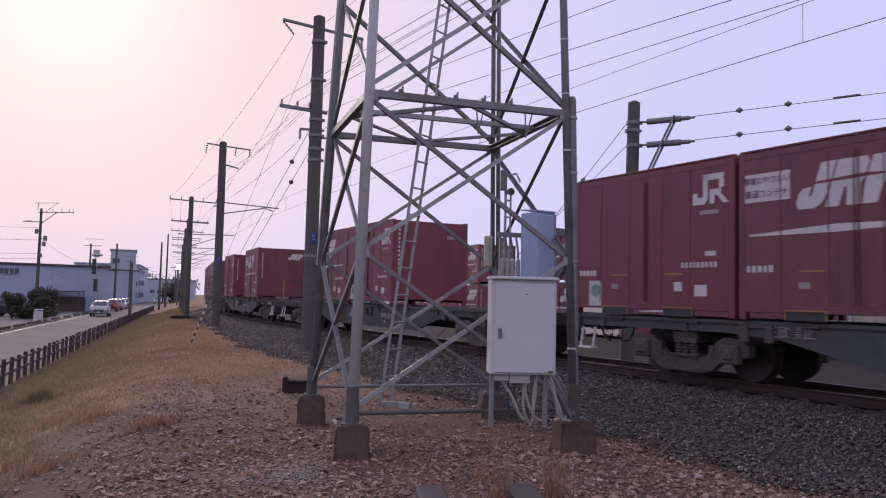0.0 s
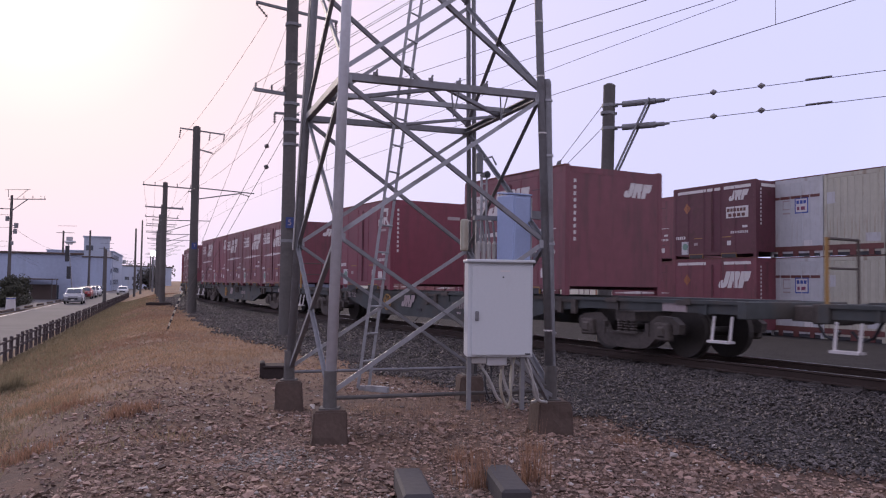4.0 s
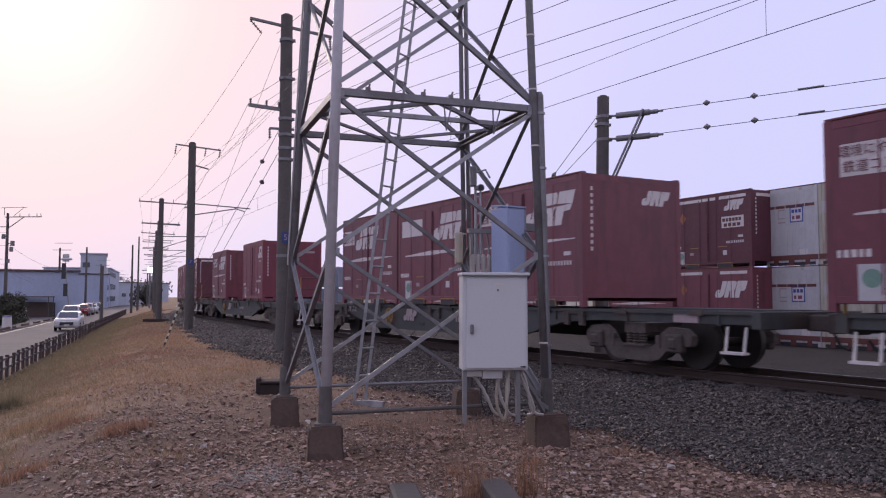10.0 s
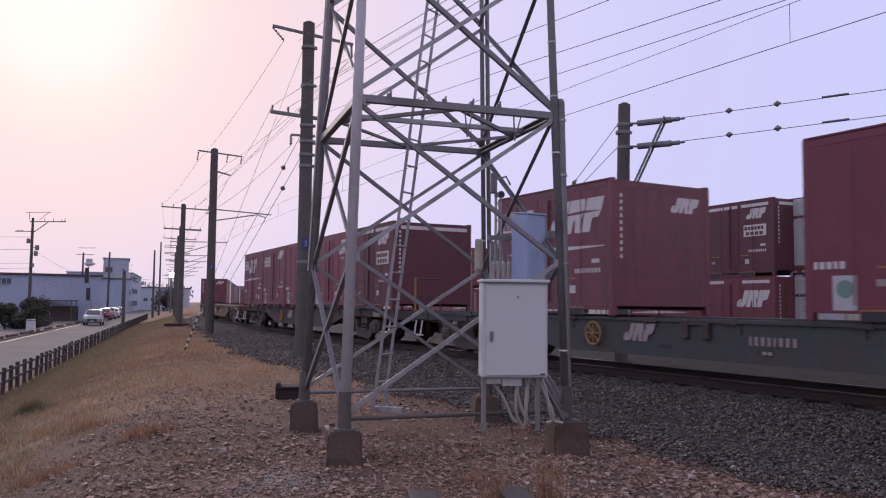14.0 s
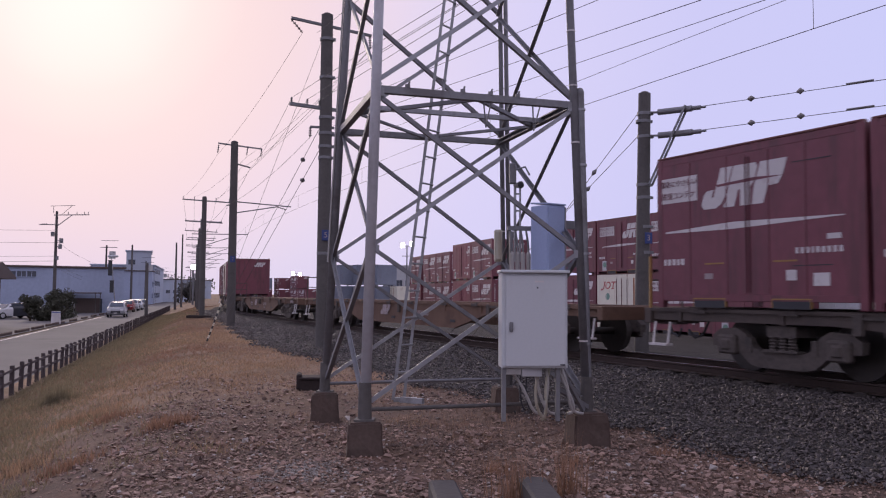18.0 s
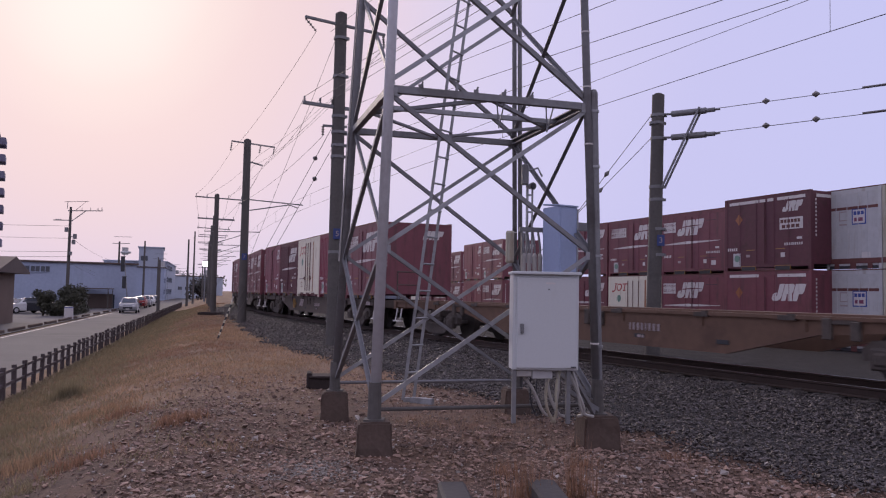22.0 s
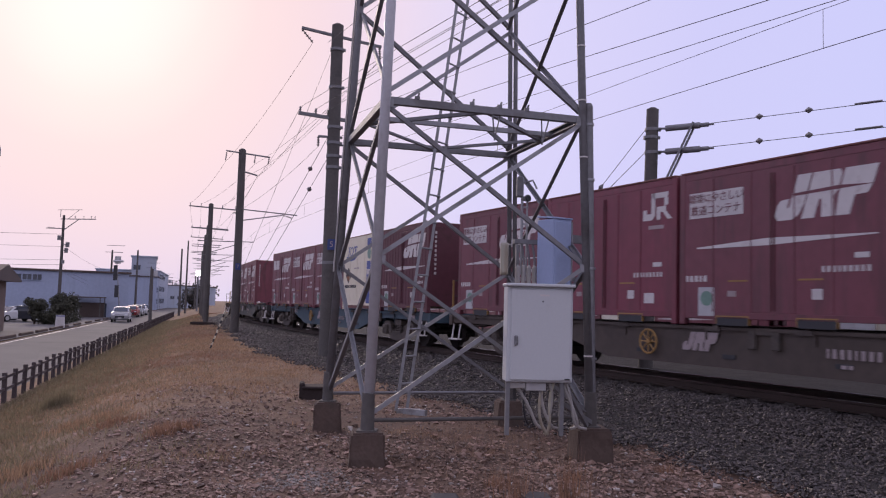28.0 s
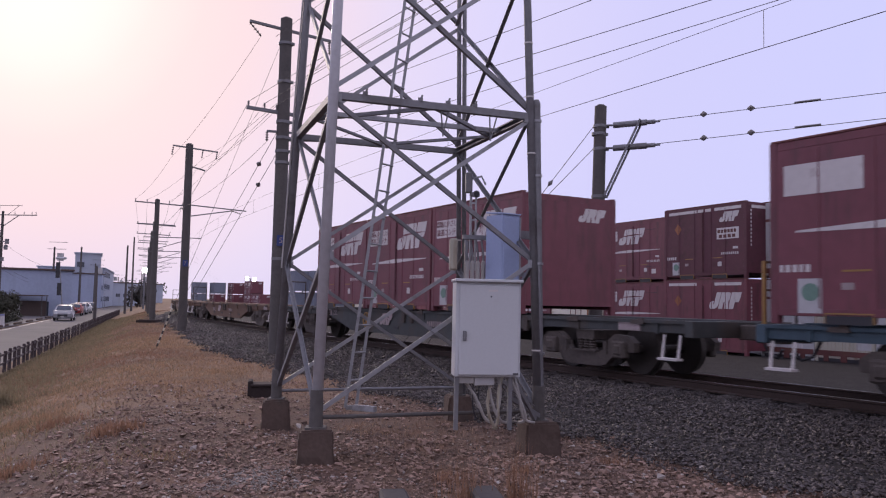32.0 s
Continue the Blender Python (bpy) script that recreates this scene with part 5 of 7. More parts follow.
def make_cabinet():
    cb = tagged(empty("control_cabinet", pose(0.862, 7.83, -0.026, 0, 0, 4)), "light grey steel control cabinet on two steel legs", "cabinet")
    w, h, d, z = 0.645, 0.925, 0.26, 0.825
    bm = boxes((0, d / 2 + 0.02, z + h / 2, w, d, h), bevel=0.008)
    part("body", bm, CAB, cb)
    part("lid", boxes((0, d / 2, z + h + 0.012, w + 0.03, d + 0.06, 0.03), bevel=0.006), CAB, cb, "overhanging rain lid")
    part("door", boxes((0.008, 0.01, z + h / 2 - 0.005, w - 0.055, 0.022, h - 0.05), bevel=0.006), CAB, cb, "plain closed door")
    hd = boxes((-0.235, -0.012, z + 0.40, 0.034, 0.02, 0.095), bevel=0.005)
    box(hd, -0.235, -0.026, z + 0.405, 0.018, 0.014, 0.06)
    part("door_handle", hd, GALV_DARK, cb, "small dark flush handle")
    part("maker_plate", boxes((0.27, -0.003, z + 0.035, 0.05, 0.004, 0.014)), NEAR_BLACK, cb)
    part("name_plate", boxes((0.04, -0.003, z + h - 0.085, 0.09, 0.004, 0.018)), MARK, cb, "small white name plate")
    bm = bmesh.new()
    tube(bm, (0.022, 0.0, z + h - 0.145), (0.022, -0.01, z + h - 0.145), 0.008, n=10)
    part("key_lock", bm, NEAR_BLACK, cb)
    for x in (-0.295, 0.235):
        part("leg", joined(boxes((x, 0.06, 0.59, 0.038, 0.008, 0.56)), boxes((x - 0.017, 0.085, 0.59, 0.006, 0.05, 0.56)), boxes((x + 0.017, 0.085, 0.59, 0.006, 0.05, 0.56))), GALV_DARK, cb)
    part("junction_box", boxes((-0.20, 0.12, z - 0.035, 0.15, 0.12, 0.065), bevel=0.006), PLASTIC, cb, "pale junction box under the cabinet")
    part("junction_box", boxes((-0.02, 0.13, z - 0.045, 0.20, 0.12, 0.085), bevel=0.006), PALE_GREY, cb, "grey cable entry box")
    runs = ((-0.25, 0.02, -0.06, 0.10, PLASTIC), (0.04, 0.03, 0.16, 0.20, PLASTIC), (0.08, -0.02, 0.05, 0.14, BEIGE), (0.13, 0.22, 0.02, 0.24, PLASTIC), (0.17, 0.08, 0.20, 0.10, BEIGE), (0.28, 0.42, 0.30, 0.52, PLASTIC), (0.25, 0.36, 0.50, 0.36, PLASTIC))
    for a, b, c, e, m in runs:
        pts = bow((a, 0.14, z), (b, 0.14, z - 0.28), (c, 0.18, z - 0.45), (e, 0.22, 0.36 if m is PLASTIC else 0.30))
        part("conduit", pipe(pts, 0.0155), m, cb, "ribbed pale conduit" if m is PLASTIC else "", smooth=True)
    for x in (-0.12, -0.06):
        part("cable", pipe(bow((x, 0.14, z), (x, 0.14, z - 0.2), (x - 0.02, 0.16, z - 0.3), (x + 0.05, 0.2, 0.40)), 0.008), NEAR_BLACK, cb)
    for a, b in (((0.28, 0.16, z - 0.02), (0.60, 0.5, 0.34)), ((0.22, 0.2, 0.62), (0.66, 0.55, 0.36))):
        bm = bmesh.new()
        angle_bar(bm, a, b, 0.04, 0.006)
        part("stay", bm, GALV_DARK, cb)


make_cabinet()


def make_blue_box():
    b = tagged(empty("relay_case", pose(1.125, 8.95, 1.70, 0, 0, 32)), "pale blue sheet-steel relay case bracketed to the tower", "electrical box")
    part("body", boxes((0, 0, 0.40, 0.26, 0.29, 0.80), bevel=0.008), CAB_BLUE, b)
    roof = boxes((0, -0.005, 0.808, 0.268, 0.305, 0.018), bevel=0.004)
    for v in roof.verts:
        v.co.z += 0.10 * (v.co.y + 0.16)
    part("lid", roof, CAB_BLUE, b, "sloping rain lid")
    part("side_panel", boxes((0.132, 0.0, 0.40, 0.012, 0.25, 0.74), bevel=0.004), CAB_BLUE, b)
    part("door", boxes((0.0, -0.150, 0.40, 0.23, 0.014, 0.74), bevel=0.004), CAB_BLUE, b)
    part("hinge_strip", boxes((0.118, -0.158, 0.40, 0.018, 0.012, 0.76)), GALV, b)
    part("bracket", boxes((0.24, -0.05, 0.60, 0.26, 0.06, 0.09), (0.24, -0.05, 0.15, 0.26, 0.05, 0.05)), GALV_DARK, b)
    return b


make_blue_box()


def make_fuse_rack():
    r = tagged(empty("terminal_rack", pose(0.92, 9.15, 1.72, 0, 0, 12)), "small steel rack of pale upright arresters and cables", "electrical rack")
    part("frame", boxes((0, 0, 0.545, 0.48, 0.05, 0.05), (0, 0, 0.02, 0.44, 0.05, 0.04), (-0.20, 0, 0.26, 0.03, 0.05, 0.5)), GALV_DARK, r)
    for i in range(6):
        bm = bmesh.new()
        x = -0.19 + i * 0.064
        tube(bm, (x, -0.02, 0.02), (x, -0.02, 0.25), 0.027, n=12)
        tube(bm, (x, -0.02, 0.25), (x, -0.02, 0.28), 0.027, 0.012, n=12)
        part("arrester", bm, PLASTIC, r, "pale upright arrester", smooth=False)
        part("lead", pipe(bow((x, -0.02, 0.27), (x + 0.01, -0.02, 0.36), (x - 0.025, 0, 0.5), (x - 0.02, 0, 0.545)), 0.013), GALV_DARK, r)
    j = tagged(empty("junction_box", pose(0.578, 9.05, 1.92)), "weathered pale grey junction box on the tower leg", "electrical box")
    part("body", boxes((0, 0, 0.14, 0.088, 0.12, 0.36), bevel=0.012), BEIGE, j)
    part("cover", boxes((0, -0.066, 0.14, 0.070, 0.014, 0.32), bevel=0.005), BEIGE, j)


make_fuse_rack()


def make_siren():
    s = tagged(empty("loudspeaker_set", pose(0.80, 9.45, 2.2)), "narrow grey box with a small horn loudspeaker on a pole", "loudspeaker")
    bm = bmesh.new()
    tube(bm, (0, 0, -0.3), (0, 0, 0.85), 0.016, n=8)
    tube(bm, (0.06, 0, -0.3), (0.06, 0, 0.62), 0.012, n=8)
    for z in (0.1, 0.3, 0.5):
        box(bm, 0.03, 0, z, 0.08, 0.02, 0.02)
    part("pole", bm, GALV, s)
    part("box", boxes((-0.03, 0.0, 0.74, 0.075, 0.10, 0.24), bevel=0.01), GALV_DARK, s)
    for z in (0.60,):
        bm = bmesh.new()
        tube(bm, (0.0, 0.02, z), (0.055, -0.13, z - 0.01), 0.020, 0.044, n=16)
        part("horn", bm, GALV_DARK, s, smooth=False)
        # black cap on the closed horn paints the shade in its mouth
        bm = bmesh.new()
        tube(bm, (0.052, -0.122, z - 0.01), (0.058, -0.138, z - 0.01), 0.036, 0.030, n=16)
        part("horn_mouth", bm, NEAR_BLACK, s)
    part("arm", pipe(((-0.02, 0, 0.78), (0.12, -0.02, 0.82), (0.17, -0.02, 0.72)), 0.012), GALV, s)


make_siren()


def make_trough():
    t = tagged(empty("cable_pit", pose(-2.12, 12.9, 0.0, 0, 0, 10)), "low dark concrete cable pit with an open lid", "cable pit")
    part("body", boxes((0, 0, 0.07, 0.44, 0.40, 0.18), bevel=0.015), TIMBER, t)
    part("lid", boxes((0.02, 0, 0.18, 0.48, 0.46, 0.04), bevel=0.012), TIMBER, t)
    part("end_block", boxes((-0.22, -0.02, 0.13, 0.08, 0.36, 0.24), bevel=0.02), TIMBER, t)
    for x, y, yaw in ((-0.02, 6.20, 6), (0.68, 6.34, 4)):
        k = tagged(empty("timber_baulk", pose(x, y, -0.012, 0, 0, yaw)), "old dark timber baulk half sunk in gravel", "timber")
        part("beam", boxes((0, -0.38, 0.03, 0.21, 0.80, 0.16), bevel=0.02), BAULK, k)


make_trough()


# ---- overhead line masts ----
def mast(name, x, y, z0, z1, r0, r1, label, lean=(0, 0)):
    m = tagged(empty(name, pose(x, y, z0)), label, "mast")
    bm = bmesh.new()
    tube(bm, (0, 0, -0.3), (lean[0], lean[1], z1 - z0), r0, r1, n=24)
    part("pole", bm, MAST, m, smooth=False)
    bm = bmesh.new()
    tube(bm, (lean[0], lean[1], z1 - z0), (lean[0], lean[1], z1 - z0 + 0.05), r1 * 0.9, r1 * 0.5, n=24)
    part("cap", bm, MAST, m)
    return m


def band(m, z, r, x=0.0, y=0.0):
    bm = bmesh.new()
    tube(bm, (x, y, z - 0.04), (x, y, z + 0.04), r, n=24)
    box(bm, x + r + 0.02, y, z, 0.06, 0.09, 0.07)
    part("band", bm, GALV_DARK, m)


def arm(m, a, b, w=0.07, name="cross_arm"):
    bm = bmesh.new()
    a, b = Vector(a), Vector(b)
    d = b - a
    mm = Matrix.Translation(a) @ d.to_track_quat("X", "Z").to_matrix().to_4x4()
    box(bm, d.length / 2, 0, 0, d.length, w, w, mm)
    return part(name, bm, GALV_DARK, m)


def insulator(m, p, q, r=0.05, n=5):
    p, q = Vector(p), Vector(q)
    bm = bmesh.new()
    tube(bm, p, q, 0.018, n=8)
    for i in range(n):
        c = p + (q - p) * ((i + 0.5) / n)
        d = (q - p).normalized() * 0.012
        tube(bm, c - d, c + d, r, r * 0.6, n=12)
    return part("insulator", bm, INSUL, m)


def plate_sign(m, p, text, yaw):
    sg = part("number_plate", boxes((0, 0, 0, 0.22, 0.012, 0.30), bevel=0.004), SIGN_BLUE, m, "small blue enamel plate with a white numeral")
    sg.matrix_basis = pose(*p, 0, 0, yaw)
    lettering(text, 0.22, MARK_DIM, sg, "numeral", pose(0, -0.009, 0, 90, 0, 0))


ax = Vector((math.cos(0.47), math.sin(0.47), 0))      # across the track, away from the walker


def make_masts():
    m = mast("line_mast", -3.47, 22.54, 0.05, 9.47, 0.20, 0.165, "tall dark concrete overhead line mast with cross arms")
    arm(m, ax * -1.05 + Vector((0, 0, 9.17)), ax * 1.35 + Vector((0, 0, 9.02)))
    insulator(m, ax * -1.05 + Vector((0, 0, 9.13)), ax * -0.72 + Vector((0, 0, 8.80)))
    insulator(m, ax * 1.3 + Vector((0, 0, 8.98)), ax * 1.32 + Vector((0, 0, 8.62)))
    arm(m, ax * -1.05 + Vector((0, 0, 6.74)), ax * 0.32 + Vector((0, 0, 6.70)), 0.09)
    for k in (-1.0, -0.55, -0.2):
        insulator(m, ax * k + Vector((0, 0, 6.76)), ax * k + Vector((0, 0, 6.93)), 0.04, 3)
    arm(m, ax * -0.45 + Vector((0, 0, 6.15)), ax * 0.25 + Vector((0, 0, 6.18)), 0.06)
    insulator(m, ax * -0.45 + Vector((0, 0, 6.14)), ax * -0.45 + Vector((0, 0, 5.86)), 0.05, 4)
    for z in (7.6, 6.45, 6.0, 5.62, 5.3, 8.7, 2.6):
        band(m, z, 0.198)
    plate_sign(m, (0.08, -0.21, 3.1), "5", 12)
    arm(m, ax * 0.1 + Vector((0, 0, 5.95)), ax * 4.1 + Vector((0, 0, 6.35)), 0.05, "cantilever")
    # far masts
    for (x, y, z0, z1, two) in ((-10.0, 37.28, 0.1, 8.6, True), (-15.0, 49.26, 0.0, 7.44, False), (-19.5, 63.5, 0.0, 7.4, False), (-22.6, 73.0, 0.0, 7.4, False), (-26.4, 85.0, 0.0, 7.4, False), (-30.2, 96.7, 0.0, 7.4, False), (-35.0, 112.0, 0.0, 7.4, False)):
        m = mast("line_mast", x, y, z0, z1, 0.20 if y < 40 else 0.16 if y < 60 else 0.13, 0.165 if y < 40 else 0.14 if y < 60 else 0.11, "dark concrete overhead line mast beside the track")
        if two:
            arm(m, ax * -0.75 + Vector((0, 0, z1 - 0.22)), ax * 1.3 + Vector((0, 0, z1 - 0.32)), 0.06)
            for k in (-0.72, 0.62, 1.28):
                insulator(m, ax * k + Vector((0, 0, z1 - 0.28)), ax * (k - 0.05) + Vector((0, 0, z1 - 0.68)), 0.05, 4)
            arm(m, (0, 0, z1 - 1.1), ax * 0.75 + Vector((0, 0, z1 - 1.25)), 0.06)
            arm(m, (0, 0, z1 - 2.9), ax * 2.75 + Vector((0, 0, z1 - 3.0)), 0.05, "cantilever")
            arm(m, (0, 0, z1 - 3.45), ax * 2.0 + Vector((0, 0, z1 - 3.05)), 0.05, "cantilever")
            insulator(m, ax * 2.0 + Vector((0, 0, z1 - 3.02)), ax * 2.5 + Vector((0, 0, z1 - 3.15)), 0.05, 5)
            insulator(m, ax * -0.32 + Vector((0, 0, z1 - 3.1)), ax * 0.0 + Vector((0, 0, z1 - 3.1)), 0.05, 4)
            plate_sign(m, (0.08, -0.21, 3.0), "7", 12)
        else:
            arm(m, ax * -1.3 + Vector((0, 0, z1 - 0.2)), ax * 1.6 + Vector((0, 0, z1 - 0.25)), 0.07)
            for k in (-1.25, -0.6, 0.7, 1.5):
                insulator(m, ax * k + Vector((0, 0, z1 - 0.2)), ax * k + Vector((0, 0, z1)), 0.04, 3)
            arm(m, ax * -1.1 + Vector((0, 0, z1 - 1.5)), ax * 1.1 + Vector((0, 0, z1 - 1.5)), 0.05)
            arm(m, ax * -0.7 + Vector((0, 0, z1 - 2.3)), ax * 2.7 + Vector((0, 0, z1 - 2.2)), 0.05, "cantilever")
            arm(m, (0, 0, z1 - 3.0), ax * 2.0 + Vector((0, 0, z1 - 2.3)), 0.045, "cantilever")
        if y > 40 and y < 60:
            part("base_slab", boxes((0.0, -0.55, 0.10, 1.5, 0.2, 0.16), (-0.1, 0.3, 0.10, 1.5, 0.2, 0.16), bevel=0.02), TIMBER, m)
    # anchor mast beyond the track
    m = mast("anchor_mast", 5.26, 21.9, -0.2, 7.08, 0.20, 0.165, "dark concrete anchor mast with two spring tensioners", lean=(0.14, -0.02))
    go = Vector((0.85, -0.527, 0))
    for z in (6.62, 5.98):
        a, b = Vector((0.14, 0, z + 0.10)) + go * 0.38, Vector((0.14, 0, z + 0.10)) + go * 1.52
        bm = bmesh.new()
        tube(bm, a, a + (b - a) * 0.8, 0.085, n=14)
        tube(bm, a + (b - a) * 0.8, b, 0.06, n=12)
        tube(bm, b, b + (b - a) * 0.12, 0.03, n=8)
        part("spring_tensioner", bm, GALV_DARK, m, "grey tubular spring tensioner")
        part("tensioner_link", pipe((Vector((0.14, 0, z + 0.13)), a), 0.03), GALV_DARK, m)
        band(m, z + 0.1, 0.195, 0.13, 0)
    for k in (-0.12, 0.12):
        side = Vector((-go.y, go.x, 0)) * k
        arm(m, Vector((0.1, 0, 4.75)) + go * 0.2 + side, Vector((0.14, 0, 6.80)) + go * 1.15 + side, 0.05, "strut")
    for z in (4.75, 4.4, 3.6, 2.9, 6.5):
        band(m, z, 0.200, 0.10, 0)
    plate_sign(m, (0.17, -0.22, 3.28), "3", 14)
    # earth stay with black and yellow guard
    g = tagged(empty("guy_wire", pose(-7.28, 24.4, -0.02)), "slanting guy wire in a thin black and pale striped guard", "guy wire")
    top = Vector((3.75, -1.83, 9.0))
    part("wire", pipe(((0, 0, 0), top), 0.005), WIRE, g)
    for i in range(12):
        a, b = top * (0.010 + 0.125 * i / 12), top * (0.010 + 0.125 * (i + 1) / 12)
        part("guard_band", pipe((a, b), 0.026), CREAM if i % 2 else NEAR_BLACK, g)


make_masts()


# ---- wires ----
def wire(name, pts, r=0.009, label="thin dark overhead wire", sag=0.0):
    cu_ = bpy.data.curves.new(name, "CURVE")
    cu_.dimensions, cu_.bevel_depth, cu_.bevel_resolution = "3D", r, 1
    sp = cu_.splines.new("POLY")
    sp.points.add(len(pts) - 1)
    for p, q in zip(sp.points, pts):
        p.co = (*q, 1)
    tmp = new("tmp", cu_)
    me = bpy.data.meshes.new_from_object(tmp.evaluated_get(bpy.context.evaluated_depsgraph_get()))
    bpy.data.objects.remove(tmp)
    me.materials.clear()
    me.materials.append(WIRE)
    ob = new(name, me)
    return tagged(ob, label, "wire", "overhead wires")


def sagged(a, b, sag, n=10):
    a, b = Vector(a), Vector(b)
    return [a.lerp(b, i / n) - Vector((0, 0, 4 * sag * (i / n) * (1 - i / n))) for i in range(n + 1)]


def along(off, z, s0, s1, step=4.0, sag=0.0, span=40.0):
    return [(*track(s, off)[:2], z - sag * math.sin(math.pi * ((s % span) / span)) ** 2 * 1.0) for s in np.arange(s0, s1 + 0.1, step)]


def make_wires():
    wire("contact_wire", along(0.0, 5.73, -60, 200), 0.0065, "thin dark contact wire above the track")
    wire("messenger_wire", along(0.0, 6.37, -60, 200, sag=0.10), 0.005)
    for s in np.arange(-6, 60, 10.0):
        x, y, _ = track(s, 0.0)
        wire("dropper_wire", [(x, y, 5.73), (x, y, 6.37 - 0.10 * math.sin(math.pi * ((s % 40.0) / 40.0)) ** 2)], 0.005, "short dropper wire between contact and messenger wires")
    # feeders hung from mast to mast
    feet = [Vector((x, y, 0)) for x, y in ((-3.47, 22.54), (-10.0, 37.28), (-15.0, 49.26), (-19.5, 63.5), (-22.6, 73.0), (-26.4, 85.0), (-30.2, 96.7), (-35.0, 112.0))]
    for spots in (((-0.72, 8.85), (-0.77, 7.95), (-1.25, 7.4), (-1.2, 7.4), (-1.2, 7.4), (-1.2, 7.4)), ((1.32, 8.66), (0.57, 7.95), (-0.6, 7.4), (-0.6, 7.4), (-0.6, 7.4), (-0.6, 7.4)),
                  ((1.32, 8.66), (1.23, 7.95), (0.7, 7.4), (0.7, 7.4), (0.7, 7.4), (0.7, 7.4)), ((-1.0, 6.96), (0.7, 7.35), (1.5, 7.4), (1.5, 7.4), (1.5, 7.4), (1.5, 7.4)),
                  ((-0.55, 6.96), (0.7, 7.35), (1.5, 7.3)), ((-0.2, 6.96), (0.3, 7.4), (0.7, 7.3)), ((-0.45, 5.9), (-0.3, 5.6), (-0.7, 5.2), (-0.7, 5.2))):
        for (a, za), (b, zb), f, g in zip(spots, spots[1:], feet, feet[1:]):
            wire("feeder_wire", sagged(f + ax * a + Vector((0, 0, za)), g + ax * b + Vector((0, 0, zb)), 0.22), 0.006, "thin dark feeder wire carried by the masts")
    # and on over the path from the near mast
    for k, z, off, near in ((-1.0, 6.96, -4.55, 6.48), (-0.55, 6.96, -4.10, 6.63), (-0.2, 6.96, -3.75, 6.75), (0.25, 7.65, -3.30, 7.19)):
        a = feet[0] + ax * k + Vector((0, 0, z))
        wire("feeder_wire", [a] + [Vector((*track(q, off)[:2], near + (z - near) * (q - 5) / 12.2)) for q in (14, 11, 8, 5, 2, -1, -4, -7, -10, -14)], 0.006, "thin dark feeder wire carried by the masts")
    for off, z, rise in ((-3.4, 5.05, 0.070), (-3.4, 5.60, 0.065), (-2.3, 5.31, 0.045), (-3.9, 8.0, 0.05)):
        wire("feeder_wire", [(*track(s, off)[:2], z + rise * s) for s in np.arange(-14, 17.1, 1.0)], 0.005, "thin dark feeder wire carried by the masts")
    # wires that end at the anchor mast and at the near mast
    for z0, z1 in ((6.62, 7.55), (5.98, 7.0)):
        a = Vector((5.40, 21.9, z0 - 0.12))
        b = a + Vector((0.85, -0.527, 0)) * 30
        b.z = z1
        w = wire("anchor_wire", sagged(a, b, 0.05), 0.009, "tensioned anchor wire with string insulators")
        for f in (0.093, 0.132, 0.245):
            p = a.lerp(b, f)
            d = (b - a).normalized()
            bm = bmesh.new()
            tube(bm, p - d * 0.09, p, 0.02, 0.085, n=8)
            tube(bm, p, p + d * 0.09, 0.085, 0.02, n=8)
            part("insulator", bm, INSUL, w)
        d = (b - a).normalized()
        part("turnbuckle", pipe((a.lerp(b, 0.166), a.lerp(b, 0.186)), 0.024), INSUL, w)
        a = Vector((5.25, 21.9, z0 - 0.05))
        b = Vector((0.6, 24.8, 0.0)) if z0 > 6.3 else Vector((-0.2, 25.3, 0.0))
        w = wire("guy_wire", sagged(a, b, 0.0, 2), 0.009, "slanting guy wire with an insulator")
        d = (b - a).normalized()
        p = a + d * 2.05
        bm = bmesh.new()
        tube(bm, p - d * 0.1, p, 0.02, 0.07, n=8)
        tube(bm, p, p + d * 0.1, 0.07, 0.02, n=8)
        part("insulator", bm, INSUL, w)
        a = Vector((-3.47, 22.54, z0 - 0.08))
        b = Vector((-11.4, 39.5, z0 - 6.7))
        w = wire("guy_wire", sagged(a, b, 0.0, 2), 0.009, "slanting guy wire with an insulator")
        d = (b - a).normalized()
        p = a + d * 2.6
        bm = bmesh.new()
        tube(bm, p - d * 0.12, p, 0.02, 0.08, n=8)
        tube(bm, p, p + d * 0.12, 0.08, 0.02, n=8)
        part("insulator", bm, INSUL, w)


make_wires()


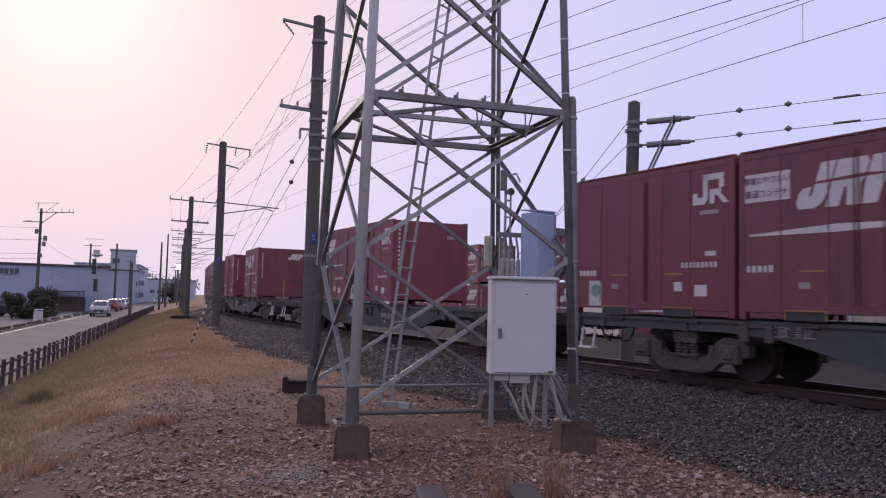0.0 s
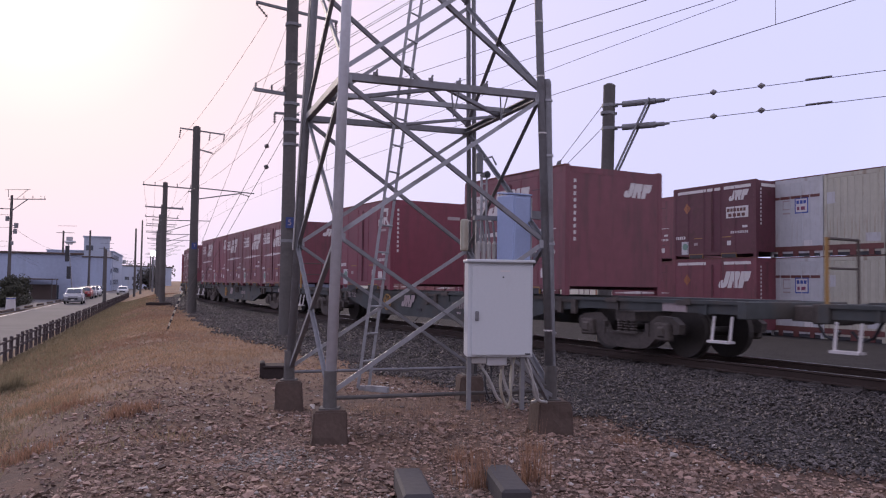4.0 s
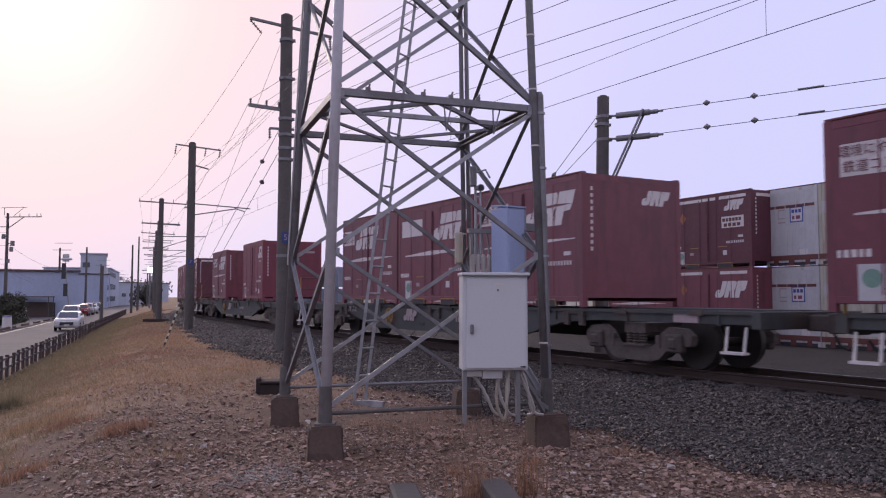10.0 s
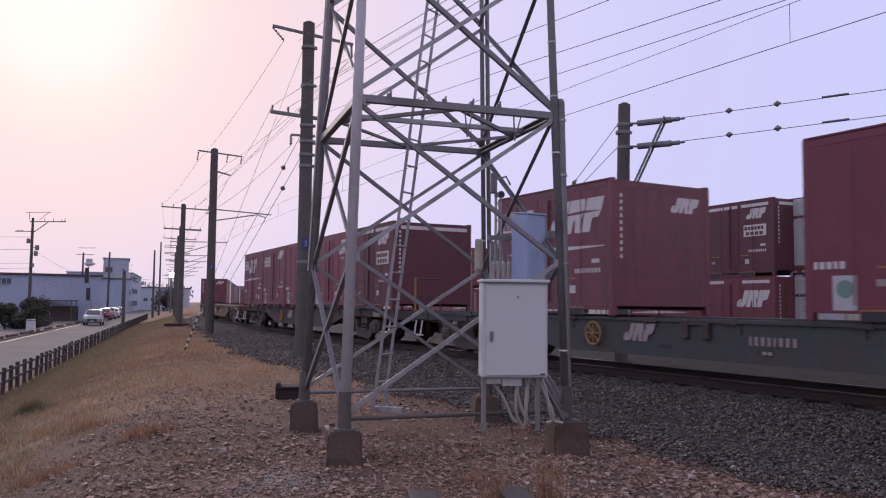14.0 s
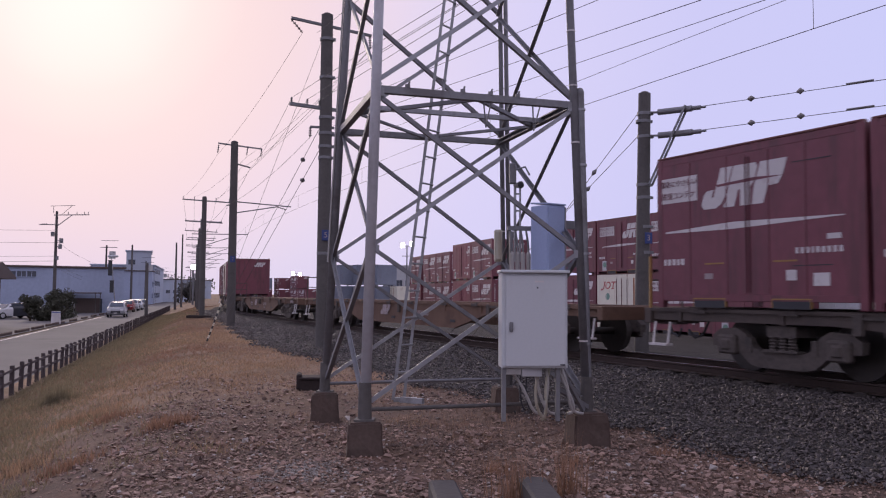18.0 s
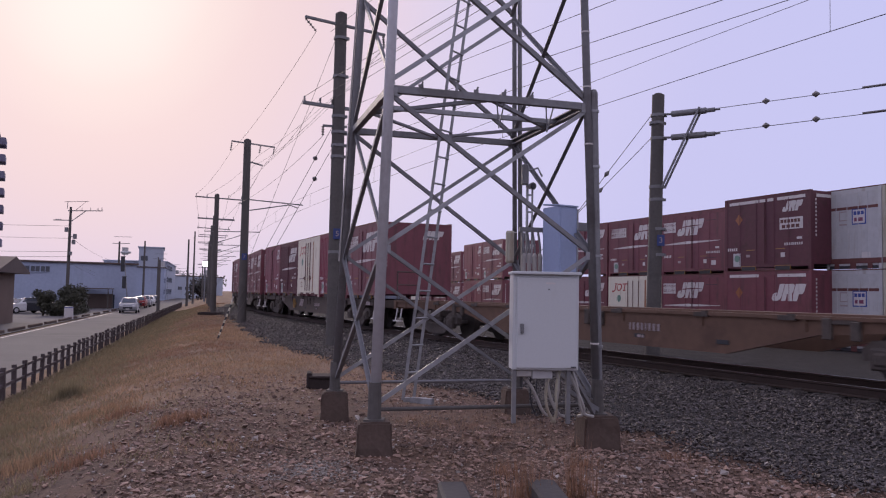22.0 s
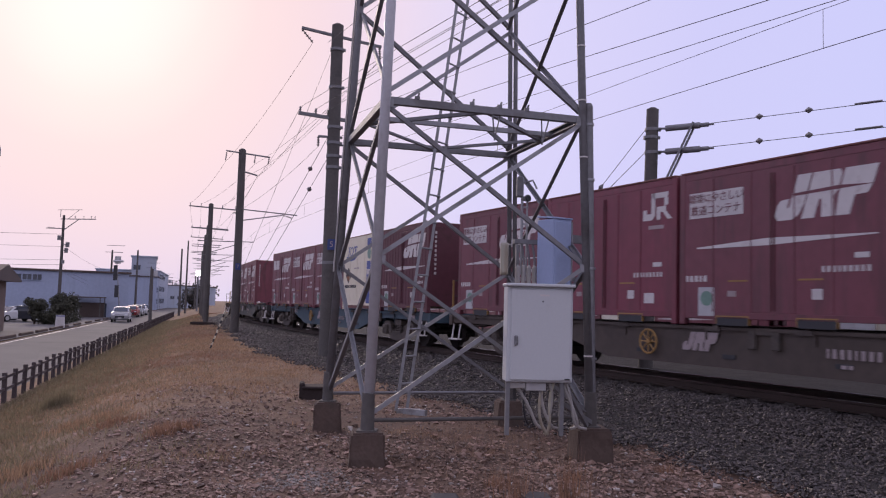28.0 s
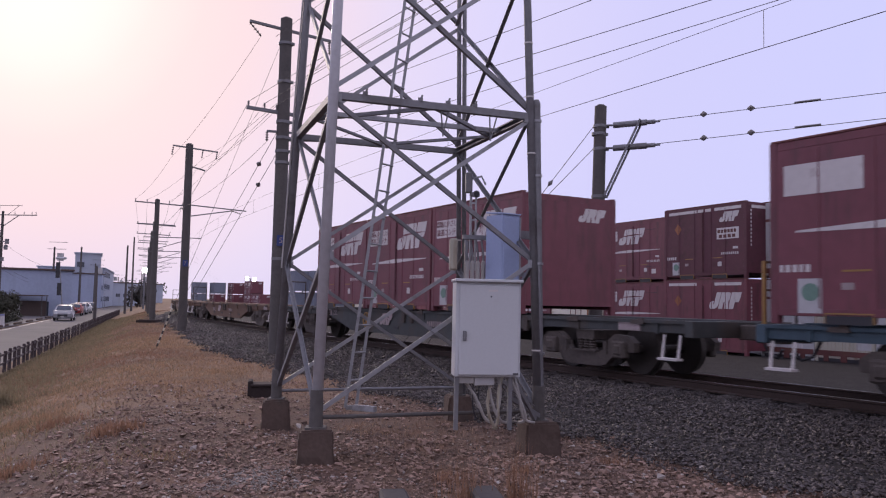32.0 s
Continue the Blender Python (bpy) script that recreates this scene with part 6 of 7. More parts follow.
# ---- container yard beyond the track ----
def make_yard():
    global CL, CW, FACE
    e = Vector((0.413, -0.911, 0))          # along the row, toward the walker
    n = Vector((-0.911, -0.413, 0))         # toward the track
    p0 = Vector((10.19, 30.8, 0))
    ang = math.degrees(math.atan2(e.y, e.x))

    def spot(k, proud=0.0, z=0.0, w=None):
        c = p0 + e * k + n * (proud - (w or CW) / 2)
        return pose(c.x, c.y, z, 0, 0, ang)
    up = 2.53
    for k, lo, hi in ((-1.9, "jrf_wide", "jrf_wide"), (-5.75, "cream", "jrf"), (-9.65, "jrf", "jrf")):
        place_container(lo, spot(k), "stacked yard containers")
        place_container(hi, spot(k, z=up), "stacked yard containers")
    place_container("trimmed", spot(3.38, 1.43), "stacked yard containers")
    place_container("brown", spot(3.38, 1.43, up), "stacked yard containers")
    keep = (CL, CW, FACE)
    CL, CW, FACE = 1.98, 3.9, -1.95
    for k, kind in ((6.06, "grey"), (8.07, "beige"), (10.08, "grey"), (12.09, "beige"), (14.1, "beige")):
        for z in (0.0, up):
            place_container(kind, spot(k, 0.55, z=z, w=3.9), "stacked yard containers")
    CL, CW, FACE = keep
    # rows farther along, seen between the masts
    e2 = Vector((0.31, -0.95, 0))
    a2 = math.degrees(math.atan2(e2.y, e2.x))
    for (x, y), kinds in (((0.95, 55.5), ("jr", "jr")), ((2.15, 51.7), ("jrf", "jrf")), ((-1.6, 70.5), ("jrf", "jrf")), ((-0.4, 66.8), ("jrf", "jrf")), ((-3.0, 75.0), ("jrf", "jrf"))):
        for i, k in enumerate(kinds):
            place_container(k, pose(x + 1.2, y + 0.4, i * up, 0, 0, a2), "stacked yard containers")
    for (x, y), kinds in (((-12.6, 98), ("slate", "slate")), ((-10.3, 97.2), ("slate", "slate")), ((-8.0, 96.5), ("slate", "slate")), ((-5.6, 95.5), ("cream",)), ((-29, 158), ("jrf", "jrf")), ((-31.5, 170), ("jrf", "jrf")), ((-26, 150), ("jrf",)), ((-44.5, 178.0), ("slate", "slate")), ((-40.5, 178.0), ("jrf", "slate")), ((-36.6, 178.0), ("jrf", "jrf")), ((-32.7, 178.0), ("jrf", "jrf"))):
        for i, k in enumerate(kinds):
            place_container(k, pose(x, y, i * up, 0, 0, a2 + 10), "stacked yard containers")


make_yard()
LAMP = mat("lit_floodlight", (0.9, 0.9, 0.9), 0.4, vary=0.02, bump=0, emit=((1.0, 0.97, 0.90), 14.0))


def floodlight_mast(x, y, z, heads, top, label):
    m = tagged(empty("floodlight_mast", pose(x, y, z)), label, "floodlight")
    bm = bmesh.new()
    tube(bm, (0, 0, 0), (0, 0, top), 0.14, 0.08, n=10)
    part("pole", bm, GALV_DARK, m)
    part("cross_arm", boxes((0, 0, top - 0.1, 2.2, 0.1, 0.1), (0, 0, top - 1.6, 1.4, 0.1, 0.1)), GALV_DARK, m)
    for hx, hz_ in heads:
        part("lamp_housing", boxes((hx, 0.08, top + hz_, 0.75, 0.25, 0.85), bevel=0.03), GALV_DARK, m)
        part("lamp_glass", boxes((hx, -0.06, top + hz_, 0.62, 0.03, 0.72)), LAMP, m, "bright lit floodlight glass")


floodlight_mast(-6.05, 119.85, -0.1, ((-0.65, 0.0), (0.75, 0.25)), 9.0, "yard floodlight mast with two lit lamps")
floodlight_mast(-29.6, 157.2, -0.1, ((-0.6, 0.0), (0.8, -0.2)), 5.7, "yard floodlight mast with two lit lamps")
floodlight_mast(-36.2, 114.4, -0.1, ((0.0, 0.0),), 5.4, "trackside floodlight mast with one lit lamp")


# ---- road, fence and buildings along it ----
def make_road():
    rows = [[beside(a, b, -0.985 if -5.7 <= b <= -0.6 else -1.06) for b in (-5.9, -5.7, -0.6, -0.4)] for a in range(-240, 420, 6)]
    ribbon("road", [[tuple(p) for p in r] for r in rows], ASPHALT, "worn pale asphalt road beside the railway fence", "road")
    rows = [[tuple(beside(a, b, -0.978)) for b in (-5.45, -5.33)] for a in range(-240, 420, 6)]
    ribbon("road_edge_line", rows, MARK_DIM, "worn white edge line on the road", "road marking")
    rows = [[tuple(beside(a, b, -0.97)) for b in (-40, -6.0)] for a in range(-240, 300, 8)]
    ribbon("parking_lot", rows, ASPHALT, "cracked asphalt parking lot across the road", "pavement")
    first = None
    for i, a in enumerate(list(range(4, 46, 5)) + list(range(48, 130, 7))):
        m = pose(*beside(a, -6.3, -0.9), 0, 0, 107)
        if first is None:
            first = tagged(empty("kerb_stone"), "low dark concrete kerb stone at the road's edge", "kerb", "kerb stones")
            part("stone", boxes((0, 0, 0, 3.6, 0.18, 0.2), bevel=0.03), CONCRETE, first)
            first.matrix_basis = m
        else:
            copy_thing(first, m)


make_road()


FENCE = mat("weathered_brown_fence", (0.068, 0.052, 0.053), 0.85, vary=0.3, big=2, fine=16, bump=0.2)


def make_fence():
    f = tagged(empty("fence", pose(FX, FY, -1.0, 0, 0, 17)), "low dark weathered fence of square posts and two rails", "fence")
    first = None
    for i in range(-14, 100):
        y = i * 1.05
        m = pose(0.02 * math.sin(i * 3.1), y, -0.12 + 0.02 * math.sin(i * 1.7), 1.2 * math.sin(i * 2.3), 1.5 * math.sin(i * 1.1), 2 * math.sin(i))
        if first is None:
            first = part("post", boxes((0, 0, 0.41, 0.10, 0.10, 0.82), bevel=0.01), FENCE, f)
            first.matrix_basis = m
        else:
            again(first, m)
    for z in (0.30, 0.58):
        for k in range(-7, 50, 3):
            part("rail", boxes((0.0, k * 2.1 + 3.15, z, 0.045, 6.28, 0.065)), FENCE, f)


make_fence()


def utility_pole(x, y, z0, h, arms=True, box_=False, label="dark concrete utility pole carrying wires"):
    m = tagged(empty("utility_pole", pose(x, y, z0)), label, "utility pole")
    bm = bmesh.new()
    tube(bm, (0, 0, 0), (0, 0, h), 0.19, 0.12, n=12)
    part("pole", bm, MAST, m)
    if arms:
        arm(m, (-0.3, 0, h - 0.4), (3.4, 0, h - 0.35), 0.09)
        arm(m, (-0.7, 0, h + 0.55), (1.9, 0, h + 0.62), 0.045)
        arm(m, (-0.35, 0, h - 0.2), (-0.35, 0, h + 0.55), 0.045, "top_bracket")
        arm(m, (1.6, 0, h + 0.6), (0.5, 0, h - 0.35), 0.035, "top_bracket")
        arm(m, (0, 0, h - 1.6), (1.6, 0, h - 0.4), 0.07, "arm_brace")
        arm(m, (-1.8, 0.0, h - 1.4), (0.2, 0, h - 1.4), 0.08)
        for k in (1.2, 2.1, 2.9, 3.3):
            insulator(m, (k, 0, h - 0.4), (k, 0, h - 0.02), 0.09, 3)
        insulator(m, (-1.6, 0, h - 1.35), (-0.9, 0, h - 1.35), 0.10, 3)
        for dx, z, w in ((-0.32, h - 2.4, 0.24), (0.60, h - 3.1, 0.26), (0.50, h - 3.7, 0.24), (0.22, h - 4.9, 0.2)):
            bm = bmesh.new()
            tube(bm, (dx, -0.1, z - w), (dx, -0.1, z + w), w * 0.75, n=12)
            part("equipment_box", bm, GALV_DARK, m)
            arm(m, (0, -0.05, z), (dx, -0.1, z), 0.08, "bracket")
    if box_:
        bm = bmesh.new()
        tube(bm, (0.9, 0, h - 2.0), (0.9, 0, h - 0.9), 0.45, n=14)
        part("transformer", bm, PALE_GREY, m)
        arm(m, (-1.0, 0, h - 0.3), (1.6, 0, h - 0.3), 0.08)
        arm(m, (-0.8, 0, h + 0.7), (1.8, 0, h + 0.7), 0.06)
    return m


utility_pole(-40.9, 83.6, -1.0, 11.0, True)
utility_pole(-50.9, 119.6, -1.0, 9.6, False, True)
utility_pole(-47.6, 121.0, -1.0, 9.8, False, False)
utility_pole(-32.9, 88.0, -1.0, 5.8, False, False, "short dark pole behind the fence")
utility_pole(-41.65, 123.15, -1.0, 10.3, False, False, "slim dark pole beside the railway")
utility_pole(-47.1, 142.4, -1.0, 13.0, False, False, "tall slim dark pole beside the railway")
for a, b, h in ((150, -6.4, 9), (185, -6.4, 9), (220, -6.4, 9), (262, -6.4, 9), (170, 2, 8), (205, 2, 9), (245, 3, 8)):
    p = beside(a, b, -1.0)
    utility_pole(p.x, p.y, -1.0, h, False, a % 2 == 0, "distant utility pole along the road")
for z, q in ((8.9, 9.0), (7.6, 7.9), (6.2, 6.3), (5.7, 5.6)):
    wire("street_wire", sagged((-40.9, 83.6, z - 0.9), (-64.0, 73.0, q - 1.0), 0.25), 0.016, "slack street wire between utility poles")
for z in (7.9, 5.6, 5.2):
    wire("street_wire", sagged((-40.9, 83.6, z - 1.0), (-50.9, 119.6, z - 2.4), 0.5), 0.012, "slack street wire between utility poles")
WALL_BLUE = mat("blue_grey_cladding", (0.32, 0.37, 0.49), 0.7, vary=0.14, big=0.15, fine=3, bump=0.05, tint=(0.27, 0.31, 0.40), tint_amount=0.5, tint_scale=0.6, streak=4)
# pale wall with the bluish distance haze put into its colour
WALL_WHITE = mat("pale_render_wall", (0.36, 0.40, 0.48), 0.8, vary=0.14, big=0.2, fine=4, bump=0.05, tint=(0.30, 0.31, 0.32), tint_amount=0.5, tint_scale=0.6, streak=4)
WALL_TAN = mat("tan_house_wall", (0.15, 0.105, 0.085), 0.85, vary=0.25, big=0.5, fine=8, bump=0.1)
WALL_DARK = mat("dark_tower_wall", (0.16, 0.15, 0.22), 0.8, vary=0.15, big=0.3, fine=6)
ROOF_BROWN = mat("brown_roof", (0.085, 0.062, 0.055), 0.85, vary=0.25, big=0.6, fine=10, bump=0.2)
GLASS = mat("dark_window_glass", (0.06, 0.068, 0.085), 0.12, vary=0.2, bump=0)


def block(name, a, b, depth, z0, z1, wall_mat, label, windows=(), roof_mat=None, overhang=0.25):
    """A building whose front runs from a to b; windows as (along, up, width, height)."""
    a, b = Vector((*a, 0)), Vector((*b, 0))
    d = b - a
    m = tagged(empty(name, Matrix.Translation((a.x, a.y, z0)) @ d.to_track_quat("X", "Z").to_matrix().to_4x4()), label, "building")
    L, h = d.length, z1 - z0
    part("wall", boxes((L / 2, depth / 2, h / 2, L, depth, h)), wall_mat, m)
    part("roof", boxes((L / 2, depth / 2, h + 0.12, L + overhang * 2, depth + overhang * 2, 0.24), bevel=0.03), roof_mat or wall_mat, m)
    glass = frame_ = None
    for x, z, w, hh in windows:
        wn = part("window", boxes((0, 0, 0, w, 0.08, hh)), GLASS, m)
        wn.matrix_basis = pose(x, -0.01, z)
        part("frame", boxes((0, -0.05, hh / 2, w + 0.1, 0.06, 0.07), (0, -0.05, -hh / 2, w + 0.14, 0.1, 0.07), (0, -0.05, 0, 0.05, 0.05, hh)), wall_mat, wn)
    return m


block("factory_hall", (-66.5, 89.0), (-41.2, 102.3), 26, -1.0, 4.55, WALL_BLUE, "long low blue-grey factory hall with a dark roof edge",
      [(5.2 + i * 1.05, 4.75, 0.95, 0.75) for i in range(4)] + [(12.6 + i * 1.1, 4.75, 0.95, 0.75) for i in range(6)] + [(25, 0.9, 2.2, 1.8)], ROOF_BROWN)
block("office_building", (-74.3, 185.5), (-69.2, 187.4), 16, -1.0, 11.2, WALL_WHITE, "tall pale office building with rows of windows",
      [(1.2, 2.5 + 2.4 * j, 1.5, 1.2) for j in range(4)])
block("office_building", (-69.3, 190.0), (-80.6, 228.0), 14, -1.0, 8.0, WALL_WHITE, "pale office building receding along the road",
      [(2 + 2.4 * i, 2.0 + 2.9 * j, 1.4, 1.2) for i in range(9) for j in range(3)])
block("office_building", (-77.5, 178.5), (-73.8, 181.0), 10, -1.0, 6.5, WALL_WHITE, "low pale annex with awnings", [(0.8 + 1.3 * i, 2.0 + 2.6 * j, 0.9, 1.1) for i in range(3) for j in range(3)])
block("office_building", (-66.9, 182.0), (-68.6, 187.6), 8, -1.0, 6.4, WALL_BLUE, "blue-grey shop house beside the office building", [(1.0 + 1.6 * i, 1.9 + 2.6 * j, 1.1, 1.1) for i in range(3) for j in range(2)], ROOF_BROWN)
block("warehouse", (-82.0, 232.0), (-74.0, 252.0), 14, -1.0, 5.5, WALL_WHITE, "distant low warehouse along the road", [(2 + 3 * i, 3.0, 1.6, 1.0) for i in range(6)], ROOF_BROWN)


block("yard_shed", (-10.2, 129.6), (-5.2, 127.4), 9, -0.2, 6.0, PALE_GREY, "pale low shed beyond the container yard", [(1.2 + 1.6 * i, 3.6, 1.0, 1.0) for i in range(3)])


def apartment_tower():
    m = block("apartment_tower", (-87.2, 113.2), (-71.8, 121.2), 15, -1.0, 27.0, WALL_DARK, "tall dark apartment tower with stacked balconies", [(13.0, 3 + 2.75 * i, 2.2, 1.7) for i in range(8)])
    for i in range(9):
        bal = boxes((0, 0, 0, 1.9, 4.2, 0.2), (0.9, 0, 0.55, 0.1, 4.2, 1.0), (0, -2.05, 0.55, 1.9, 0.1, 1.0), bevel=0.05)
        part("balcony", bal, WALL_DARK, m, "projecting dark balcony").matrix_basis = pose(18.1, 2.6, 3.6 + i * 2.62)
    return m


apartment_tower()


def make_house():
    a, b = Vector((-37.2, 46.2)), Vector((-28.8, 48.8))
    d = b - a
    m = tagged(empty("house", Matrix.Translation((a.x, a.y, -1.0)) @ Vector((*d, 0)).to_track_quat("X", "Z").to_matrix().to_4x4()), "small tan house with a brown pitched roof and shutter", "house")
    L = d.length
    part("wall", boxes((L / 2, 3.5, 1.75, L, 7, 3.5)), WALL_TAN, m)
    bm = bmesh.new()
    v = [bm.verts.new(p) for p in ((-0.7, -0.8, 3.40), (L + 0.8, -0.8, 3.40), (L + 0.8, 7.8, 3.40), (-0.7, 7.8, 3.40), (-0.7, 3.5, 4.5), (L + 0.8, 3.5, 4.5), (-0.7, -0.8, 3.55), (L + 0.8, -0.8, 3.55), (L + 0.8, 7.8, 3.55), (-0.7, 7.8, 3.55))]
    for f in ((0, 1, 2, 3), (6, 7, 5, 4), (8, 9, 4, 5), (0, 1, 7, 6), (2, 3, 9, 8), (1, 2, 8, 7), (3, 0, 6, 9), (7, 8, 5), (9, 6, 4)):
        bm.faces.new([v[i] for i in f])
    bmesh.ops.recalc_face_normals(bm, faces=bm.faces)
    part("roof", bm, ROOF_BROWN, m)
    sh = bmesh.new()
    for i in range(14):
        box(sh, L - 1.9, -0.03, 0.12 + i * 0.15, 2.4, 0.04, 0.13)
    part("shutter", sh, PALE_GREY, m, "pale roller shutter")
    part("canopy", boxes((L - 1.9, -0.6, 2.45, 3.4, 1.3, 0.12), bevel=0.02), ROOF_BROWN, m)
    wn = part("window", boxes((L - 4.6, -0.02, 1.7, 1.3, 0.06, 1.1)), GLASS, m)
    part("frame", boxes((L - 4.6, -0.06, 2.28, 1.45, 0.06, 0.08), (L - 4.6, -0.06, 1.12, 1.45, 0.1, 0.08)), PALE_GREY, wn)


make_house()
# distance haze is mixed into this leaf colour, lighter and greyer than LEAF
FAR_LEAF = mat("dull_grey_green_leaf", (0.105, 0.100, 0.090), 0.8, vary=0.4, big=0.6, fine=6, bump=0, per="island")
LEAF = mat("dark_leaf", (0.050, 0.050, 0.032), 0.8, vary=0.5, big=0.6, fine=6, bump=0, per="island")
BARK = mat("bark", (0.06, 0.045, 0.035), 0.9, vary=0.3, fine=20, bump=0.3)


def leafy(name, x, y, z, w, h, seed, count, label, trunk=0.15, leaf=0.16, category="bush"):
    rnd = random.Random(seed)
    m = tagged(empty(name, pose(x, y, z)), label, category)
    bm = bmesh.new()
    tube(bm, (0, 0, -0.1), (0.05 * w, 0, trunk + 0.2 * h), 0.05 * w, 0.02 * w, n=8)
    for i in range(6):
        a = i * 1.05 + rnd.random()
        tube(bm, (0, 0, trunk * 0.6), (0.36 * w * math.cos(a), 0.36 * w * math.sin(a), trunk + h * (0.35 + 0.3 * rnd.random())), 0.022 * w, 0.006 * w, n=6)
    part("trunk", bm, BARK, m)
    vs, fs = [], []
    lobes = [(rnd.uniform(-0.32, 0.32) * w, rnd.uniform(-0.32, 0.32) * w, trunk + h * rnd.uniform(0.08, 0.75), rnd.uniform(0.16, 0.30) * w) for _ in range(11)]
    for _ in range(count):
        cx, cy, cz, r = rnd.choice(lobes)
        d = Vector((rnd.gauss(0, 1), rnd.gauss(0, 1), rnd.gauss(0, 1))).normalized()
        p = Vector((cx, cy, cz)) + d * r * rnd.uniform(0.55, 1.1)
        u = Vector((rnd.gauss(0, 1), rnd.gauss(0, 1), rnd.gauss(0, 1))).normalized() * leaf
        v = u.cross(d).normalized() * leaf * 0.5
        k = len(vs)
        vs += [p - u * 0.6, p + v, p + u * 0.6, p - v]
        fs.append((k, k + 1, k + 2, k + 3))
    me = bpy.data.meshes.new("crown")
    me.from_pydata([tuple(q) for q in vs], [], fs)
    me.materials.append(FAR_LEAF if category == "tree" else LEAF)
    ob = new("crown", me)
    ob.parent = m


leafy("bush", -36.3, 70.0, -1.0, 2.0, 2.3, 3, 2600, "dark upright evergreen bush in the parking lot", 0.4, 0.14)
leafy("bush", -33.9, 70.0, -1.0, 2.7, 2.6, 4, 3600, "dark broad evergreen bush in the parking lot", 0.4, 0.14)
for i, a in enumerate((56, 58.2, 60.2, 62.4, 64.5, 66.6)):
    q = beside(a, -8.6, -1.0)
    leafy("bush", q.x, q.y, -1.0, 2.6, 0.75, 60 + i, 1300, "low dark clipped hedge at the lot's edge", 0.05, 0.12)
for i, (a, b, w, h) in enumerate(((255, 4, 10, 6), (300, -3, 12, 7), (195, 1.5, 7, 4.5), (335, -30, 16, 9), (340, -60, 18, 9))):
    p = beside(a, b, -1.0)
    leafy("tree", p.x, p.y, -0.9, w, h, 20 + i, 700, "distant dark tree at the end of the road", 1.0, 0.7, "tree")
p = beside(36.5, -6.6, -1.0)
sgn = tagged(empty("road_drum", pose(p.x, p.y, -0.98)), "white plastic road drum with a blue edge", "road drum")
bm = bmesh.new()
tube(bm, (0, 0, 0), (0, 0, 1.0), 0.36, 0.32, n=20)
part("drum", bm, MARK, sgn)
bm = bmesh.new()
tube(bm, (0, 0, 0.90), (0, 0, 0.97), 0.335, 0.332, n=20)
part("band", bm, BLUE_MARK, sgn)
CAR_SILVER = mat("silver_car_paint", (0.36, 0.36, 0.38), 0.3, metal=0.3, vary=0.04, bump=0)
CAR_WHITE = mat("white_car_paint", (0.62, 0.62, 0.63), 0.3, vary=0.04, bump=0)
CAR_RED = mat("red_car_paint", (0.30, 0.04, 0.04), 0.3, vary=0.04, bump=0)
CAR_BLACK = mat("dark_car_paint", (0.03, 0.032, 0.04), 0.25, vary=0.04, bump=0)
TYRE = mat("tyre_rubber", (0.02, 0.02, 0.02), 0.9, vary=0.2)
HEAD = mat("headlight_glass", (0.7, 0.7, 0.7), 0.15, vary=0.05, bump=0)


def car(paint, label, tall=1.0):
    c = tagged(empty("car"), label, "car")
    prof = [(-2.1, 0.35), (-2.15, 0.75), (-2.0, 0.98 * tall), (-1.15, 1.02 * tall), (-0.55, 1.46 * tall), (1.25, 1.50 * tall), (1.85, 1.05 * tall), (2.08, 0.95), (2.12, 0.4), (1.6, 0.25), (-1.6, 0.25)]
    bm = plate(prof, 1.66)
    bmesh.ops.translate(bm, vec=(0, 0.83, 0), verts=bm.verts)
    for v in bm.verts:
        if v.co.z > 1.1:
            v.co.y *= 0.82
    bmesh.ops.bevel(bm, geom=list(bm.edges), offset=0.06, segments=2, affect="EDGES")
    part("body", bm, paint, c, smooth=False)
    ws = bmesh.new()
    v = [ws.verts.new(p) for p in ((-1.22, -0.68, 1.03 * tall), (-1.22, 0.68, 1.03 * tall), (-0.60, 0.58, 1.45 * tall), (-0.60, -0.58, 1.45 * tall))]
    ws.faces.new(v)
    bmesh.ops.translate(ws, vec=(-0.035, 0, 0.02), verts=ws.verts)
    part("windscreen", ws, GLASS, c)
    for y in (-1, 1):
        bm = plate([(-0.95, 1.04 * tall), (1.55, 1.06 * tall), (1.15, 1.40 * tall), (-0.5, 1.38 * tall)], 0.01)
        part("side_window", bm, GLASS, c).matrix_basis = pose(0, y * 0.775 + (0.0 if y < 0 else 0.01), 0)
        part("headlight", boxes((-2.08, y * 0.6, 0.74, 0.1, 0.34, 0.16), bevel=0.03), HEAD, c)
        for x in (-1.35, 1.35):
            bm = bmesh.new()
            tube(bm, (x, y * 0.70, 0.31), (x, y * 0.86, 0.31), 0.31, n=18)
            wh = part("wheel", bm, TYRE, c)
            bm = bmesh.new()
            tube(bm, (x, y * 0.86, 0.31), (x, y * 0.868, 0.31), 0.19, n=14)
            part("rim", bm, PALE_GREY, wh)
    part("grille", boxes((-2.13, 0, 0.55, 0.05, 0.9, 0.22), bevel=0.01), NEAR_BLACK, c)
    part("plate_bar", boxes((-2.16, 0, 0.42, 0.03, 0.34, 0.16)), MARK, c)
    return c


ROAD_YAW = 107.0
SILVER = car(CAR_SILVER, "silver compact car standing at the road's edge", 1.05)
WHITE = car(CAR_WHITE, "white compact car driving along the road", 0.93)
RED = car(CAR_RED, "small red car parked along the road")
DARK = car(CAR_BLACK, "dark car parked in the lot")


def on_road(ob, a, b, yaw=ROAD_YAW, z=-0.985):
    p = beside(a, b, z)
    m = pose(p.x, p.y, p.z, 0, 0, yaw)
    ob.matrix_basis = m
    return ob


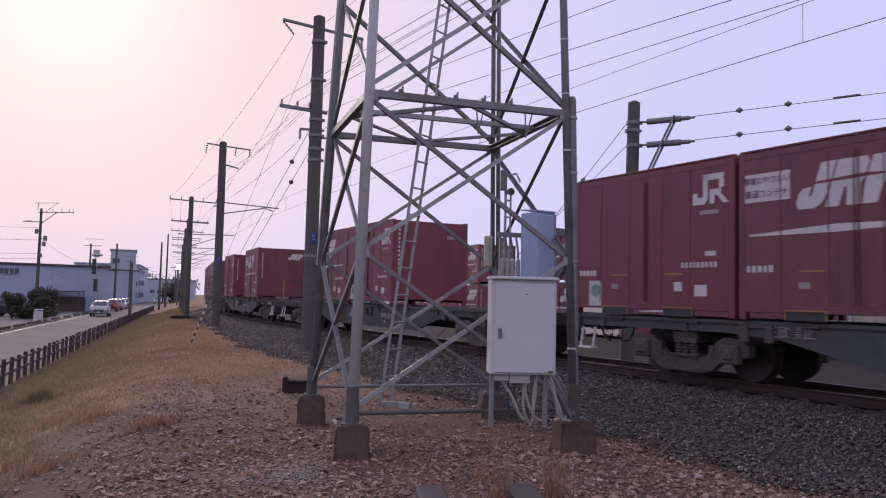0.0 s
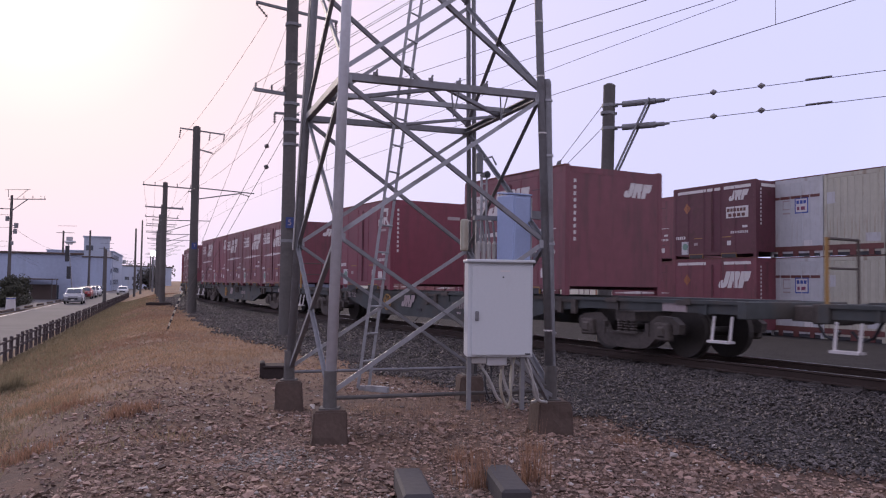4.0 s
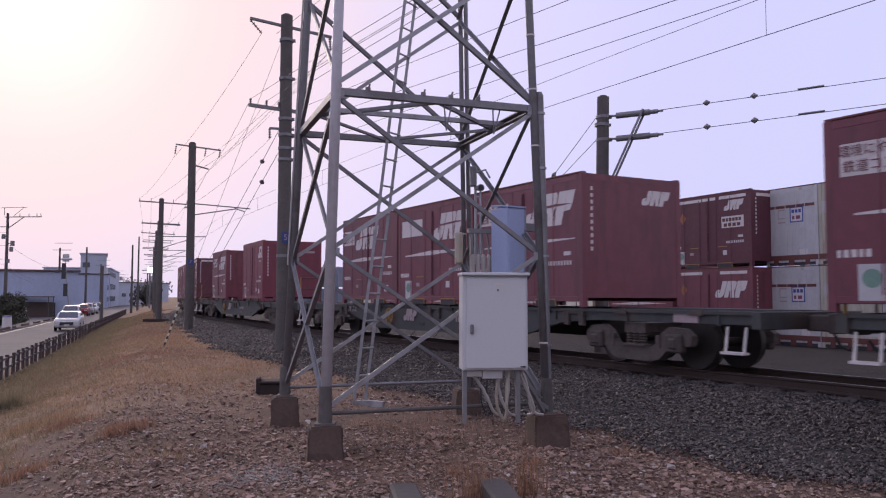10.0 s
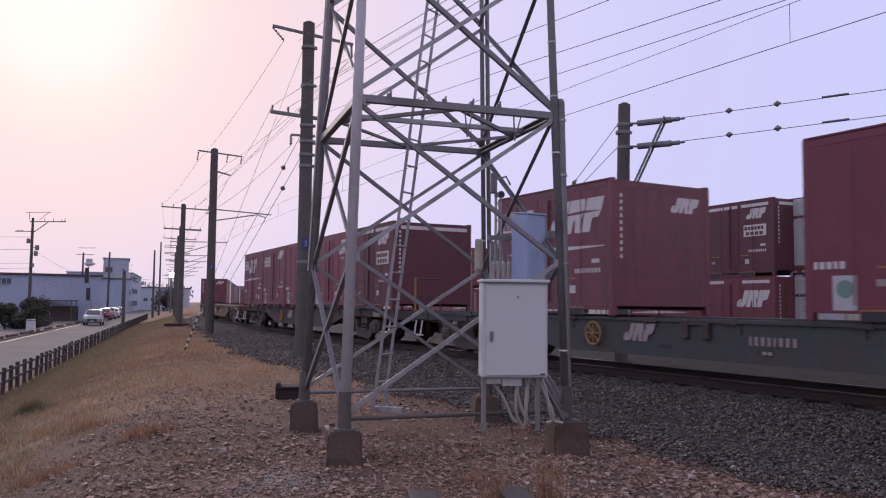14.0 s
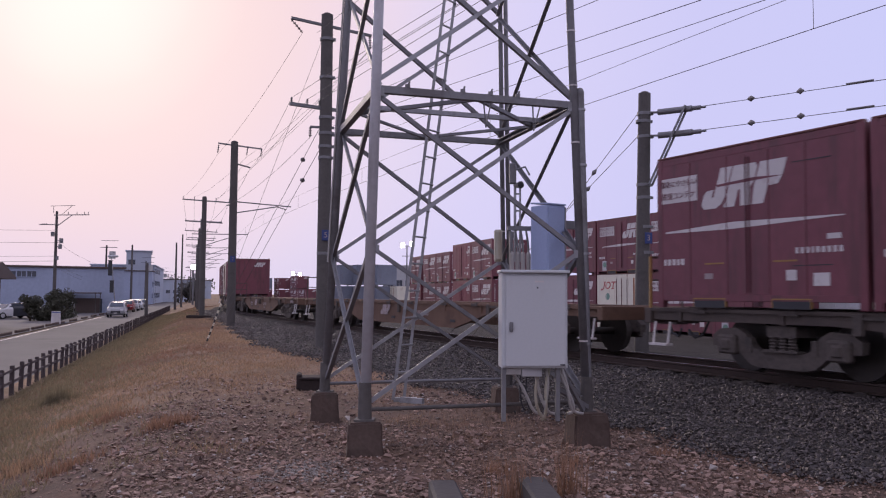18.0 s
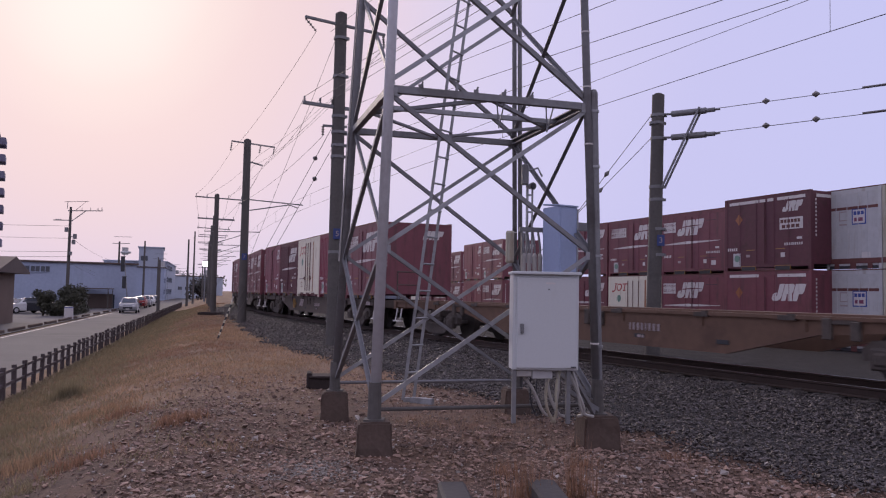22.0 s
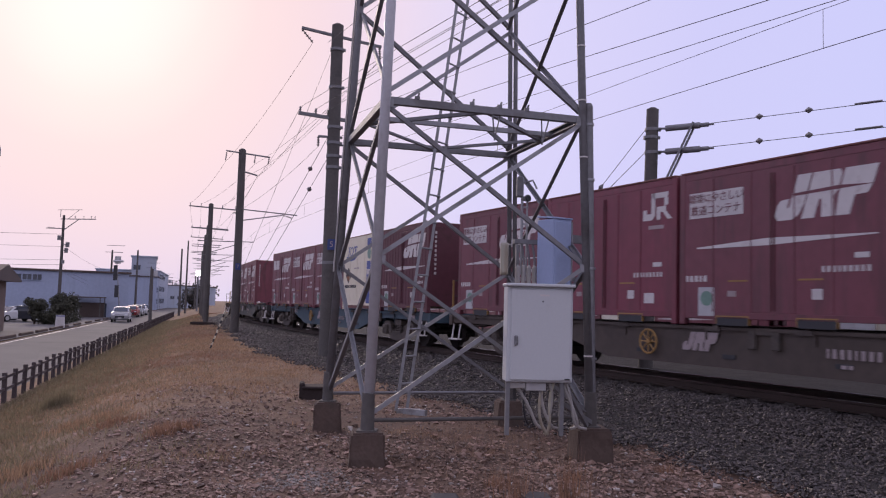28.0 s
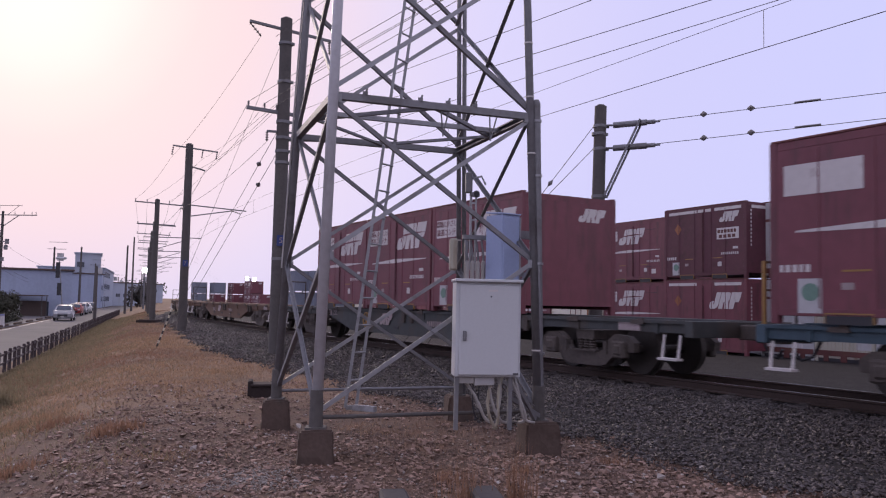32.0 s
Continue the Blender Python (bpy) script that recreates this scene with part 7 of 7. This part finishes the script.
on_road(SILVER, 68.0, -3.9)
on_road(RED, 92.0, -4.9)
on_road(DARK, 46.0, -14.5, 20, -0.97)
for a, b, yaw, ob, label in ((62.0, -12.6, 60, WHITE, "white compact car parked in the lot"), (79.0, -4.9, 107, DARK, "dark car parked along the road"), (100.0, -4.9, 107, SILVER, "silver car parked along the road"),
                             (62.0, -12.0, 20, DARK, "dark car parked in the lot"), (66.0, -15.0, 200, WHITE, "white car parked in the lot"), (56.0, -16.0, 200, RED, "red car parked in the lot"),
                             (108.0, -4.9, 107, WHITE, "white car parked along the road"), (118.0, -4.9, 107, DARK, "dark car parked along the road")):
    p = beside(a, b, -0.97 if b < -6 else -0.985)
    tagged(copy_thing(ob, pose(p.x, p.y, p.z, 0, 0, yaw)), label)
on_road(WHITE, 177, -1.75)
DRIVE = ((0, 177), (5, 112), (6, 98), (7, 84), (8, 69), (9, 56), (10, 43.5), (11, 32), (12, 21), (13, 11.5), (14, 2), (16, -18), (20, -60), (26, -122), (32, -185))
cp = tagged(empty("carport", pose(*beside(84.0, -9.2, -0.97), 0, 0, 17)), "low dark carport with a flat roof on thin posts", "carport")
part("roof", boxes((0, 0, 2.45, 3.4, 5.0, 0.14), bevel=0.02), ROOF_BROWN, cp)
for cx, cy in ((-1.55, -2.3), (1.55, -2.3), (-1.55, 2.3), (1.55, 2.3)):
    part("post", boxes((cx, cy, 1.2, 0.09, 0.09, 2.4)), MAST, cp)
part("back_panel", boxes((0, 2.2, 0.9, 3.0, 0.06, 1.8)), ROOF_BROWN, cp)
p = beside(47.4, -6.5, -1.0)
sgn.location = (p.x, p.y, -0.98)
for a, b in ((73, -9.2),):
    p = beside(a, b, -0.97)
    pl = tagged(empty("vending_cabinet", pose(p.x, p.y, p.z, 0, 0, 17)), "small pale cabinet at the road's edge", "cabinet")
    part("body", boxes((0, 0, 0.75, 0.9, 0.7, 1.5), bevel=0.04), PALE_GREY, pl)
    part("front_panel", boxes((0, -0.36, 0.85, 0.7, 0.03, 1.0)), WALL_WHITE, pl)


def make_street_lamp():
    m = tagged(empty("street_lamp", pose(-41.0, 99.6, -1.0)), "leaning grey street lamp hung with dark banners", "street lamp")
    bm = bmesh.new()
    tube(bm, (0, 0, 0), (-0.75, 0, 6.9), 0.09, 0.05, n=10)
    part("pole", bm, GALV, m)
    hd = boxes((-0.55, 0, 7.05, 1.3, 0.35, 0.28), bevel=0.1)
    part("lamp_head", hd, PALE_GREY, m, "pale oval lamp head")
    for z, h in ((5.6, 1.9), (3.3, 1.5)):
        bn = boxes((-0.11 * z - 0.22, -0.08, z, 0.5, 0.03, h), bevel=0.01)
        part("banner", bn, NEAR_BLACK, m, "dark hanging banner")
        part("banner_rod", boxes((-0.11 * z - 0.2, -0.05, z + h / 2, 0.7, 0.04, 0.04)), GALV_DARK, m)


make_street_lamp()


# ---- stones and grass ----
def stones(name, pts, sizes, material, label, category, seed, flat=0.7):
    """Rough eight-faced stones, each turned and stretched by chance."""
    rng = np.random.default_rng(seed)
    n = len(pts)
    base = np.array([(1, 0, 0), (-1, 0, 0), (0, 1, 0), (0, -1, 0), (0, 0, 1), (0, 0, -1)], float)
    tri = np.array([(0, 2, 4), (2, 1, 4), (1, 3, 4), (3, 0, 4), (2, 0, 5), (1, 2, 5), (3, 1, 5), (0, 3, 5)])
    q = rng.normal(size=(n, 4))
    q /= np.linalg.norm(q, axis=1, keepdims=True)
    w, x, y, z = q.T
    rot = np.stack([1 - 2 * (y * y + z * z), 2 * (x * y - z * w), 2 * (x * z + y * w), 2 * (x * y + z * w), 1 - 2 * (x * x + z * z), 2 * (y * z - x * w), 2 * (x * z - y * w), 2 * (y * z + x * w), 1 - 2 * (x * x + y * y)], 1).reshape(n, 3, 3)
    v = base[None] * rng.uniform(0.55, 1.25, (n, 6, 1)) + rng.normal(0, 0.18, (n, 6, 3))
    v = np.einsum("nij,nkj->nki", rot, v) * sizes[:, None, None]
    v[:, :, 2] *= flat
    v += np.asarray(pts)[:, None, :]
    f = (tri[None] + (np.arange(n) * 6)[:, None, None]).reshape(-1, 3)
    return bulk(name, v.reshape(-1, 3), f, material, label, category)


def track_points(rng, n, s0, s1, o0, o1):
    """Points strewn along the track, more where the walker stands near."""
    s = s0 + (s1 - s0) * rng.uniform(0, 1, n) ** 1.7
    o = rng.uniform(o0, o1, n)
    if o0 < -4:
        rim = bed_edge(s) + 0.15 + rng.normal(0, 0.14, n)
        s, o = s[-o < rim], o[-o < rim]
    t = np.array([LAY[int(math.floor(v / DS))] for v in s])
    f = (s / DS - np.floor(s / DS)) * DS
    x = t[:, 0] - np.sin(t[:, 2]) * f + np.cos(t[:, 2]) * (HALF + o)
    y = t[:, 1] + np.cos(t[:, 2]) * f + np.sin(t[:, 2]) * (HALF + o)
    return x, y


def scatter():
    rng = np.random.default_rng(7)
    x, y = track_points(rng, 100000, -7, 62, -5.2, -0.72)
    far = np.hypot(x, y)
    z = height(x, y) + rng.uniform(-0.01, 0.035, len(x))
    stones("ballast_stones", np.stack([x, y, z], 1), rng.uniform(0.011, 0.031, len(x)) * (0.85 + far / 40), BALLAST, "dark grey crushed-stone ballast beside the rails", "ballast", 1)
    x, y = track_points(rng, 36000, -6.5, 9, -5.2, -1.2)
    z = height(x, y) + rng.uniform(0.0, 0.03, len(x))
    stones("ballast_stones", np.stack([x, y, z], 1), rng.uniform(0.010, 0.028, len(x)), BALLAST, "dark grey crushed-stone ballast on the bed's shoulder", "ballast", 9)
    x, y = track_points(rng, 9000, -7, 40, -0.45, 0.45)
    stones("ballast_stones", np.stack([x, y, height(x, y) + 0.01], 1), rng.uniform(0.022, 0.05, len(x)), BALLAST, "dark grey crushed-stone ballast between the rails", "ballast", 2)
    x, y = track_points(rng, 7000, -7, 40, 0.7, 3.0)
    stones("ballast_stones", np.stack([x, y, height(x, y) + 0.01], 1), rng.uniform(0.022, 0.05, len(x)), BALLAST, "dark grey crushed-stone ballast beyond the rails", "ballast", 3)
    # gravel of the path, densest near the walker
    n = 90000
    r = 3.2 + 13.0 * rng.uniform(0, 1, n) ** 1.35
    th = rng.uniform(radians(-36), radians(38), n)
    x, y = r * np.sin(th), r * np.cos(th)
    d = lateral(x, y)
    e = (x - FX) * GY + (y - FY) * GX
    patch = np.array([noise.noise((px * 0.45, py * 0.45, 0.0)) for px, py in zip(x, y)])
    keep = (d < -3.6) & (e > 3.0 + 1.6 * patch + rng.normal(0, 0.5, n)) & (patch + rng.uniform(-0.5, 0.6, n) > -0.35 + 0.085 * np.maximum(r - 7.5, 0) + 0.06 * np.maximum(3.0 - x * 0 - e + 1.5, 0))
    x, y = x[keep], y[keep]
    size = rng.uniform(0.007, 0.024, len(x)) * (1 + 1.1 * (rng.uniform(0, 1, len(x)) > 0.9))
    stones("gravel_stones", np.stack([x, y, height(x, y) - 0.028 + size * 0.35], 1), size, GRAVEL, "brown and grey gravel strewn over the earth", "gravel", 4, 0.55)
    k = rng.uniform(0, 1, len(x)) > 0.955
    x, y = x[k] + 0.02, y[k]
    stones("pale_stones", np.stack([x, y, height(x, y) - 0.02], 1), rng.uniform(0.010, 0.030, len(x)), PALE_STONE, "scattered pale stones among the gravel", "gravel", 5, 0.6)
    # spilt pale grit before a footing
    n = 2600
    x, y = -1.30 + rng.normal(0, 0.26, n), 7.05 + rng.normal(0, 0.24, n)
    stones("spilt_grit", np.stack([x, y, height(x, y) - 0.026], 1), rng.uniform(0.006, 0.014, n), GRIT, "patch of spilt pale concrete grit", "gravel", 6, 0.5)
    x, y = -1.28 + rng.normal(0, 0.05, 5) * 4, 8.0 + rng.normal(0, 0.3, 5)
    stones("loose_rocks", np.array([(-2.05, 8.3, 0.0), (2.35, 7.2, 0.0), (-0.95, 7.95, 0.29), (-1.55, 10.0, 0.28), (2.9, 7.6, 0.0)]), np.array([0.05, 0.045, 0.05, 0.05, 0.07]), PALE_STONE, "few loose fist-sized rocks", "rocks", 8)


def blades(name, x, y, lo, hi, material, label, seed, lean=0.5, width=0.007):
    rng = np.random.default_rng(seed)
    n = len(x)
    z = height(x, y) - 0.04
    h = rng.uniform(lo, hi, n)
    a = rng.uniform(0, 2 * math.pi, n)
    dx, dy = np.cos(a), np.sin(a)
    far = np.hypot(x, y)
    w = width * (0.8 + far / 9)
    off = h * rng.uniform(0.1, lean, n)
    b = rng.uniform(0, 2 * math.pi, n)
    v = np.stack([np.stack([x - dx * w, y - dy * w, z], 1), np.stack([x + dx * w, y + dy * w, z], 1), np.stack([x + np.cos(b) * off, y + np.sin(b) * off, z + h], 1)], 1)
    f = np.arange(n * 3).reshape(n, 3)
    return bulk(name, v.reshape(-1, 3), f, material, label, "grass")


def strewn(rng, n, a0, a1, b0, b1, bias=1.6):
    a = a0 + (a1 - a0) * rng.uniform(0, 1, n) ** bias
    b = rng.uniform(b0, b1, n)
    x, y = FX - GX * a + GY * b, FY + GY * a + GX * b
    patch = np.array([noise.noise((px * 0.30, py * 0.30, 3.0)) + 0.7 * noise.noise((px * 1.3, py * 1.3, 5.0)) for px, py in zip(x, y)])
    return x, y, b, patch


def clear_of_bed(x, y, rng):
    d = lateral(x, y)
    return (d < -3.0) & (-d > bed_edge((y - Y0) * 1.06) + rng.normal(0.1, 0.25, len(x)))


def grass():
    rng = np.random.default_rng(11)
    # dry turf on the strip between slope and ballast: straw beyond, browner and thinner toward the gravel
    x, y, b, patch = strewn(rng, 460000, -14, 80, 0.3, 15.5, 1.35)
    near = np.hypot(x, y)
    broad = np.array([noise.noise((px * 0.10, py * 0.16, 21.0)) for px, py in zip(x, y)])
    tone = broad + 0.5 * patch + rng.uniform(-0.25, 0.25, len(x))
    keep = clear_of_bed(x, y, rng) & (near > 8.0) & (patch + rng.uniform(-0.4, 0.4, len(x)) > 0.55 - 1.1 * ease(near - 0.25 * np.abs(x), 8.5, 17.0))
    straw = keep & (tone > 0.20 - 0.30 * ease(near, 15, 19) * (1 - ease(near, 32, 40)))
    red = keep & ~straw & (tone < -0.30)
    blades("dry_grass", x[straw], y[straw], 0.02, 0.085, DRY_GRASS, "thin dry straw-coloured grass on the bank", 12, 1.3, 0.0032)
    blades("reddish_grass", x[red], y[red], 0.02, 0.075, RED_GRASS, "reddish-brown dry grass on the bank", 15, 1.3, 0.0032)
    brown = keep & ~straw & ~red
    blades("withered_grass", x[brown], y[brown], 0.015, 0.060, WITHERED, "low withered brown grass on the bank", 14, 1.5, 0.0032)
    x, y, b, patch = strewn(rng, 170000, -14, 75, 0.05, 5.0)
    keep = rng.uniform(0, 1, len(x)) < np.exp(-((b - 0.4) / (1.7 + 1.5 * patch)) ** 2)
    blades("green_grass", x[keep], y[keep], 0.03, 0.13, GREEN_GRASS, "low olive-green grass along the fence", 13, 1.2, 0.004)
    # single tufts
    for i, (cx, cy, r, h, m, label, k) in enumerate((
            (-4.6, 11.2, 0.36, 0.12, RED_GRASS, "low tuft of reddish dry grass on the bank", 420), (-8.2, 17.0, 0.34, 0.45, GREEN_GRASS, "small green weed on the bank", 500), (-7.4, 13.2, 0.3, 0.18, GREEN_GRASS, "small green weed on the bank", 300),
            (0.50, 6.25, 0.16, 0.50, RED_GRASS, "tall straw-coloured weed stalks among the gravel", 95), (0.93, 6.28, 0.13, 0.54, RED_GRASS, "tall reddish weed stalks among the gravel", 85),
            (-3.3, 9.6, 0.30, 0.16, RED_GRASS, "tuft of reddish dry grass on the bank", 420), (-4.9, 9.2, 0.45, 0.18, DRY_GRASS, "tuft of straw-coloured grass on the bank", 520), (-3.9, 8.4, 0.35, 0.15, RED_GRASS, "tuft of reddish dry grass on the bank", 420), (-5.6, 12.5, 0.6, 0.16, DRY_GRASS, "tuft of straw-coloured grass on the bank", 700),
            (0.2, 7.3, 1.3, 0.06, WITHERED, "low dry weeds before the tower", 700), (1.9, 6.9, 1.2, 0.06, WITHERED, "low dry weeds before the tower", 600), (0.3, 9.4, 1.3, 0.08, WITHERED, "dry weeds under the tower", 900),
            (0.45, 7.05, 0.12, 0.16, RED_GRASS, "small reddish weeds among the gravel", 50), (1.15, 7.4, 0.15, 0.14, RED_GRASS, "small reddish weeds beside a footing", 60), (2.1, 7.9, 0.2, 0.10, RED_GRASS, "small reddish weeds beside a footing", 60))):
        blades("weed_tuft", cx + rng.normal(0, r * 0.5, k), cy + rng.normal(0, r * 0.5, k), h * 0.35, h, m, label, 30 + i, 0.5 if h < 0.3 else 0.22, 0.0035 if h < 0.3 else 0.0026)


scatter()
grass()


motions()
